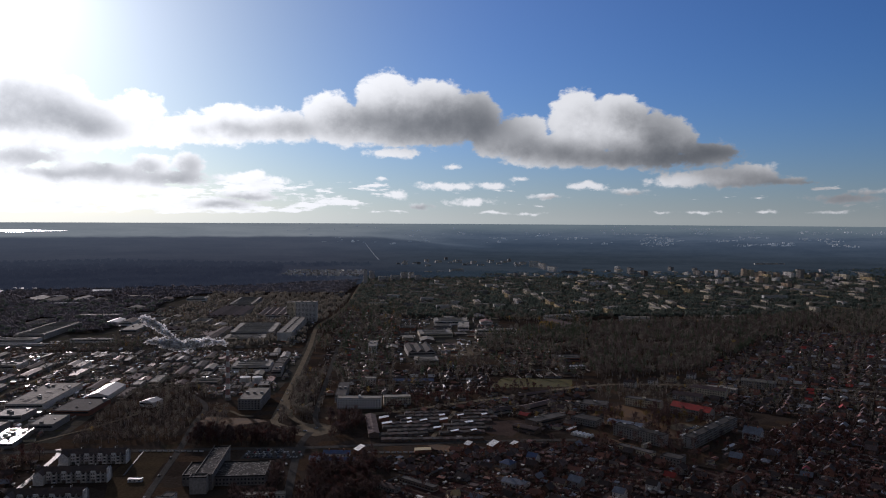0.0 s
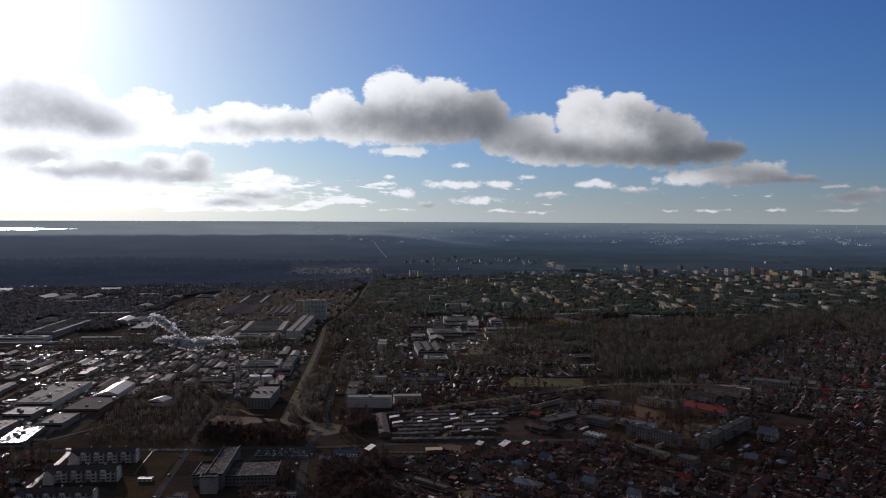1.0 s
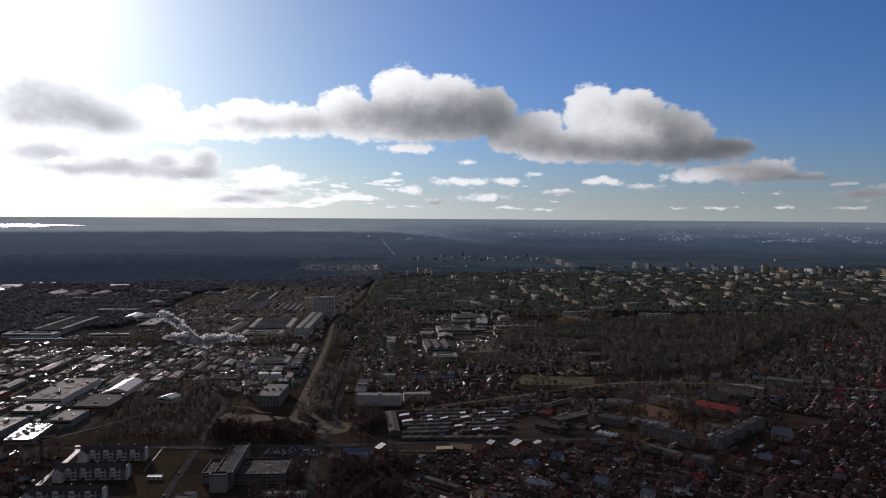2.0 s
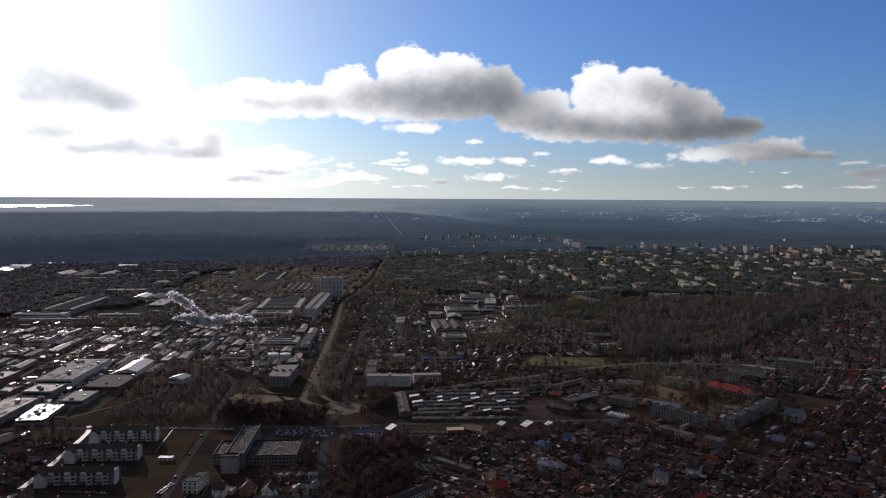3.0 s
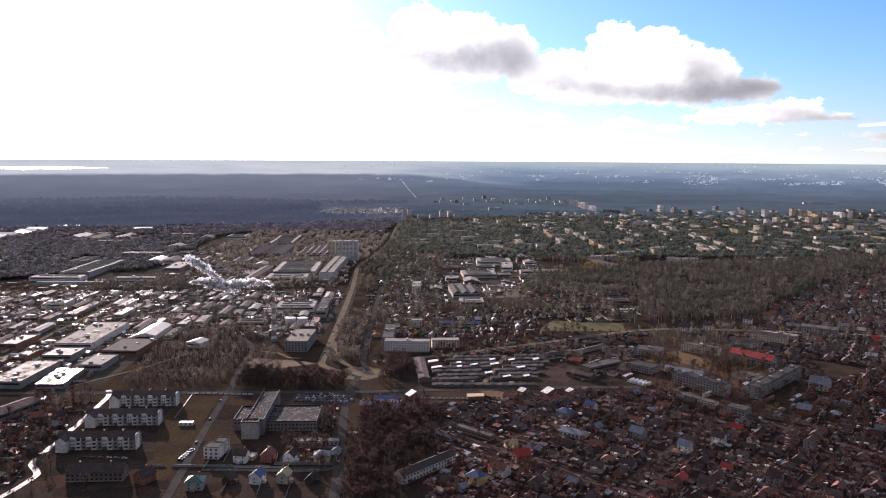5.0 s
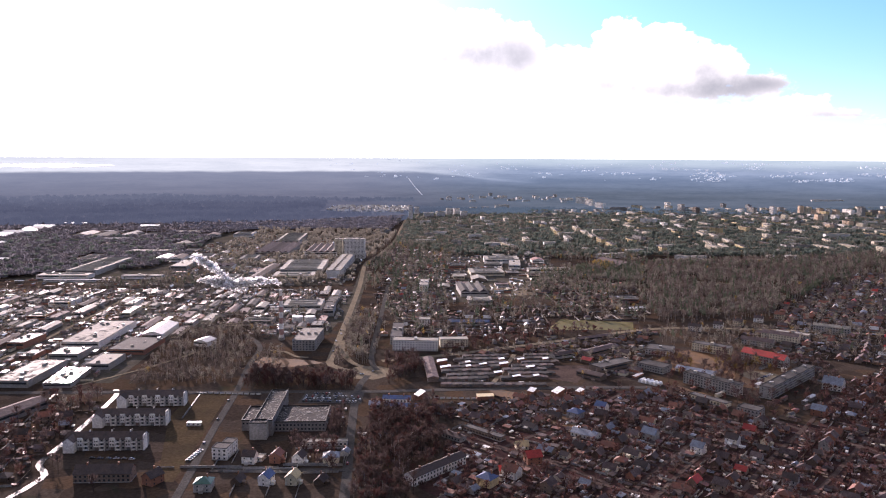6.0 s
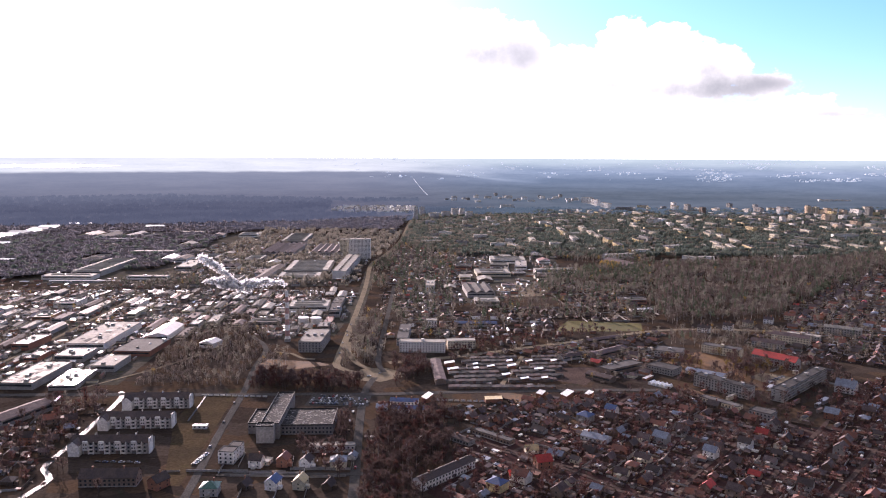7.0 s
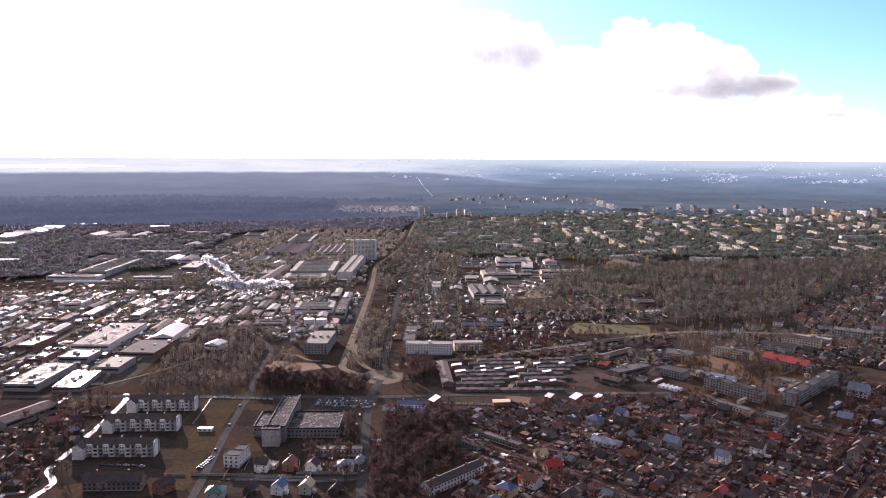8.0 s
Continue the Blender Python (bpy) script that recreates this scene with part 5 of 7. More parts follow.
def garage_row(x, y, rot, n, roof, label):
    """A row of lock-up garages under one lean-to roof, each with its own steel door."""
    w, d, h = 3.6, 6.2, 2.7
    length = n * w
    ob = root("garage_row", place_of(x, y, rot), label, "garage", "rows of lock-up garages")
    claim(x, y, rot, length, d, 1.5)
    part("wall", Shape().box(-length / 2, length / 2, -d / 2, d / 2, -0.2, h - 0.2), CONCRETE if n % 2 else BROWN, ob)
    for i in range(n):
        u = -length / 2 + i * w
        step = 0.25 * ((i * 7 + n) % 3)
        tone = (TAR, DARK_ROOF, SLATE, TAR, DARK_ROOF, BITUMEN)[(i // 3 * 5 + n + int(x)) % 6] if roof is None else roof
        part("roof_panel", Shape().add([(u, -d / 2 - 0.3, h + step - 0.2), (u + w, -d / 2 - 0.3, h + step - 0.2), (u + w, d / 2 + 0.2, h + step + 0.3), (u, d / 2 + 0.2, h + step + 0.3),
                                        (u, -d / 2 - 0.3, h - 0.3), (u + w, -d / 2 - 0.3, h - 0.3), (u + w, d / 2 + 0.2, h - 0.3), (u, d / 2 + 0.2, h - 0.3)],
                                       [(0, 1, 2, 3), (4, 5, 1, 0), (5, 6, 2, 1), (6, 7, 3, 2), (7, 4, 0, 3)]), tone, ob)
        if i % 2 == 0:
            part("garage_door", Shape().box(u + 0.4, u + w - 0.4, -d / 2 - 0.06, -d / 2 + 0.02, 0.0, 2.2), DOOR, ob)
    return ob


for k in range(7):
    v = 822 + k * 15.5
    shift = 6 * math.sin(k * 2.1)
    garage_row(-42 + shift + k * 4, v + 2, 8, 15, None, "row of grey lock-up garages with patched roofs")
    garage_row(22 + shift + k * 4, v + 11, 8, 14 - k // 2, None, "row of brown lock-up garages with patched roofs")
garage_row(-10, 806, 3, 30, None, "long dark row of garages along the street")


def gleaming_roof(x, y, rot, length, depth, height, tilt, mat=BRIGHT, label="small shed with a gleaming new sheet roof"):
    """A small lean-to store whose new metal roof leans towards the sun."""
    ob = root("shed", place_of(x, y, rot), label, "shed", "sheds with gleaming roofs")
    l, d, r = length / 2, depth / 2, length * tilt
    part("wall", Shape().add([(-l, -d, -0.2), (l, -d, -0.2), (l, d, -0.2), (-l, d, -0.2), (-l, -d, height), (l, -d, height + r), (l, d, height + r), (-l, d, height)],
                             [(0, 1, 5, 4), (1, 2, 6, 5), (2, 3, 7, 6), (3, 0, 4, 7)]), BRICK, ob)
    part("roof", Shape().add([(-l - 0.3, -d - 0.3, height), (l + 0.3, -d - 0.3, height + r), (l + 0.3, d + 0.3, height + r), (-l - 0.3, d + 0.3, height),
                              (-l - 0.3, -d - 0.3, height + 0.15), (l + 0.3, -d - 0.3, height + r + 0.15), (l + 0.3, d + 0.3, height + r + 0.15), (-l - 0.3, d + 0.3, height + 0.15)],
                             [(4, 5, 6, 7), (0, 1, 5, 4), (1, 2, 6, 5), (2, 3, 7, 6), (3, 0, 4, 7)]), mat, ob)
    claim(x, y, rot, length, depth, 1)
    return ob


gleaming_roof(-82, 761, 40, 8, 8, 4, 0.45)
gleaming_roof(-19, 763, 5, 16, 9, 4, 0.03, TAN_ROOF, "store with a wide sand-coloured roof")
gleaming_roof(27, 779, 50, 6, 7, 4.5, 0.4)
gleaming_roof(52, 777, 35, 9, 9, 4.5, 0.4)
gleaming_roof(74, 783, 40, 6, 6, 4, 0.35)
gleaming_roof(31, 870, 8, 9, 6, 3.2, 0.12)
gleaming_roof(-67, 886, 8, 11, 8, 3.6, 0.15)
gleaming_roof(-62, 862, 8, 11, 7, 3.4, 0.15)
gleaming_roof(-38, 884, 8, 5, 6, 3.4, 0.15)
gleaming_roof(-37, 868, 8, 5, 6, 3.4, 0.15)
gleaming_roof(-21, 876, 8, 8, 5, 3.4, 0.15)
gleaming_roof(0, 900, 8, 6, 6, 3.4, 0.15)
gleaming_roof(2, 880, 8, 9, 6, 3.4, 0.15)
gleaming_roof(-5, 845, 8, 8, 6, 3.4, 0.15)
gleaming_roof(22, 900, 8, 7, 5, 3.4, 0.15)
gleaming_roof(50, 905, 8, 6, 6, 3.4, 0.15)
gleaming_roof(35, 836, 8, 6, 5, 3.4, 0.15)
gleaming_roof(14, 832, 8, 8, 5, 3.4, 0.15)

# -- the far town --
city_block(417, 3487, -60, 70, 14, 9, "white")
city_block(443, 3423, -74, 70, 14, 8, "white")
city_block(471, 3307, -70, 67, 14, 7, "white")
city_block(288, 3043, -80, 22, 15, 7, "grey")
city_block(330, 3049, -80, 20, 15, 7, "white")
city_block(370, 3054, -80, 18, 15, 6, "white")
city_block(420, 3060, -80, 35, 14, 7, "grey")
city_block(451, 3064, -80, 18, 15, 6, "white")
city_block(519, 3141, -16, 69, 14, 8, "grey")
city_block(484, 2914, -80, 17, 14, 7, "white")
city_block(503, 2794, -79, 70, 12, 4, "cream")
city_block(518, 2640, -51, 23, 16, 7, "white")
city_block(538, 2624, -38, 28, 16, 7, "white")
city_block(152, 2514, 7, 22, 16, 7, "white")
city_block(191, 2250, -86, 70, 13, 6, "yellow")
city_block(258, 2356, -86, 70, 13, 6, "cream")
city_block(270, 2257, -87, 70, 13, 5, "cream")
city_block(278, 2159, -89, 70, 13, 5, "cream")
city_block(286, 2052, -88, 70, 13, 6, "yellow")
city_block(298, 1965, -87, 70, 13, 5, "yellow")
city_block(205, 2105, -87, 70, 14, 5, "white")
city_block(238, 1912, 6, 35, 16, 3, "white")
city_block(272, 1808, 21, 70, 18, 3, "white")
city_block(335, 1866, 20, 40, 16, 4, "white")
# white walls on this cluster stand in for the haze that pales it
city_block(-271, 2704, 7, 14, 14, 18, "white")
city_block(-266, 2896, 7, 19, 14, 12, "white")
city_block(-213, 2779, 7, 36, 14, 8, "white")
city_block(-173, 2807, 7, 32, 14, 9, "white")
city_block(-144, 2884, 7, 25, 15, 11, "white")
city_block(-118, 2913, 7, 21, 15, 10, "white")
city_block(-89, 2818, 7, 24, 14, 9, "white")
city_block(-60, 3198, 8, 28, 14, 5, "white")
city_block(-14, 3266, 8, 37, 14, 4, "white")
city_block(59, 3265, 8, 59, 14, 4, "white")
city_block(749, 3304, -80, 31, 14, 8, "white")
city_block(772, 3174, -80, 37, 14, 9, "grey")
city_block(799, 3056, -80, 31, 15, 11, "brown")
city_block(876, 3146, -80, 41, 14, 6, "white")
city_block(836, 3060, -80, 26, 14, 4, "white")
city_block(883, 3040, -80, 28, 14, 4, "white")
city_block(988, 3341, -80, 26, 14, 5, "grey")
city_block(1076, 3292, -80, 24, 14, 5, "grey")
city_block(1028, 3107, -80, 54, 14, 7, "grey")
city_block(988, 3110, -80, 25, 14, 5, "white")
city_block(1096, 3072, -80, 26, 15, 9, "white")
city_block(1144, 3129, -80, 22, 15, 7, "grey")
city_block(1193, 3056, -80, 17, 15, 11, "orange")
city_block(1213, 3037, -82, 26, 15, 10, "cream")
city_block(1227, 3031, -80, 26, 15, 7, "orange")
city_block(1266, 3058, -80, 22, 15, 8, "orange")
city_block(1284, 3039, -80, 17, 15, 7, "white")
city_block(1307, 3017, -80, 26, 15, 7, "orange")
city_block(1326, 2987, -80, 26, 15, 7, "cream")
city_block(1379, 2973, -80, 26, 15, 11, "grey")
city_block(970, 2708, -80, 17, 16, 9, "white")
city_block(1046, 2822, -80, 30, 15, 8, "cream")
city_block(1128, 2747, -80, 22, 16, 11, "orange")
city_block(1149, 2749, -80, 20, 16, 11, "cream")
city_block(1058, 2495, -80, 23, 16, 7, "orange")
city_block(1158, 2594, -80, 37, 15, 8, "orange")
city_block(1161, 2506, -80, 32, 15, 8, "cream")
city_block(658, 2317, -56, 34, 16, 8, "yellow")
city_block(598, 2250, -91, 70, 13, 5, "cream")
city_block(614, 2195, -93, 70, 13, 5, "cream")
city_block(614, 2067, -93, 70, 13, 5, "cream")
city_block(558, 2038, -90, 70, 13, 4, "cream")
city_block(573, 1971, -95, 70, 13, 4, "cream")
city_block(618, 1970, -90, 70, 13, 4, "yellow")
city_block(898, 2328, -91, 70, 13, 6, "cream")
city_block(959, 2225, 6, 70, 14, 6, "white")
city_block(780, 2219, 6, 25, 14, 3, "white")
city_block(702, 2042, -72, 47, 13, 4, "brown")
city_block(764, 2027, -61, 49, 13, 4, "cream")
city_block(817, 1976, -79, 64, 13, 4, "cream")
city_block(892, 2005, -81, 66, 13, 4, "cream")
city_block(892, 2121, -98, 70, 13, 4, "cream")
city_block(547, 2380, -88, 70, 12, 4, "cream")
city_block(599, 2435, -86, 70, 12, 4, "grey")
city_block(431, 1964, 32, 49, 18, 4, "white")
city_block(424, 1756, -50, 42, 15, 4, "white")
city_block(459, 1780, 6, 38, 15, 3, "white")
city_block(630, 1814, 6, 15, 12, 3, "white")
city_block(674, 1810, 6, 28, 14, 3, "white")
city_block(462, 2586, -80, 37, 12, 2, "white")
city_block(414, 2074, -36, 37, 12, 3, "white")
city_block(354, 2583, 22, 70, 12, 2, "white")
city_block(131, 2439, 7, 70, 14, 2, "grey")
city_block(146, 1861, -10, 70, 16, 2, "grey")
city_block(-144, 2549, -65, 70, 12, 4, "grey")
city_block(-20, 2635, -52, 70, 12, 4, "white")
city_block(48, 2593, -48, 48, 12, 4, "cream")
city_block(15, 2277, -28, 54, 13, 4, "grey")
city_block(-36, 2065, 6, 44, 13, 3, "grey")
city_block(40, 1950, -74, 70, 13, 4, "cream")
city_block(-306, 2655, 7, 15, 12, 4, "grey")
city_block(-308, 2304, 6, 33, 12, 3, "grey")

for i in range(26):
    q = 0.5 + 0.5 * noise.noise((i * 0.7, 0.3, 0.0))
    city_block(-240 + 26 * i + round(60 * q), 3430 + round(300 * q) + 40 * (i % 3), 8, 16 + 5 * (i % 4), 12, 2 + i % 3, "white" if i % 4 else "grey")

city_block(1470, 3470, -6, 130, 16, 2, "white")

# -- detached houses and their plots --
ROOFS = [SLATE] * 12 + [DARK_ROOF] * 7 + [RUST_ROOF] * 7 + [PALE_BLUE, PALE_BLUE, RED_ROOF]
ROOF_WORD = {SLATE: "grey corrugated", DARK_ROOF: "dark sheet", RUST_ROOF: "rusty brown", RED_ROOF: "bright red", BLUE_ROOF: "blue sheet",
             PALE_BLUE: "pale blue", GREEN_ROOF: "green sheet", ZINC: "bare metal", TAN_ROOF: "sand-coloured", BRIGHT: "gleaming metal"}
HOUSE_WALLS = [LOGS, LOGS, LOGS, LOGS, BRICK, BRICK, BROWN, BROWN, CREAM, PANEL]
WALL_WORD = {LOGS: "weathered timber", BRICK: "red brick", WHITE: "white rendered", CREAM: "cream plastered", BROWN: "dark brown", PANEL: "grey block", YELLOW: "ochre"}


def house_kit(length, depth, storeys, pitch, hip=False, porch=True):
    """Meshes of one shape of house: wall, roof, chimney, porch, and where its windows go."""
    h = 2.9 * storeys + 0.4
    l, d = length / 2, depth / 2
    kit = {"h": h, "l": l, "d": d}
    if hip:
        kit["wall"] = Shape().box(-l, l, -d, d, -0.3, h).mesh("house", LOGS)
        kit["roof"] = Shape().hip(-l, l, -d, d, h + 0.02, h + pitch, 0.55).mesh("roof", SLATE)
    else:
        kit["wall"] = Shape().gable_wall(-l, l, -d, d, -0.3, h, h + pitch).mesh("house", LOGS)
        kit["roof"] = Shape().gable(-l, l, -d, d, h + 0.08, h + pitch + 0.1, 0.55).mesh("roof", SLATE)
    kit["chimney"] = Shape().box(-0.4, 0.4, -0.35, 0.35, 0, pitch * 0.6 + 1.3).box(-0.5, 0.5, -0.45, 0.45, pitch * 0.6 + 1.1, pitch * 0.6 + 1.35).mesh("chimney", BRICK)
    kit["porch"] = Shape().box(-1.4, 1.4, -2.4, 0, -0.2, 2.4).add([(-1.7, -2.7, 2.35), (1.7, -2.7, 2.35), (1.7, 0, 3.1), (-1.7, 0, 3.1)], [(0, 1, 2, 3)]).mesh("porch", LOGS) if porch else None
    spots = []
    for k in range(storeys):
        for u in (-0.55, 0.55):
            spots.append(pose(u * l, -d, 0.9 + 2.9 * k))
        if storeys > 1:
            spots.append(pose(-l, 0, 0.9 + 2.9 * k, 0, 0, -90))
    kit["spots"] = spots
    kit["pitch"] = pitch
    return kit


KITS = [house_kit(8.5, 6.5, 1, 2.5), house_kit(10, 7, 1, 3.2), house_kit(7, 6, 1, 2.0, porch=False), house_kit(10, 8.5, 2, 3.4), house_kit(12, 9.5, 2, 3.8, porch=False),
        house_kit(8.5, 8.5, 1, 2.6, True), house_kit(12, 11, 2, 3.2, True), house_kit(12.5, 7, 1, 2.6)]


FAR_HOUSES = Mass()
DULL = {BLUE_ROOF: SLATE, GREEN_ROOF: DARK_ROOF, PALE_BLUE: ZINC}


def house(x, y, rot, kit, wall, roof, detail=True, label=""):
    """A detached house from one of the shapes, in its own wall and roof finish."""
    k = KITS[kit]
    if not detail:
        claim(x, y, rot, 2 * k["l"], 2 * k["d"], 1.5)
        m = place_of(x, y, rot, top_of(x, y))
        FAR_HOUSES.add(k["wall"], m, wall)
        FAR_HOUSES.add(k["roof"], m, DULL.get(roof, roof) if rng.random() < 0.8 else roof)
        return None
    ob = new("house", k["wall"])
    ob.matrix_world = place_of(x, y, rot)
    recolour(ob, wall)
    tagged(ob, label or f"{WALL_WORD[wall]} house with a {ROOF_WORD[roof]} roof", "house", "detached houses")
    claim(x, y, rot, 2 * k["l"], 2 * k["d"], 1.5)
    recolour(part("roof", k["roof"], None, ob), roof)
    part("chimney", k["chimney"], None, ob, at=pose(k["l"] * 0.4, k["d"] * 0.25, k["h"] + k["pitch"] * 0.5))
    if k["porch"]:
        recolour(part("porch", k["porch"], None, ob, at=pose(-k["l"] * 0.1, -k["d"], 0)), wall)
    for m in k["spots"]:
        part("window", PANE_SMALL, None, ob, at=m)
    return ob


SHED_MESH = [(Shape().gable_wall(-2.5, 2.5, -1.8, 1.8, -0.2, 2.2, 3.2).mesh("shed", LOGS), Shape().gable(-2.5, 2.5, -1.8, 1.8, 2.25, 3.3, 0.3).mesh("roof", SLATE)),
             (Shape().box(-3.5, 3.5, -2, 2, -0.2, 2.3).mesh("shed", LOGS), Shape().add([(-3.8, -2.3, 2.25), (3.8, -2.3, 2.25), (3.8, 2.3, 2.9), (-3.8, 2.3, 2.9), (-3.8, -2.3, 2.1), (3.8, -2.3, 2.1), (3.8, 2.3, 2.75), (-3.8, 2.3, 2.75)],
                                                                                      [(0, 1, 2, 3), (4, 5, 1, 0), (5, 6, 2, 1), (6, 7, 3, 2), (7, 4, 0, 3)]).mesh("roof", SLATE)),
             (Shape().box(-2, 2, -1.6, 1.6, -0.2, 2.1).mesh("shed", LOGS), Shape().hip(-2, 2, -1.6, 1.6, 2.1, 3.0, 0.3).mesh("roof", SLATE))]


def shed(x, y, rot, kind, wall, roof):
    a, b = SHED_MESH[kind]
    ob = new("shed", a)
    ob.matrix_world = place_of(x, y, rot)
    recolour(ob, wall)
    tagged(ob, f"small {WALL_WORD[wall]} shed with {ROOF_WORD[roof]} roof", "shed", "garden sheds")
    recolour(part("roof", b, None, ob), roof)
    claim(x, y, rot, 7, 4, 0)
    return ob


# houses with a look of their own
house(-199, 599, -8, 3, WHITE, DARK_ROOF, label="white gabled house with a dark roof")
house(-179, 602, 84, 3, BRICK, RUST_ROOF, label="brown house with a steep rusty roof")
house(-161, 600, 82, 3, WHITE, DARK_ROOF, label="white gabled house with a dark blue roof")
house(-137, 602, 8, 6, CREAM, PALE_BLUE, label="large cream house with a pale hipped roof")
house(-129, 618, 82, 2, WHITE, PALE_BLUE, label="narrow white house with pale blue roof")
house(-217, 550, 6, 6, PANEL, GREEN_ROOF, label="grey house with a dark green hipped roof")
house(-196, 561, 80, 1, LOGS, DARK_ROOF)
house(-176, 562, 80, 3, WHITE, BLUE_ROOF, label="white house with a vivid blue roof")
house(-157, 564, 84, 3, CREAM, TAN_ROOF, label="cream house with a sand-yellow gable roof")
house(-137, 565, 80, 1, LOGS, DARK_ROOF)
house(-257, 558, 66, 4, BRICK, DARK_ROOF, label="large brick house with steep dark roof")
near_block("apartment_building", -294, 562, 6, 40, 13, 2, "brown", DARK_ROOF, "brown two storey terrace with a steep dark roof", ridge=4.6)
house(10, 640, 15, 1, CREAM, TAN_ROOF, label="cream house with a sand-yellow roof")
house(17, 612, 20, 4, BRICK, RED_ROOF, label="brick house with bright red roof")
house(0, 585, -35, 4, WHITE, RUST_ROOF)
house(-18, 570, -35, 6, YELLOW, BLUE_ROOF, label="ochre house with a blue hipped roof")
house(-5, 592, 10, 0, BRICK, RED_ROOF, label="small brick house with a vivid red roof")
house(62, 716, -38, 6, PANEL, BLUE_ROOF)
house(88, 735, -38, 3, WHITE, BLUE_ROOF, label="white house with a blue gable roof")
house(150, 640, -40, 3, WHITE, PALE_BLUE)
house(183, 660, -40, 3, WHITE, DARK_ROOF, label="white two storey house with a dark roof")
house(118, 668, -40, 4, PANEL, PALE_BLUE)
house(285, 738, -40, 4, BRICK, PALE_BLUE, label="brick house with a pale blue roof")

near_block("garage", -149, 638, 6, 36, 8, 1, "white", PALE_ROOF, "long white flat-roofed outbuilding behind the houses", heads=0, floor=2.6, category="garage")
near_block("garage", -192, 604, 84, 9, 5, 1, "cream", PALE_ROOF, "small cream garage with a flat roof", heads=0, floor=2.2, category="garage")
near_block("shed", -271, 675, 4, 12, 5, 1, "white", BRIGHT, "white frame shelter on the meadow", heads=0, floor=1.8)
house(-404, 675, 30, 3, BROWN, RUST_ROOF)
house(-386, 677, 30, 3, BROWN, SLATE)
rng = random.Random(11)
GARDENS = [(-67, 561), (-33, 698), (3, 752), (77, 798), (165, 800), (219, 728), (270, 705), (312, 790), (430, 900), (520, 880), (380, 640), (264, 560), (170, 500), (0, 500)]
COTTAGES = [(397, 1182), (622, 1494), (744, 1604), (930, 1560), (640, 1000), (500, 870), (430, 900), (368, 949), (388, 1061)]
patch("field_7", GARDENS, SOIL, "dug garden soil with the lens flare's red painted in", "gardens", 0.055, False)
NORTH_PLOTS = [(-67, 700), (-60, 745), (77, 790), (35, 703)]
WEST_PLOTS = [(-364, 500), (-470, 640), (-427, 727), (-385, 735), (-362, 560)]


FENCES, CLUTTER = Mass(), Mass()
BOARD = Shape().box(-0.5, 0.5, -0.03, 0.03, -0.1, 0.96).box(-0.5, 0.5, -0.06, 0.06, 0.96, 1.0, True)
for u in (-0.49, -0.25, 0.0, 0.25, 0.49):
    BOARD.box(u - 0.008, u + 0.008, -0.1, -0.03, -0.1, 1.02)
BOARD = BOARD.mesh("board", LOGS)
fence_count = 0
LUMP = Shape().box(-0.5, 0.5, -0.5, 0.5, -0.1, 0.8).add([(-0.56, -0.56, 0.78), (0.56, -0.56, 0.78), (0.56, 0.56, 0.95), (-0.56, 0.56, 0.95)], [(0, 1, 2, 3)]).mesh("lump", LOGS)
SMALL_SHEDS = Mass()
shed_count = 0


def board_fence(x, y, rot, length, height, mat):
    """A stretch of board fence with posts; those of the nearest gardens are things of their own."""
    global fence_count
    if fence_count < 220 and y < 640 and mat in (LOGS, SLATE, PANEL):
        fence_count += 1
        ob = new("board_fence", BOARD)
        ob.matrix_world = place_of(x, y, rot) @ Matrix.Diagonal((length, 1.0, height, 1))
        recolour(ob, mat)
        tone = {LOGS: "weathered brown", SLATE: "dull reddish grey", PANEL: "pale grey"}[mat]
        tagged(ob, f"{tone} board fence between garden plots", "fence", "garden fences")
        return
    FENCES.add(BOARD, place_of(x, y, rot) @ Matrix.Diagonal((length, 1.0, height, 1)), mat)


def clutter(x, y, rot):
    """A woodpile, cold frame, barrel or stack of boards."""
    s = rng.choice((0.8, 1.2, 1.8, 2.6))
    m = place_of(x, y, rot) @ Matrix.Diagonal((s * rng.uniform(0.8, 2.4), s, rng.uniform(0.7, 2.0), 1))
    CLUTTER.add(LUMP, m, rng.choice((LOGS, LOGS, LOGS, SLATE, SLATE, WHITE, BROWN, BROWN, RUST_ROOF, PANEL)))


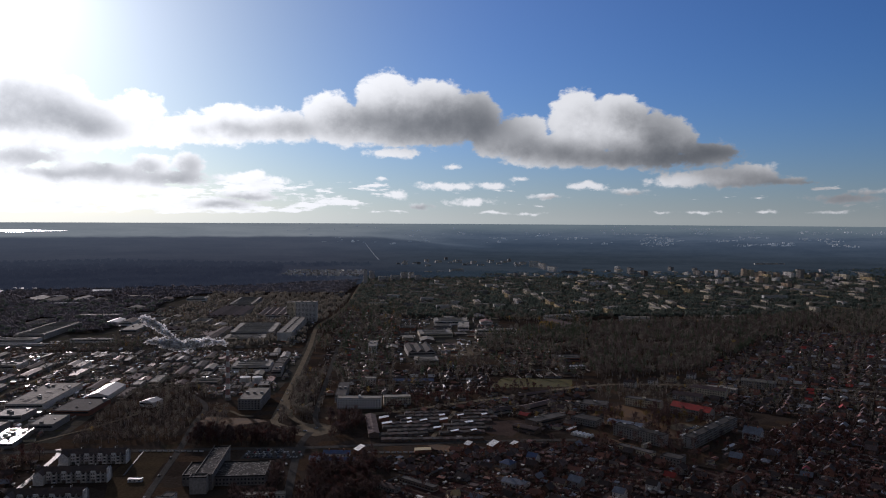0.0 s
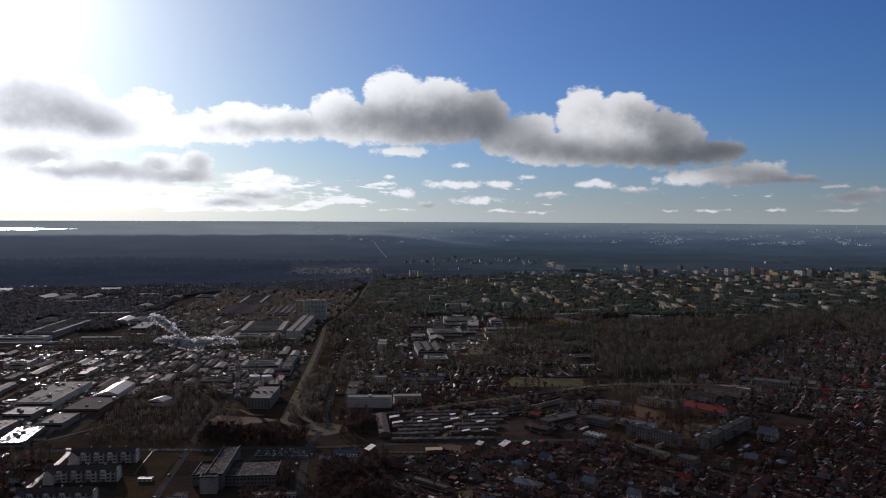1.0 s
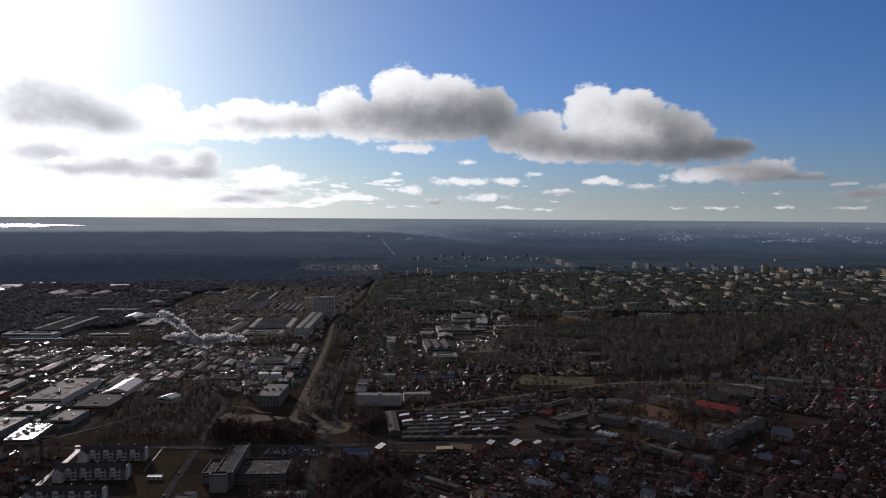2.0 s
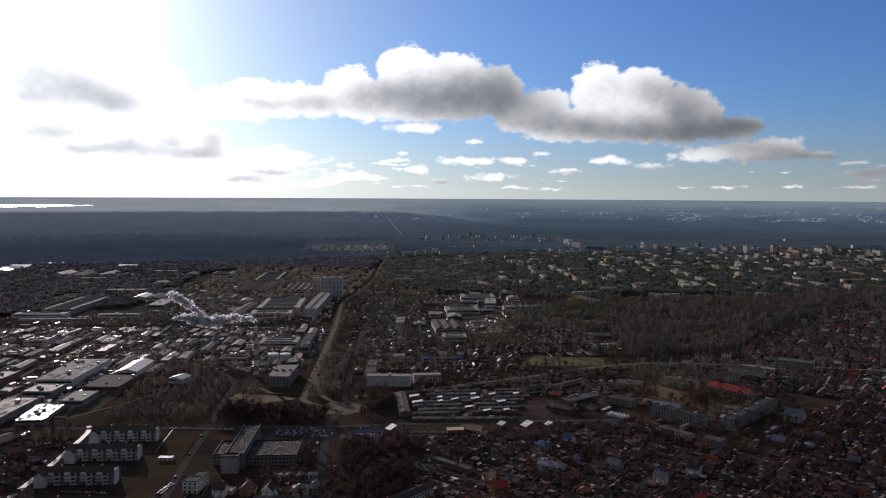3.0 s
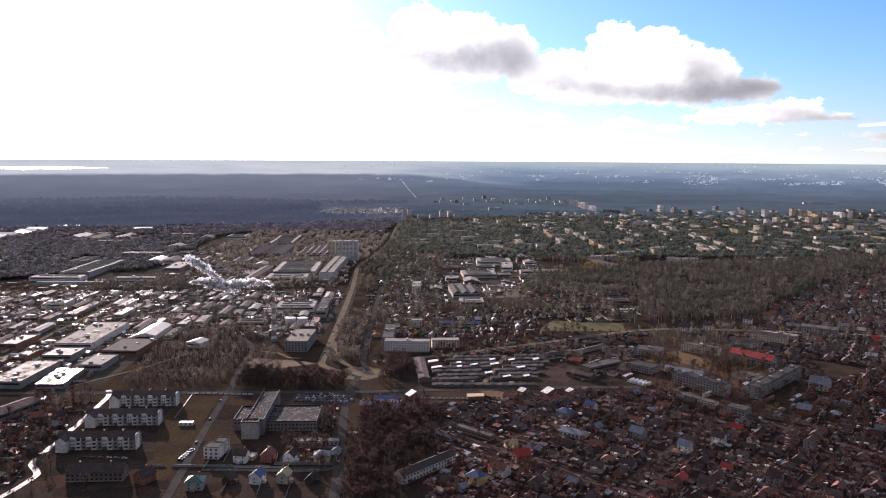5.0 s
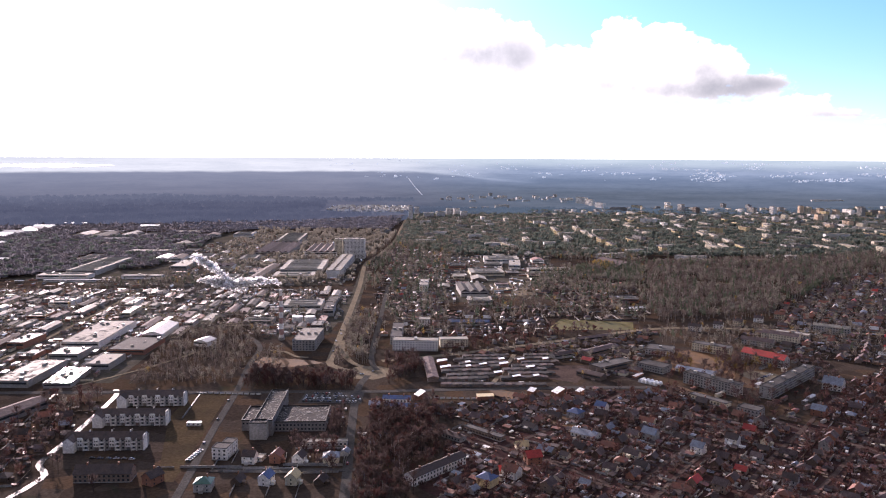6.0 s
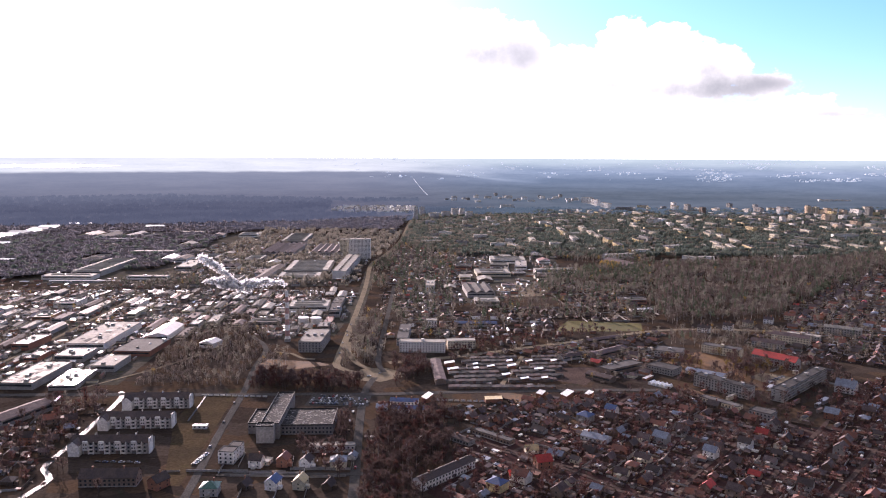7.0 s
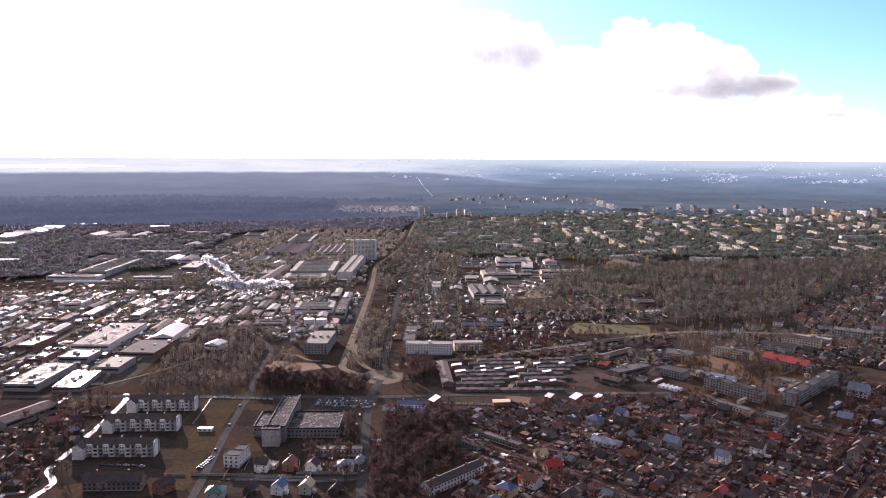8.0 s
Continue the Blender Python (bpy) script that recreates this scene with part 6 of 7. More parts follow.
def plots(poly, spacing, rot, detail, chance):
    """Garden plots: a house, one or two sheds and a board fence on each, turned with the street grid."""
    global shed_count
    a = radians(rot)
    ux, uy = math.cos(a), math.sin(a)
    for x, y in scatter(poly, spacing, rng, 0.14, rot):
        for side in (-0.5, 0.5):
            if rng.random() < 0.88 and is_free(x + ux * spacing * side, y + uy * spacing * side, 3):
                board_fence(x + ux * spacing * side, y + uy * spacing * side, rot + 90, spacing * rng.uniform(0.7, 1.0), rng.uniform(1.4, 2.1), rng.choice((LOGS, LOGS, SLATE, PANEL, PANEL)))
            if rng.random() < 0.8 and is_free(x - uy * spacing * side, y + ux * spacing * side, 3):
                board_fence(x - uy * spacing * side, y + ux * spacing * side, rot, spacing * rng.uniform(0.7, 1.0), rng.uniform(1.4, 2.1), rng.choice((LOGS, LOGS, SLATE, PANEL, PANEL)))
        if rng.random() < chance and is_free(x, y, 6):
            r = rot + rng.choice((0, 90)) + rng.uniform(-6, 6)
            kit = rng.choice((0, 0, 1, 1, 2, 3, 5, 7) if detail else (0, 1, 2, 5, 7))
            house(x, y, r, kit, rng.choice(HOUSE_WALLS), rng.choice(ROOFS), detail)
        for _ in range(rng.choice((2, 3, 4)) if detail else rng.choice((1, 2))):
            b, q = rng.uniform(0, 6.28), rng.uniform(spacing * 0.3, spacing * 0.55)
            u, v = x + q * math.cos(b), y + q * math.sin(b)
            if is_free(u, v, 2.0):
                t = rot + rng.choice((0, 90)) + rng.uniform(-5, 5)
                wall, roof = rng.choice((LOGS, LOGS, BROWN, PANEL)), rng.choice((SLATE, SLATE, SLATE, DARK_ROOF, RUST_ROOF, RUST_ROOF, PALE_BLUE))
                k = rng.randrange(3)
                if detail and shed_count < 90:
                    shed(u, v, t, k, wall, roof)
                    shed_count += 1
                else:
                    m = place_of(u, v, t)
                    SMALL_SHEDS.add(SHED_MESH[k][0], m, wall)
                    SMALL_SHEDS.add(SHED_MESH[k][1], m, roof)
        for _ in range(7 if detail else 3):
            u, v = x + rng.uniform(-0.6, 0.6) * spacing, y + rng.uniform(-0.6, 0.6) * spacing
            if is_free(u, v):
                clutter(u, v, rot + rng.choice((0, 90)))


plots(GARDENS, 19.0, -36, True, 0.74)
plots(NORTH_PLOTS, 19, -35, True, 0.8)
plots(WEST_PLOTS, 26, 10, True, 0.8)
plots(COTTAGES, 21, -30, False, 0.95)
plots([(-151, 1016), (-159, 1153), (84, 1224), (78, 1083), (-35, 1010)], 24, 5, False, 0.8)
plots([(-176, 1152), (-250, 1900), (-88, 1850), (-77, 1160)], 27, 5, False, 0.8)
plots([(74, 1130), (118, 1478), (240, 1450), (215, 1140)], 30, 10, False, 0.6)
plots([(-60, 905), (60, 1000), (215, 1075), (175, 985), (150, 850), (75, 830), (90, 900), (50, 940)], 20, -40, False, 0.75)
plots([(330, 840), (420, 1060), (380, 1080), (300, 1040), (340, 950)], 24, -35, False, 0.9)


def small_works(poly, pitch, run, rot, chance):
    """Long low stores and workshops in rows that fill the works between the large halls."""
    cx, cy = sum(p[0] for p in poly) / len(poly), sum(p[1] for p in poly) / len(poly)
    a = radians(rot)
    for i in range(-40, 41):
        v = rng.uniform(-run, 0) - 700
        while v < 700:
            d = rng.uniform(0.45, 1.3) * run
            u = i * pitch + rng.uniform(-2, 2)
            x, y = cx + u * math.cos(a) - (v + d / 2) * math.sin(a), cy + u * math.sin(a) + (v + d / 2) * math.cos(a)
            l = rng.uniform(0.5, 0.8) * pitch
            gap = rng.uniform(3, 10)
            if inside(poly, x, y) and rng.random() < chance and all(is_free(x - s * math.sin(a), y + s * math.cos(a), l / 2) for s in (-d / 2, -d / 4, 0, d / 4, d / 2)):
                wall = rng.choice((PANEL, PANEL, CONCRETE, CREAM, BROWN, WHITE))
                roof = rng.choice((DAMP_TAR, DAMP_TAR, DAMP_TAR, SLATE, SLATE, SLATE, TAR, TAR, PALE_ROOF, RUST_ROOF))
                kind = "gable" if rng.random() < 0.45 else "flat"
                hall(round(x, 1), round(y, 1), rot + rng.uniform(-2, 2), l, d, rng.uniform(3.2, 6.0), wall, roof, "low workshop in a row, with weathered roof", kind, vents=0)
            v += d + gap


small_works([(-640, 770), (-870, 1299), (-453, 1337), (-380, 1180), (-415, 993), (-520, 1080), (-560, 860)], 18, 46, 5, 0.85)
small_works([(-430, 1040), (-450, 1330), (-230, 1330), (-225, 1020)], 20, 40, 5, 0.8)
small_works([(-520, 1340), (-640, 1800), (-330, 1800), (-250, 1400)], 34, 60, 4, 0.5)
small_works([(-860, 1560), (-1000, 2000), (-620, 2050), (-600, 1560)], 60, 90, 4, 0.35)
small_works([(-1150, 2050), (-900, 2050), (-800, 2250), (-1200, 2250)], 60, 90, 4, 0.5)
small_works([(-120, 1250), (-150, 1850), (130, 1850), (120, 1500), (60, 1480), (-20, 1260)], 36, 40, 5, 0.45)
LOW_SHEDS = Mass()
UNIT_WALL = Shape().gable_wall(-0.5, 0.5, -0.5, 0.5, -0.1, 1.0, 1.3).mesh("low_shed", PANEL)
UNIT_ROOF = Shape().gable(-0.5, 0.5, -0.5, 0.5, 1.02, 1.33, 0.05, 0.05).mesh("low_shed", TAR)
UNIT_FLAT = Shape().box(-0.52, 0.52, -0.52, 0.52, 0.95, 1.08).mesh("low_shed", TAR)


def low_sheds(poly, spacing, rot, chance):
    """Stores, canopies, containers and pipe racks too small and many to count."""
    for x, y in scatter(poly, spacing, rng, 0.4, rot):
        w, l, h = rng.uniform(2.2, 5), rng.uniform(4, 18) * min(1.0, spacing / 12), rng.uniform(1.8, 3.8)
        if rng.random() < chance and is_free(x, y, min(5, spacing * 0.35)):
            m = place_of(x, y, rot + rng.choice((90, 90, 90, 0)) + rng.uniform(-2, 2)) @ Matrix.Diagonal((l, w, h, 1))
            LOW_SHEDS.add(UNIT_WALL, m, rng.choice((PANEL, BRICK, CREAM, BROWN, CONCRETE)))
            LOW_SHEDS.add(UNIT_ROOF if rng.random() < 0.6 else UNIT_FLAT, m, rng.choice((TAR, TAR, SLATE, SLATE, DAMP_TAR, RUST_ROOF, PALE_ROOF, PALE_ROOF, ZINC, BRIGHT)))


WORKS_AREA = [(-600, 780), (-870, 1299), (-453, 1337), (-230, 1335), (-225, 1020), (-300, 990), (-380, 1150), (-425, 995), (-420, 790)]
low_sheds(WORKS_AREA, 9, 5, 0.8)
low_sheds([(-560, 1350), (-760, 1800), (-640, 2200), (-330, 2100), (-250, 1400)], 17, 4, 0.75)
low_sheds([(-180, 1180), (-250, 2000), (-100, 2000), (-100, 1180)], 19, 5, 0.6)
low_sheds([(-120, 1250), (-150, 1850), (130, 1850), (120, 1500), (-20, 1260)], 16, 5, 0.6)
low_sheds([(140, 800), (205, 880), (330, 950), (360, 880), (340, 800), (275, 705), (215, 735)], 17, -45, 0.5)
low_sheds([(-75, 920), (-80, 1060), (80, 1065), (190, 1062), (60, 1000)], 16, 5, 0.6)
low_sheds([(60, 830), (90, 900), (60, 940), (170, 1040), (200, 900), (150, 830)], 17, -40, 0.5)
low_sheds([(-15, 1290), (60, 1320), (90, 1335), (70, 1440), (30, 1455), (0, 1430)], 19, 8, 0.5)
low_sheds([(-860, 1310), (-980, 1400), (-700, 1440), (-470, 1345)], 26, 4, 0.6)
LOW_SHEDS.build("low_sheds", "low brown and grey stores and canopies of the works", "sheds")
for x, y in scatter([(61, 1850), (162, 3000), (1750, 3080), (1150, 1950), (880, 1880)], 82, rng, 0.4, -40):
    if is_free(x, y, 21):
        r = rng.random()
        n = 7 if r > 0.93 else 5 if r > 0.4 else 2
        city_block(round(x), round(y), rng.choice((-85, -85, -78, -50, 8)), rng.choice((30, 45, 60)) if n < 9 else 24, 13, n, rng.choice(("white", "grey", "cream", "cream", "yellow")))
FAR_BLOCKS = Mass()
for x, y in scatter([(180, 2500), (200, 3080), (700, 3330), (1700, 3200), (1600, 2750), (1250, 2350), (900, 2480), (500, 2420)], 66, rng, 0.45, -35):
    if is_free(x, y, 13):
        n, l, turn = rng.choice((2, 2, 3, 4, 5, 5)), rng.choice((20, 34, 48)), rng.choice((-86, -80, -75, 8, -50))
        h, m = n * 2.9 + 0.8, place_of(x, y, turn, top_of(x, y))
        claim(x, y, turn, l, 13, 3)
        wall = Shape().box(-l / 2, l / 2, -6.5, 6.5, -0.5, h - 0.15)
        for k in range(1, n):
            for q in range(int(l / 9)):
                wall.box(-l / 2 + 9 * q + 3, -l / 2 + 9 * q + 6, -7.5, -6.4, k * 2.9, k * 2.9 + 1.0, True)
        FAR_BLOCKS.add(wall.mesh("wall", WHITE), m, rng.choice((WHITE, CREAM, CREAM, ORANGE_WALL, PANEL, PANEL)))
        FAR_BLOCKS.add(flat_roof(l, 13, h).mesh("roof", TAR), m, rng.choice((TAR, PALE_ROOF)))
        FAR_BLOCKS.add(window_rows(l, 13, n).mesh("glazing", GLASS), m, GLASS)
FAR_BLOCKS.build("far_blocks", "far-off low blocks of flats among dark trees", "buildings")
for x, y in scatter([(-170, 1900), (-230, 2900), (236, 2900), (137, 1950)], 88, rng, 0.4, 5):
    if is_free(x, y, 24):
        city_block(round(x), round(y), rng.choice((5, -30, 95)), rng.choice((24, 36, 50)), 13, rng.choice((2, 3, 5, 5)), rng.choice(("white", "grey", "cream")))
for x, y in scatter([(-625, 2990), (-650, 3250), (-330, 3260), (-297, 2960)], 23, rng, 0.4, 5):
    house(x, y, rng.choice((5, 95)), rng.choice((3, 4)), rng.choice((WHITE, WHITE, PANEL)), rng.choice((PALE_ROOF, ZINC, ZINC)), False)

for poly, n in (([(-640, 770), (-870, 1299), (-453, 1337), (-300, 1330), (-225, 1020), (-415, 993)], 2600), ([(-140, 1180), (-150, 1850), (130, 1850), (60, 1200)], 400), ([(-56, 815), (-60, 925), (60, 945), (74, 820)], 160), ([(-15, 1290), (60, 1320), (90, 1335), (70, 1440), (30, 1455), (0, 1430)], 200), ([(-870, 1300), (-1000, 1400), (-700, 1440), (-460, 1345)], 200), ([(-190, 640), (-118, 560), (-120, 740), (-150, 740)], 60)):
    xs, ys = [p[0] for p in poly], [p[1] for p in poly]
    for _ in range(n):
        u, v = rng.uniform(min(xs), max(xs)), rng.uniform(min(ys), max(ys))
        if inside(poly, u, v) and is_free(u, v, 1.5):
            clutter(u, v, 5 + rng.choice((0, 90)))
for x, y, rot, length in ((-150, 628, 3, 42), (-127, 612, 96, 32), (-150, 596, 4, 40), (-161, 594, 96, 18), (-180, 585, 4, 40), (-225, 586, 4, 46), (-150, 545, 96, 40), (-172, 556, 96, 34), (-197, 556, 96, 34), (-224, 596, 96, 30)):
    board_fence(x, y, rot, length, 2.0, rng.choice((PANEL, WHITE, ZINC)))
for x0, y0, x1, y1, tall in ((-172, 593, -127, 596, 2.0), (-127, 596, -131, 643, 2.4), (-171, 595, -175, 616, 2.0), (-213, 585, -174, 588, 1.8), (-154, 580, -128, 584, 1.8), (-213, 579, -160, 581, 1.8), (-265, 583, -252, 584, 1.6), (-212, 595, -215, 622, 1.6)):
    board_fence((x0 + x1) / 2, (y0 + y1) / 2, math.degrees(math.atan2(y1 - y0, x1 - x0)), math.hypot(x1 - x0, y1 - y0), tall, PANEL)
for i in range(22):
    board_fence(-300 + i * 6 + 150 * (i > 10), 762.5, 4, 4.6, 1.6, WHITE)
FENCES.build("garden_fences", "grey board and sheet fences between the plots", "fences")
CLUTTER.build("garden_clutter", "woodpiles, cold frames, barrels and stacked boards", "clutter")
SMALL_SHEDS.build("garden_sheds", "small dark sheds scattered over the plots", "sheds")
FAR_HOUSES.build("cottages", "far-off cottages with grey, red and blue roofs", "houses")

# -- parked cars --
CAR_BODY = Shape().add([(-2.2, -0.85, 0.3), (2.2, -0.85, 0.3), (2.2, 0.85, 0.3), (-2.2, 0.85, 0.3), (-2.15, -0.86, 0.85), (2.2, -0.86, 0.78), (2.2, 0.86, 0.78), (-2.15, 0.86, 0.85)],
                       [(0, 1, 5, 4), (1, 2, 6, 5), (2, 3, 7, 6), (3, 0, 4, 7), (4, 5, 6, 7), (3, 2, 1, 0)]).add(
    [(-1.3, -0.66, 1.43), (0.4, -0.66, 1.43), (0.4, 0.66, 1.43), (-1.3, 0.66, 1.43), (-1.35, -0.67, 1.38), (0.45, -0.67, 1.38), (0.45, 0.67, 1.38), (-1.35, 0.67, 1.38)],
    [(0, 1, 2, 3), (4, 5, 1, 0), (5, 6, 2, 1), (6, 7, 3, 2), (7, 4, 0, 3)]).mesh("body", PAINTS[0])
CAR_GLASS = Shape().add([(-1.95, -0.78, 0.83), (1.25, -0.78, 0.8), (1.25, 0.78, 0.8), (-1.95, 0.78, 0.83), (-1.35, -0.66, 1.39), (0.45, -0.66, 1.39), (0.45, 0.66, 1.39), (-1.35, 0.66, 1.39)],
                        [(0, 1, 5, 4), (1, 2, 6, 5), (2, 3, 7, 6), (3, 0, 4, 7)]).mesh("windscreen", GLASS)
WHEEL = Shape().tube([(0, -0.11, 0), (0, 0.11, 0)], [0.31, 0.31], 10).mesh("wheel", TYRE)


def car(x, y, rot):
    ob = root("car", place_of(x, y, rot, 0.12), "", "car", "parked cars")
    body = part("body", CAR_BODY, None, ob)
    paint = rng.choice(PAINTS[:3] + PAINTS)
    recolour(body, paint)
    tagged(ob, f"parked {paint.name.split('_')[2].split('.')[0]} car on the asphalt")
    part("windscreen", CAR_GLASS, None, ob)
    for u in (-1.35, 1.35):
        for v in (-0.78, 0.78):
            part("wheel", WHEEL, None, ob, at=pose(u, v, 0.31))


for row, (y0, turn) in enumerate(((746, 90), (753.5, 90), (761, 90), (769, 90))):
    for i in range(19):
        if rng.random() < 0.66:
            car(-192 + i * 2.95 + rng.uniform(-0.2, 0.2), y0 + rng.uniform(-0.4, 0.4), turn + rng.uniform(-4, 4))
for i in range(7):
    car(-247 + 0.35 * i, 598 + i * 3.4, 10)
for i in range(6):
    car(-322 + i * 6.2, 598 + rng.uniform(-0.5, 0.5), 5)
for i in range(9):
    car(-431 - 0.3 * i + rng.uniform(-2, 2), 702 + i * 5.5, rng.choice((10, 100)))
for y in (612, 634, 690, 742):
    car(-235 - 0.147 * (y - 549), y, 98)
for i in range(8):
    car(-193 + 2.9 * i, 1088 + rng.uniform(-0.5, 0.5), 92)
for i in range(7):
    car(262 + 4.4 * i, 841 + 4.2 * i, -45)
for x, y, r in ((-146, 700, 97), (-124, 600, 96), (-199, 930, 95), (-206, 1020, 94), (-210, 1040, 94), (-150, 838, 20), (-140, 850, 70), (-205, 980, 94), (-212, 1080, 94)):
    car(x, y, r)

# -- trees --


def tree_kit(seed, height, spread, twigs, mat, bark, conifer=False, wide=1.0):
    """A bare broad-leaved tree, or a pine: tapered trunk with limbs, and a ragged crown of thin sprays."""
    r = random.Random(seed)
    t = Shape()
    lean = (r.uniform(-0.6, 0.6), r.uniform(-0.6, 0.6))
    mid = (lean[0] * 0.5, lean[1] * 0.5, height * 0.5)
    t.tube([(0, 0, -0.3), mid, (lean[0], lean[1], height * 0.93)], [height * 0.022, height * 0.014, 0.03], 5)
    crown = Shape()

    def spray(p, q, w):
        p, q = Vector(p), Vector(q)
        side = (q - p).cross(Vector((r.uniform(-1, 1), r.uniform(-1, 1), r.uniform(-1, 1)))).normalized() * w
        m = p.lerp(q, r.uniform(0.5, 0.95))
        crown.add([tuple(p), tuple(m + side), tuple(q - side)], [(0, 1, 2)])

    limbs = 7 if not conifer else 0
    for i in range(limbs):
        z = height * (0.3 + 0.55 * i / limbs)
        a = i * 2.4 + r.uniform(-0.4, 0.4)
        reach = spread * (0.95 - 0.55 * abs(i / limbs - 0.35)) * r.uniform(0.75, 1.1)
        tip = (reach * math.cos(a), reach * math.sin(a), min(height, z + reach * r.uniform(0.6, 1.1)))
        base = (lean[0] * z / height, lean[1] * z / height, z)
        t.tube([base, tip], [height * 0.009, 0.03], 3, False)
        for _ in range(twigs // limbs):
            s = r.uniform(0.25, 1.0)
            p = Vector(base).lerp(Vector(tip), s)
            q = p + Vector((r.gauss(0, 0.6), r.gauss(0, 0.6), r.uniform(0.2, 1.9))) * spread * 0.34
            spray(p, q, spread * r.uniform(0.03, 0.07) * wide)
    if conifer:
        for _ in range(twigs):
            s = r.random() ** 0.8
            z = height * (0.35 + 0.65 * s)
            a, reach = r.uniform(0, 6.28), spread * (1.0 - s * 0.85) * r.uniform(0.6, 1.1)
            p = Vector((lean[0] * z / height, lean[1] * z / height, z))
            q = p + Vector((reach * math.cos(a), reach * math.sin(a), reach * r.uniform(-0.2, 0.3)))
            spray(p, q, spread * r.uniform(0.16, 0.3))
    for _ in range(twigs // 6 if not conifer else 0):
        p = Vector((lean[0], lean[1], height * r.uniform(0.7, 0.92)))
        spray(p, p + Vector((r.gauss(0, 1) * 0.3, r.gauss(0, 1) * 0.3, r.uniform(0.4, 1.1))) * spread * 0.5, spread * 0.06 * wide)
    return t.mesh("trunk", bark), crown.mesh("crown", mat), t, crown


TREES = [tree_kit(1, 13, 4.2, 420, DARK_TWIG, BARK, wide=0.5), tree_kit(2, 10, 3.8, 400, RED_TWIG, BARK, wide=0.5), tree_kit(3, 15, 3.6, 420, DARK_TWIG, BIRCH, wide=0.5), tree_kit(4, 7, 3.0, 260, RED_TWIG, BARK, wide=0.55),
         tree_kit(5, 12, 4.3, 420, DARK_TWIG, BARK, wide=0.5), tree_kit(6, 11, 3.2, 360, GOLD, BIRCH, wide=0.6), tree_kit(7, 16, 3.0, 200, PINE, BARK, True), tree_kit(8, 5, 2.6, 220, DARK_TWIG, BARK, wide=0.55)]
TREE_WORDS = ["bare brown broad-leaved tree with spreading limbs", "bare reddish fruit tree", "tall bare birch with a pale trunk", "low bare reddish garden tree",
              "wide bare tree with grey trunk", "birch holding its last yellow leaves", "dark green pine with a bare lower trunk", "small bare shrub tree"]
tree_count = 0


def tree(x, y, kind, scale):
    global tree_count
    tree_count += 1
    ob = new("tree", TREES[kind][0])
    ob.matrix_world = pose(x, y, 0, 0, 0, rng.uniform(0, 360)) @ Matrix.Diagonal((scale, scale, scale * rng.uniform(0.9, 1.12), 1))
    tagged(ob, TREE_WORDS[kind], "tree", "trees among the houses")
    part("crown", TREES[kind][1], None, ob)


class Stand:
    """Many trees of a wood in one mesh per material."""

    def __init__(self, shape, mat):
        self.base = np.array(shape.v, float)
        self.faces = shape.f
        self.mat, self.rows = mat, []

    def put(self, x, y, scale, z=0.0):
        self.rows.append((x, y, scale, rng.uniform(0, 6.28), z))

    def build(self, name, label, category):
        verts, faces = [], []
        n = len(self.base)
        for i, (x, y, s, a, z) in enumerate(self.rows):
            c, d = math.cos(a) * s, math.sin(a) * s
            b = self.base
            verts.append(np.stack((x + b[:, 0] * c - b[:, 1] * d, y + b[:, 0] * d + b[:, 1] * c, z + b[:, 2] * s), 1))
            faces += [tuple(i * n + q for q in f) for f in self.faces]
        if not self.rows:
            return None
        ob = new(name, make_mesh(name, np.concatenate(verts).tolist(), faces, self.mat))
        return tagged(ob, label, category, kind="stuff")


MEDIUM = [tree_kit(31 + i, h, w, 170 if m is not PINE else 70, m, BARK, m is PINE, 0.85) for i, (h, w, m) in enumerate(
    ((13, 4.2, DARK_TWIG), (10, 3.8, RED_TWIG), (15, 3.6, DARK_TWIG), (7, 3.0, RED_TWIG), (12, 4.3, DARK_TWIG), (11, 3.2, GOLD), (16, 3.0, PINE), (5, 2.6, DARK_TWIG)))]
FULL = [Stand(Shape().add(k[2].v, k[2].f).add(k[3].v, k[3].f), k[1].materials[0]) for k in MEDIUM]
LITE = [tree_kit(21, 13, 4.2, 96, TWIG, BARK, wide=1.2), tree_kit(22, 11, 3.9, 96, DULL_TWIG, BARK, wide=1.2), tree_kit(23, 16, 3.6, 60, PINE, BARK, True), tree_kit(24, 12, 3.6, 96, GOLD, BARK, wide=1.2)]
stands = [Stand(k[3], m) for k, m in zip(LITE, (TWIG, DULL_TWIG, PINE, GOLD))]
trunks = Stand(Shape().tube([(0, 0, -0.3), (0.2, 0.1, 6), (0.3, -0.1, 12)], [0.26, 0.17, 0.03], 3, False), BIRCH)


def grove(poly, spacing, mix, single=False, low=0.7, high=1.2, gap=1.0):
    """Trees over an area: one by one where the camera passes nearest, else as part of a wood."""
    for x, y in scatter(poly, spacing, rng, 0.5):
        if not is_free(x, y, gap) or noise.noise((x * 0.02, y * 0.02, 3.0)) < -0.36:
            continue
        if single:
            kind = rng.choice(single)
            if tree_count < 230:
                tree(x, y, kind, rng.uniform(low, high))
            else:
                FULL[kind].put(x, y, rng.uniform(low, high))
        else:
            k = rng.choices((0, 1, 2, 3), mix)[0]
            s = rng.uniform(low, high)
            stands[k].put(x, y, s)
            if k != 2 and rng.random() < 0.6:
                trunks.put(x, y, s)


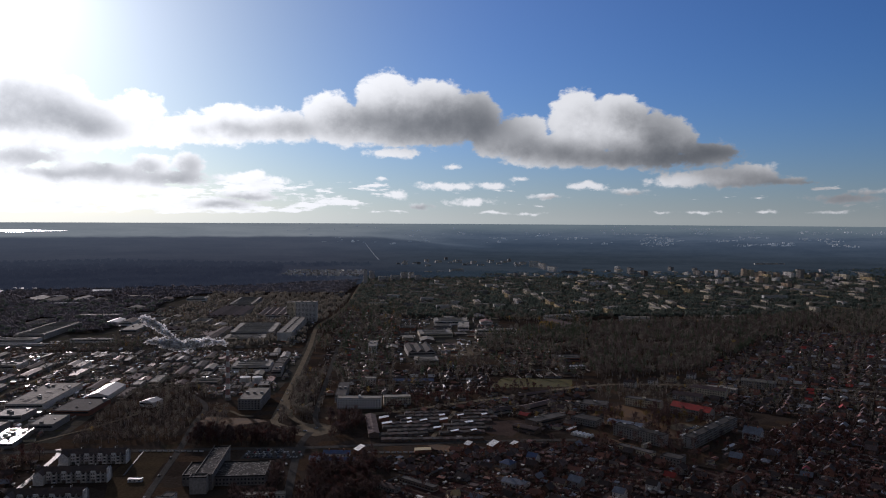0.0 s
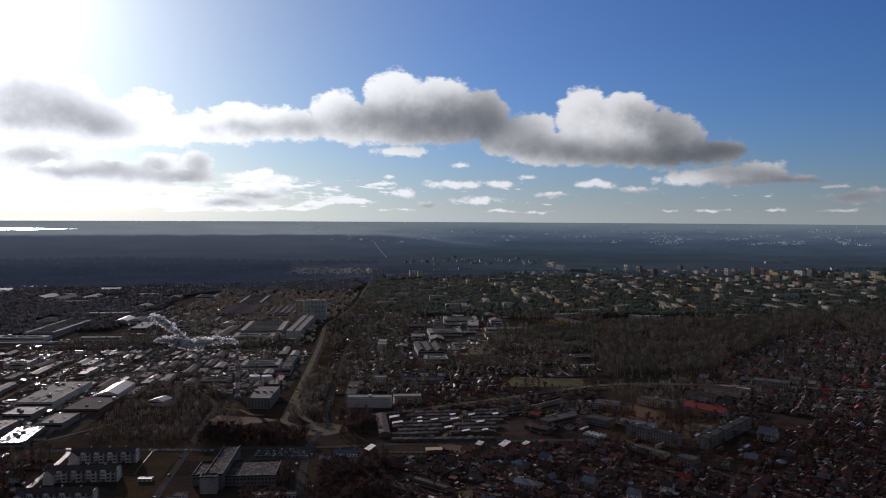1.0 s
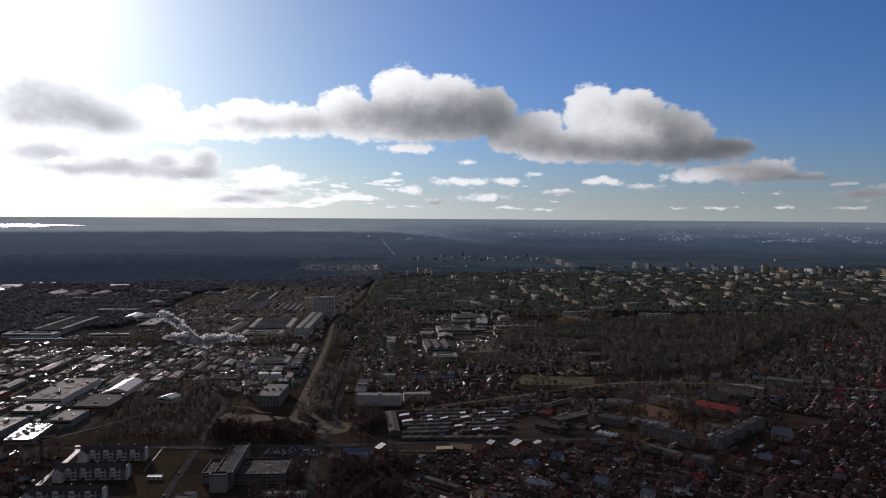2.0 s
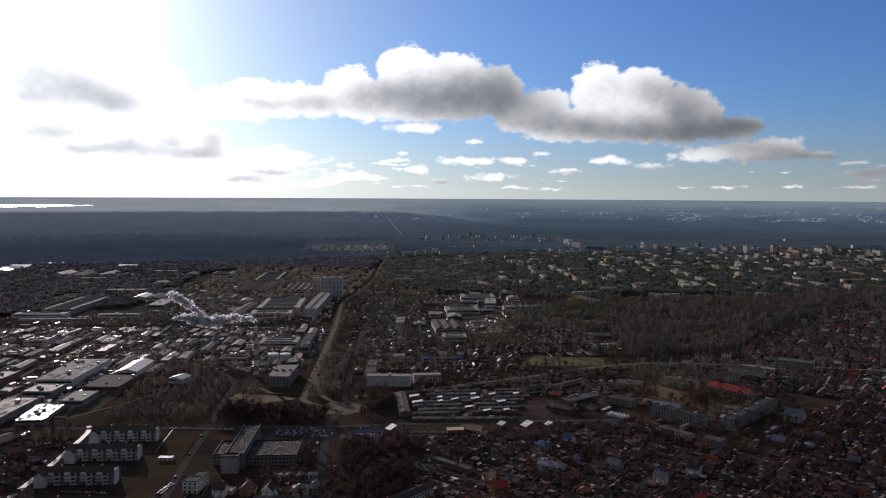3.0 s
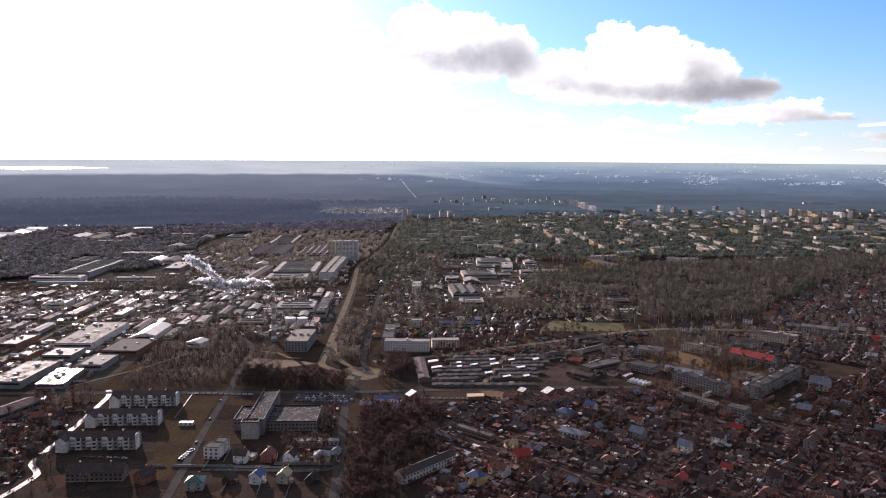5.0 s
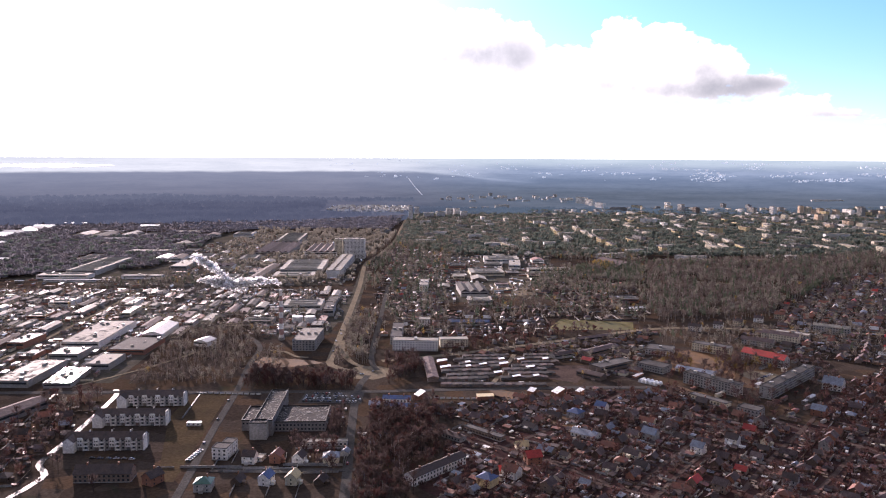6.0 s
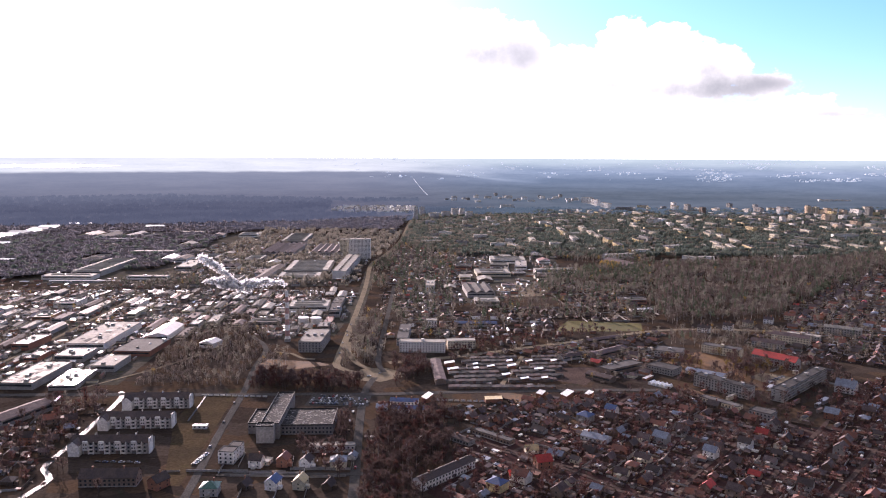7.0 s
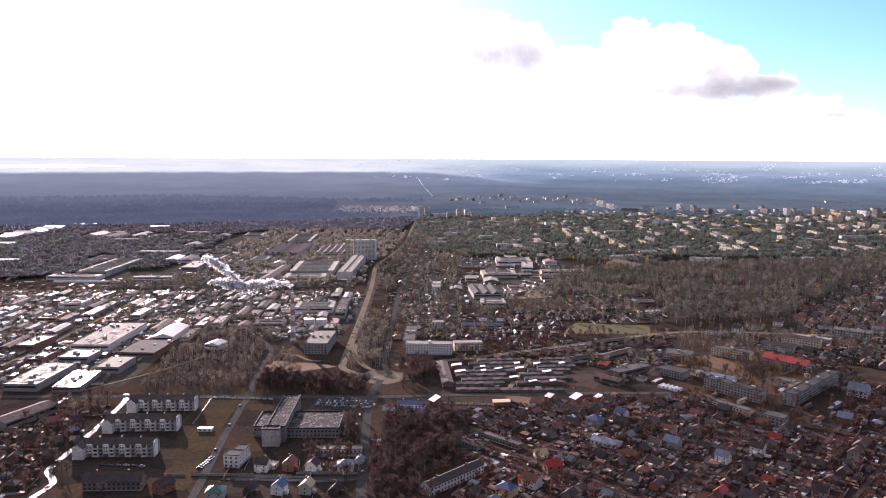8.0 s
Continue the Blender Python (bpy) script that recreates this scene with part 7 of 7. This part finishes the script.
grove([(-118, 520), (-120, 751), (-65, 745), (-45, 697), (-67, 540)], 5.9, (4, 4, 0, 0), (0, 1, 4, 1, 7, 2))
grove(GARDENS, 7.5, (3, 4, 0, 0.16), (3, 3, 7, 1, 7, 3, 7, 3, 0, 1, 7, 7), 0.6, 1.0)
grove([(-260, 780), (-275, 840), (-140, 815), (-150, 785)], 5.9, (4, 4, 0, 0), (0, 1, 4, 1))
grove([(-190, 640), (-118, 560), (-150, 740), (-150, 690)], 6.7, (4, 4, 0, 0), (0, 4, 1))
grove([(-280, 540), (-470, 560), (-430, 740), (-385, 755), (-362, 600)], 11.8, (4, 4, 0, 0), (0, 4, 1, 7))
grove([(-120, 800), (-60, 900), (-140, 900), (-125, 860)], 5.9, (4, 3, 0, 0), (0, 4, 1))
grove([(190, 850), (300, 870), (330, 930), (250, 960), (170, 930)], 8.1, (3, 4, 0, 0.24), (1, 3, 0, 5))
grove([(310, 700), (450, 800), (430, 900), (330, 790)], 10.4, (3, 4, 0, 0.2), (2, 1, 7))
grove([(140, 800), (205, 880), (330, 950), (360, 880), (330, 800), (262, 712), (215, 740)], 10.5, (3, 4, 0, 0.3), (0, 1, 3, 4, 7, 7))
grove([(-70, 900), (-75, 990), (60, 1060), (190, 1060), (60, 985)], 10, (3, 4, 0, 0.3), (0, 1, 3, 7))
grove([(-383, 783), (-415, 993), (-379, 1134), (-252, 920), (-245, 800)], 6.6, (2, 6, 0, 0.05), False, 0.4, 0.85)
grove([(-189, 870), (-215, 1149), (-168, 1153), (-140, 870)], 6.4, (3, 4, 0.5, 0.35))
grove([(-151, 1000), (-190, 1400), (-90, 1400), (-60, 1010)], 11, (3, 3, 1, 0.2))
grove([(-250, 1350), (-270, 2100), (-90, 2100), (-90, 1350)], 11, (3, 2, 3, 0.12))
grove([(-60, 1000), (-40, 1240), (250, 1330), (200, 1090), (60, 1140)], 11.1, (3, 4, 1.5, 0.15))
grove([(40, 1340), (90, 1480), (280, 1500), (215, 1300)], 8.1, (4, 3, 2, 0.08))
grove([(60, 1480), (60, 1560), (300, 1690), (313, 1600), (260, 1480)], 8.1, (2, 2, 4, 0.2))
grove([(60, 1760), (330, 1700), (360, 1890), (80, 1910)], 11, (3, 3, 2, 0.3))
grove([(200, 1680), (240, 1690), (260, 1620), (225, 1600)], 6.7, (0, 0, 0, 1))
WOOD = [(222, 1166), (290, 1500), (330, 1690), (773, 1833), (930, 1930), (800, 1600), (727, 1568), (575, 1431), (389, 1163), (227, 1113)]
grove([(150, 1150), (222, 1166), (300, 1520), (330, 1690), (250, 1560), (190, 1400)], 10.5, (4, 4, 1.5, 0.1), False, 0.7, 1.1)
grove([(-430, 690), (-396, 690), (-388, 755), (-440, 762)], 8.5, (2, 5, 0, 0.05), False, 0.4, 0.8)
grove(WOOD, 8.0, (2, 8, 1.4, 0.04), False, 0.9, 1.35, 0.5)
grove([(560, 1410), (727, 1568), (620, 1480), (440, 1230)], 5.2, (1, 1, 5, 0), False, 0.9, 1.3)
grove(COTTAGES, 10, (4, 4, 0.6, 0.12), False, 0.5, 0.9)
grove([(300, 930), (420, 1100), (230, 1110), (200, 1000)], 10.4, (4, 4, 0.3, 0.2), False, 0.6, 1.0)
grove([(-640, 770), (-870, 1299), (-453, 1337), (-300, 1330), (-260, 1000), (-415, 993), (-520, 1080)], 15, (4, 4, 0.3, 0.2), False, 0.6, 1.0)
grove([(-700, 1346), (-520, 1352), (-515, 1392), (-690, 1384)], 6.0, (3, 4, 1.5, 0.2), False, 0.6, 1.0)
grove([(-640, 1400), (-620, 1820), (-330, 1820), (-320, 1400)], 16, (4, 4, 1.0, 0.6), False, 0.6, 1.0)
grove([(800, 1560), (930, 1940), (1250, 1950), (930, 1560)], 9, (5, 4, 2, 0.08), False, 0.9, 1.3)
grove([(-70, 905), (60, 1000), (215, 1075), (160, 960), (150, 850), (75, 830)], 11, (3, 4, 0.2, 0.2), False, 0.5, 0.9)
for s, n, w in zip(stands, ("bare_trees", "brown_trees", "pines", "yellow_trees"), ("bare grey-brown trees of the groves", "dull brown bare trees of the groves", "dark green pines of the groves", "trees holding yellow leaves")):
    s.build(n, w, "trees")
for s, w in zip(FULL, TREE_WORDS):
    s.build("garden_trees", w.replace("tree", "trees"), "trees")
trunks.build("tree_trunks", "pale trunks of the bare trees", "trees")

# far woods: ragged clumps of crowns
CLUMP = Shape()
r2 = random.Random(5)
for _ in range(26):
    a, q, h = r2.uniform(0, 6.28), 7 * math.sqrt(r2.random()), r2.uniform(9, 14)
    u, v, b, w = q * math.cos(a), q * math.sin(a), r2.uniform(0, 3.14), r2.uniform(0.9, 1.7)
    c, d = w * math.cos(b), w * math.sin(b)
    CLUMP.add([(u, v, r2.uniform(1.0, 5.0)), (u + c, v + d, h * r2.uniform(0.6, 0.95)), (u - c, v - d, h)], [(0, 1, 2)])


# the same with its crowns closed below
CANOPY = Shape().add(CLUMP.v[:12], CLUMP.f[:4])
for _ in range(5):
    a, q = r2.uniform(0, 6.28), 5.5 * math.sqrt(r2.random())
    u, v, h, q = q * math.cos(a), q * math.sin(a), r2.uniform(8.2, 9.4), r2.uniform(4.2, 6.2)
    ring = [(u + q * math.cos(k * 1.047 + u), v + q * math.sin(k * 1.047 + u), h * r2.uniform(0.84, 0.94)) for k in range(6)]
    CANOPY.add(ring + [(u, v, h)], [(k, (k + 1) % 6, 6) for k in range(6)])


def far_wood(name, poly, spacing, mat, label, size=1.0, share=1.0, closed=False):
    w = Stand(CANOPY if closed else CLUMP, mat)
    for x, y in scatter(poly, spacing, rng, 0.5):
        if rng.random() < share and is_free(x, y, 4):
            w.put(x, y, rng.uniform(0.8, 1.3) * size, top_of(x, y) - (7.0 if top_of(x, y) > 1 else 0.0))
    ob = w.build(name, label, "woods")
    if closed:
        ob.data.shade_smooth()
    return ob


far_wood("near_forest", [(-1400, 1500), (-1900, 2050), (-1650, 2300), (-620, 2600), (-300, 2850), (-300, 2350), (-700, 2350), (-780, 2100), (-1250, 2100)], 13, HAZE_WOODS, "haze-tinted belt of leafless mixed forest", 0.9, 1.0, True)
# these two forests wear the backdrop's emissive haze colour
far_wood("distant_forest", [(-1900, 2000), (-2600, 2900), (-1500, 3500), (-350, 3600), (-330, 3500), (-720, 3500), (-640, 2900), (-380, 2850), (-620, 2560), (-1650, 2260)], 24, HAZE_BLUE[0], "distant forest in glowing haze blue behind the works", 1.2)
far_wood("east_forest", [(162, 2960), (-320, 2900), (-300, 3250), (900, 3250), (2000, 3250), (1900, 3050), (1489, 3050)], 16, HAZE_BLUE[0], "pine forest in glowing haze blue beyond the far town")


TOWN = [(61, 1790), (162, 3150), (1950, 3250), (1250, 1950), (930, 1940), (773, 1840)]
AVENUE = [(-270, 2050), (-300, 3000), (170, 3000), (70, 1790), (-90, 1800)]
YARDS = [(-640, 1650), (-700, 2350), (-270, 2350), (-260, 1400), (-480, 1350)]
WEST = [(-900, 1400), (-1400, 1560), (-1300, 2120), (-760, 2120), (-680, 1700), (-690, 1560), (-860, 1440)]
far_wood("town_trees", TOWN, 17, TWIG, "bare trees between the far blocks", 0.85, 0.6)
far_wood("town_pines", TOWN, 15, HAZED_PINE, "dark pines between the far blocks", 0.95, 0.8)
far_wood("avenue_trees", AVENUE, 15, TWIG, "bare trees along the far avenue", 0.8, 0.75)
far_wood("avenue_pines", AVENUE, 15, HAZED_PINE, "dark pines along the far avenue", 0.85, 0.8)
far_wood("works_trees", YARDS, 17, TWIG, "bare trees between the factory halls", 0.75, 0.7)
far_wood("west_woods", WEST, 9.5, HAZE_WOODS, "bare haze-tinted woods behind the works", 0.78, 1.0, True)
far_wood("west_pines", WEST, 22, HAZED_PINE, "dark pines behind the works", 0.8, 0.5)

# far town on the rising land
specks = {m: Shape() for m in ("white", "cream", "grey")}
r3 = random.Random(9)
for _ in range(2600):
    a = radians(r3.choice((r3.uniform(6, 33), r3.uniform(14, 32), r3.uniform(-12, 33))))
    r = r3.uniform(4220, 4830)
    x, y = r * math.sin(a), 60 + r * math.cos(a)
    if noise.noise((math.degrees(a) * 0.35, r * 0.011, 1.0)) < 0.16:
        continue
    z, w, h = far_height(x, y) + 9, r3.uniform(1.5, 5), r3.choice((1.5, 2.5, 3.5, 8.0)) * r3.uniform(0.6, 1.2)
    b = r3.choice((1.6, 2.5, 4.0, 8.0))
    specks[r3.choice(("white", "cream", "grey", "grey"))].add([(x + u * b + v * 1.5, y + v * w + u, z + q) for q in (-3, h) for u, v in ((-1, -1), (1, -1), (1, 1), (-1, 1))],
        [(0, 1, 5, 4), (1, 2, 6, 5), (2, 3, 7, 6), (3, 0, 4, 7), (4, 5, 6, 7)])
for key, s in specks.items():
    ob = new("far_town", s.mesh("far_town", FAR_GLOW))
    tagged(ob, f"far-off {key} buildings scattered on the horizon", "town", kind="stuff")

# -- steam from the chimney --


def steam(path, share, label):
    """A torn trail of white steam: many small swelling puffs."""
    r = random.Random(3)
    s = Shape()
    for i in range(int(1500 * share)):
        t = r.random() ** 0.8 * (len(path) - 1)
        k = min(int(t), len(path) - 2)
        a, b = path[k], path[k + 1]
        f = t - k
        x, y, z, w = (a[j] + (b[j] - a[j]) * f for j in range(4))
        size = w * r.uniform(0.12, 0.3)
        cx, cy, cz = x + r.gauss(0, w * 0.5), y + r.gauss(0, w * 0.35), z + r.gauss(0, w * 0.42)
        v, fs, n, m = [], [], 6, 4
        for p in range(m + 1):
            for q in range(n):
                th, ph = math.pi * p / m, 2 * math.pi * q / n
                d = Vector((math.sin(th) * math.cos(ph), math.sin(th) * math.sin(ph), math.cos(th)))
                rad = size * (1 + 0.45 * noise.noise(d * 1.7 + Vector((i, i * 0.3, 0))))
                v.append((cx + d.x * rad * 1.25, cy + d.y * rad, cz + d.z * rad * 0.85))
        for p in range(m):
            for q in range(n):
                fs.append((p * n + q, p * n + (q + 1) % n, (p + 1) * n + (q + 1) % n, (p + 1) * n + q))
        s.add(v, fs)
    mesh = s.mesh("steam", SMOKE)
    mesh.shade_smooth()
    return tagged(new("steam", mesh), label, "smoke", kind="stuff")


steam([(-276, 984, 72, 2.5), (-284, 985, 75, 3.5), (-302, 988, 75, 5), (-321, 990, 71, 7), (-340, 993, 68, 8), (-355, 995, 70, 7), (-368, 996, 73, 5), (-385, 998, 72, 3)], 1.0, "torn white steam drifting from the works chimney")
steam([(-342, 995, 72, 2), (-352, 996, 80, 4), (-367, 998, 90, 6), (-379, 999, 98, 6), (-391, 1001, 104, 4)], 0.5, "loose puff of white steam above the works")
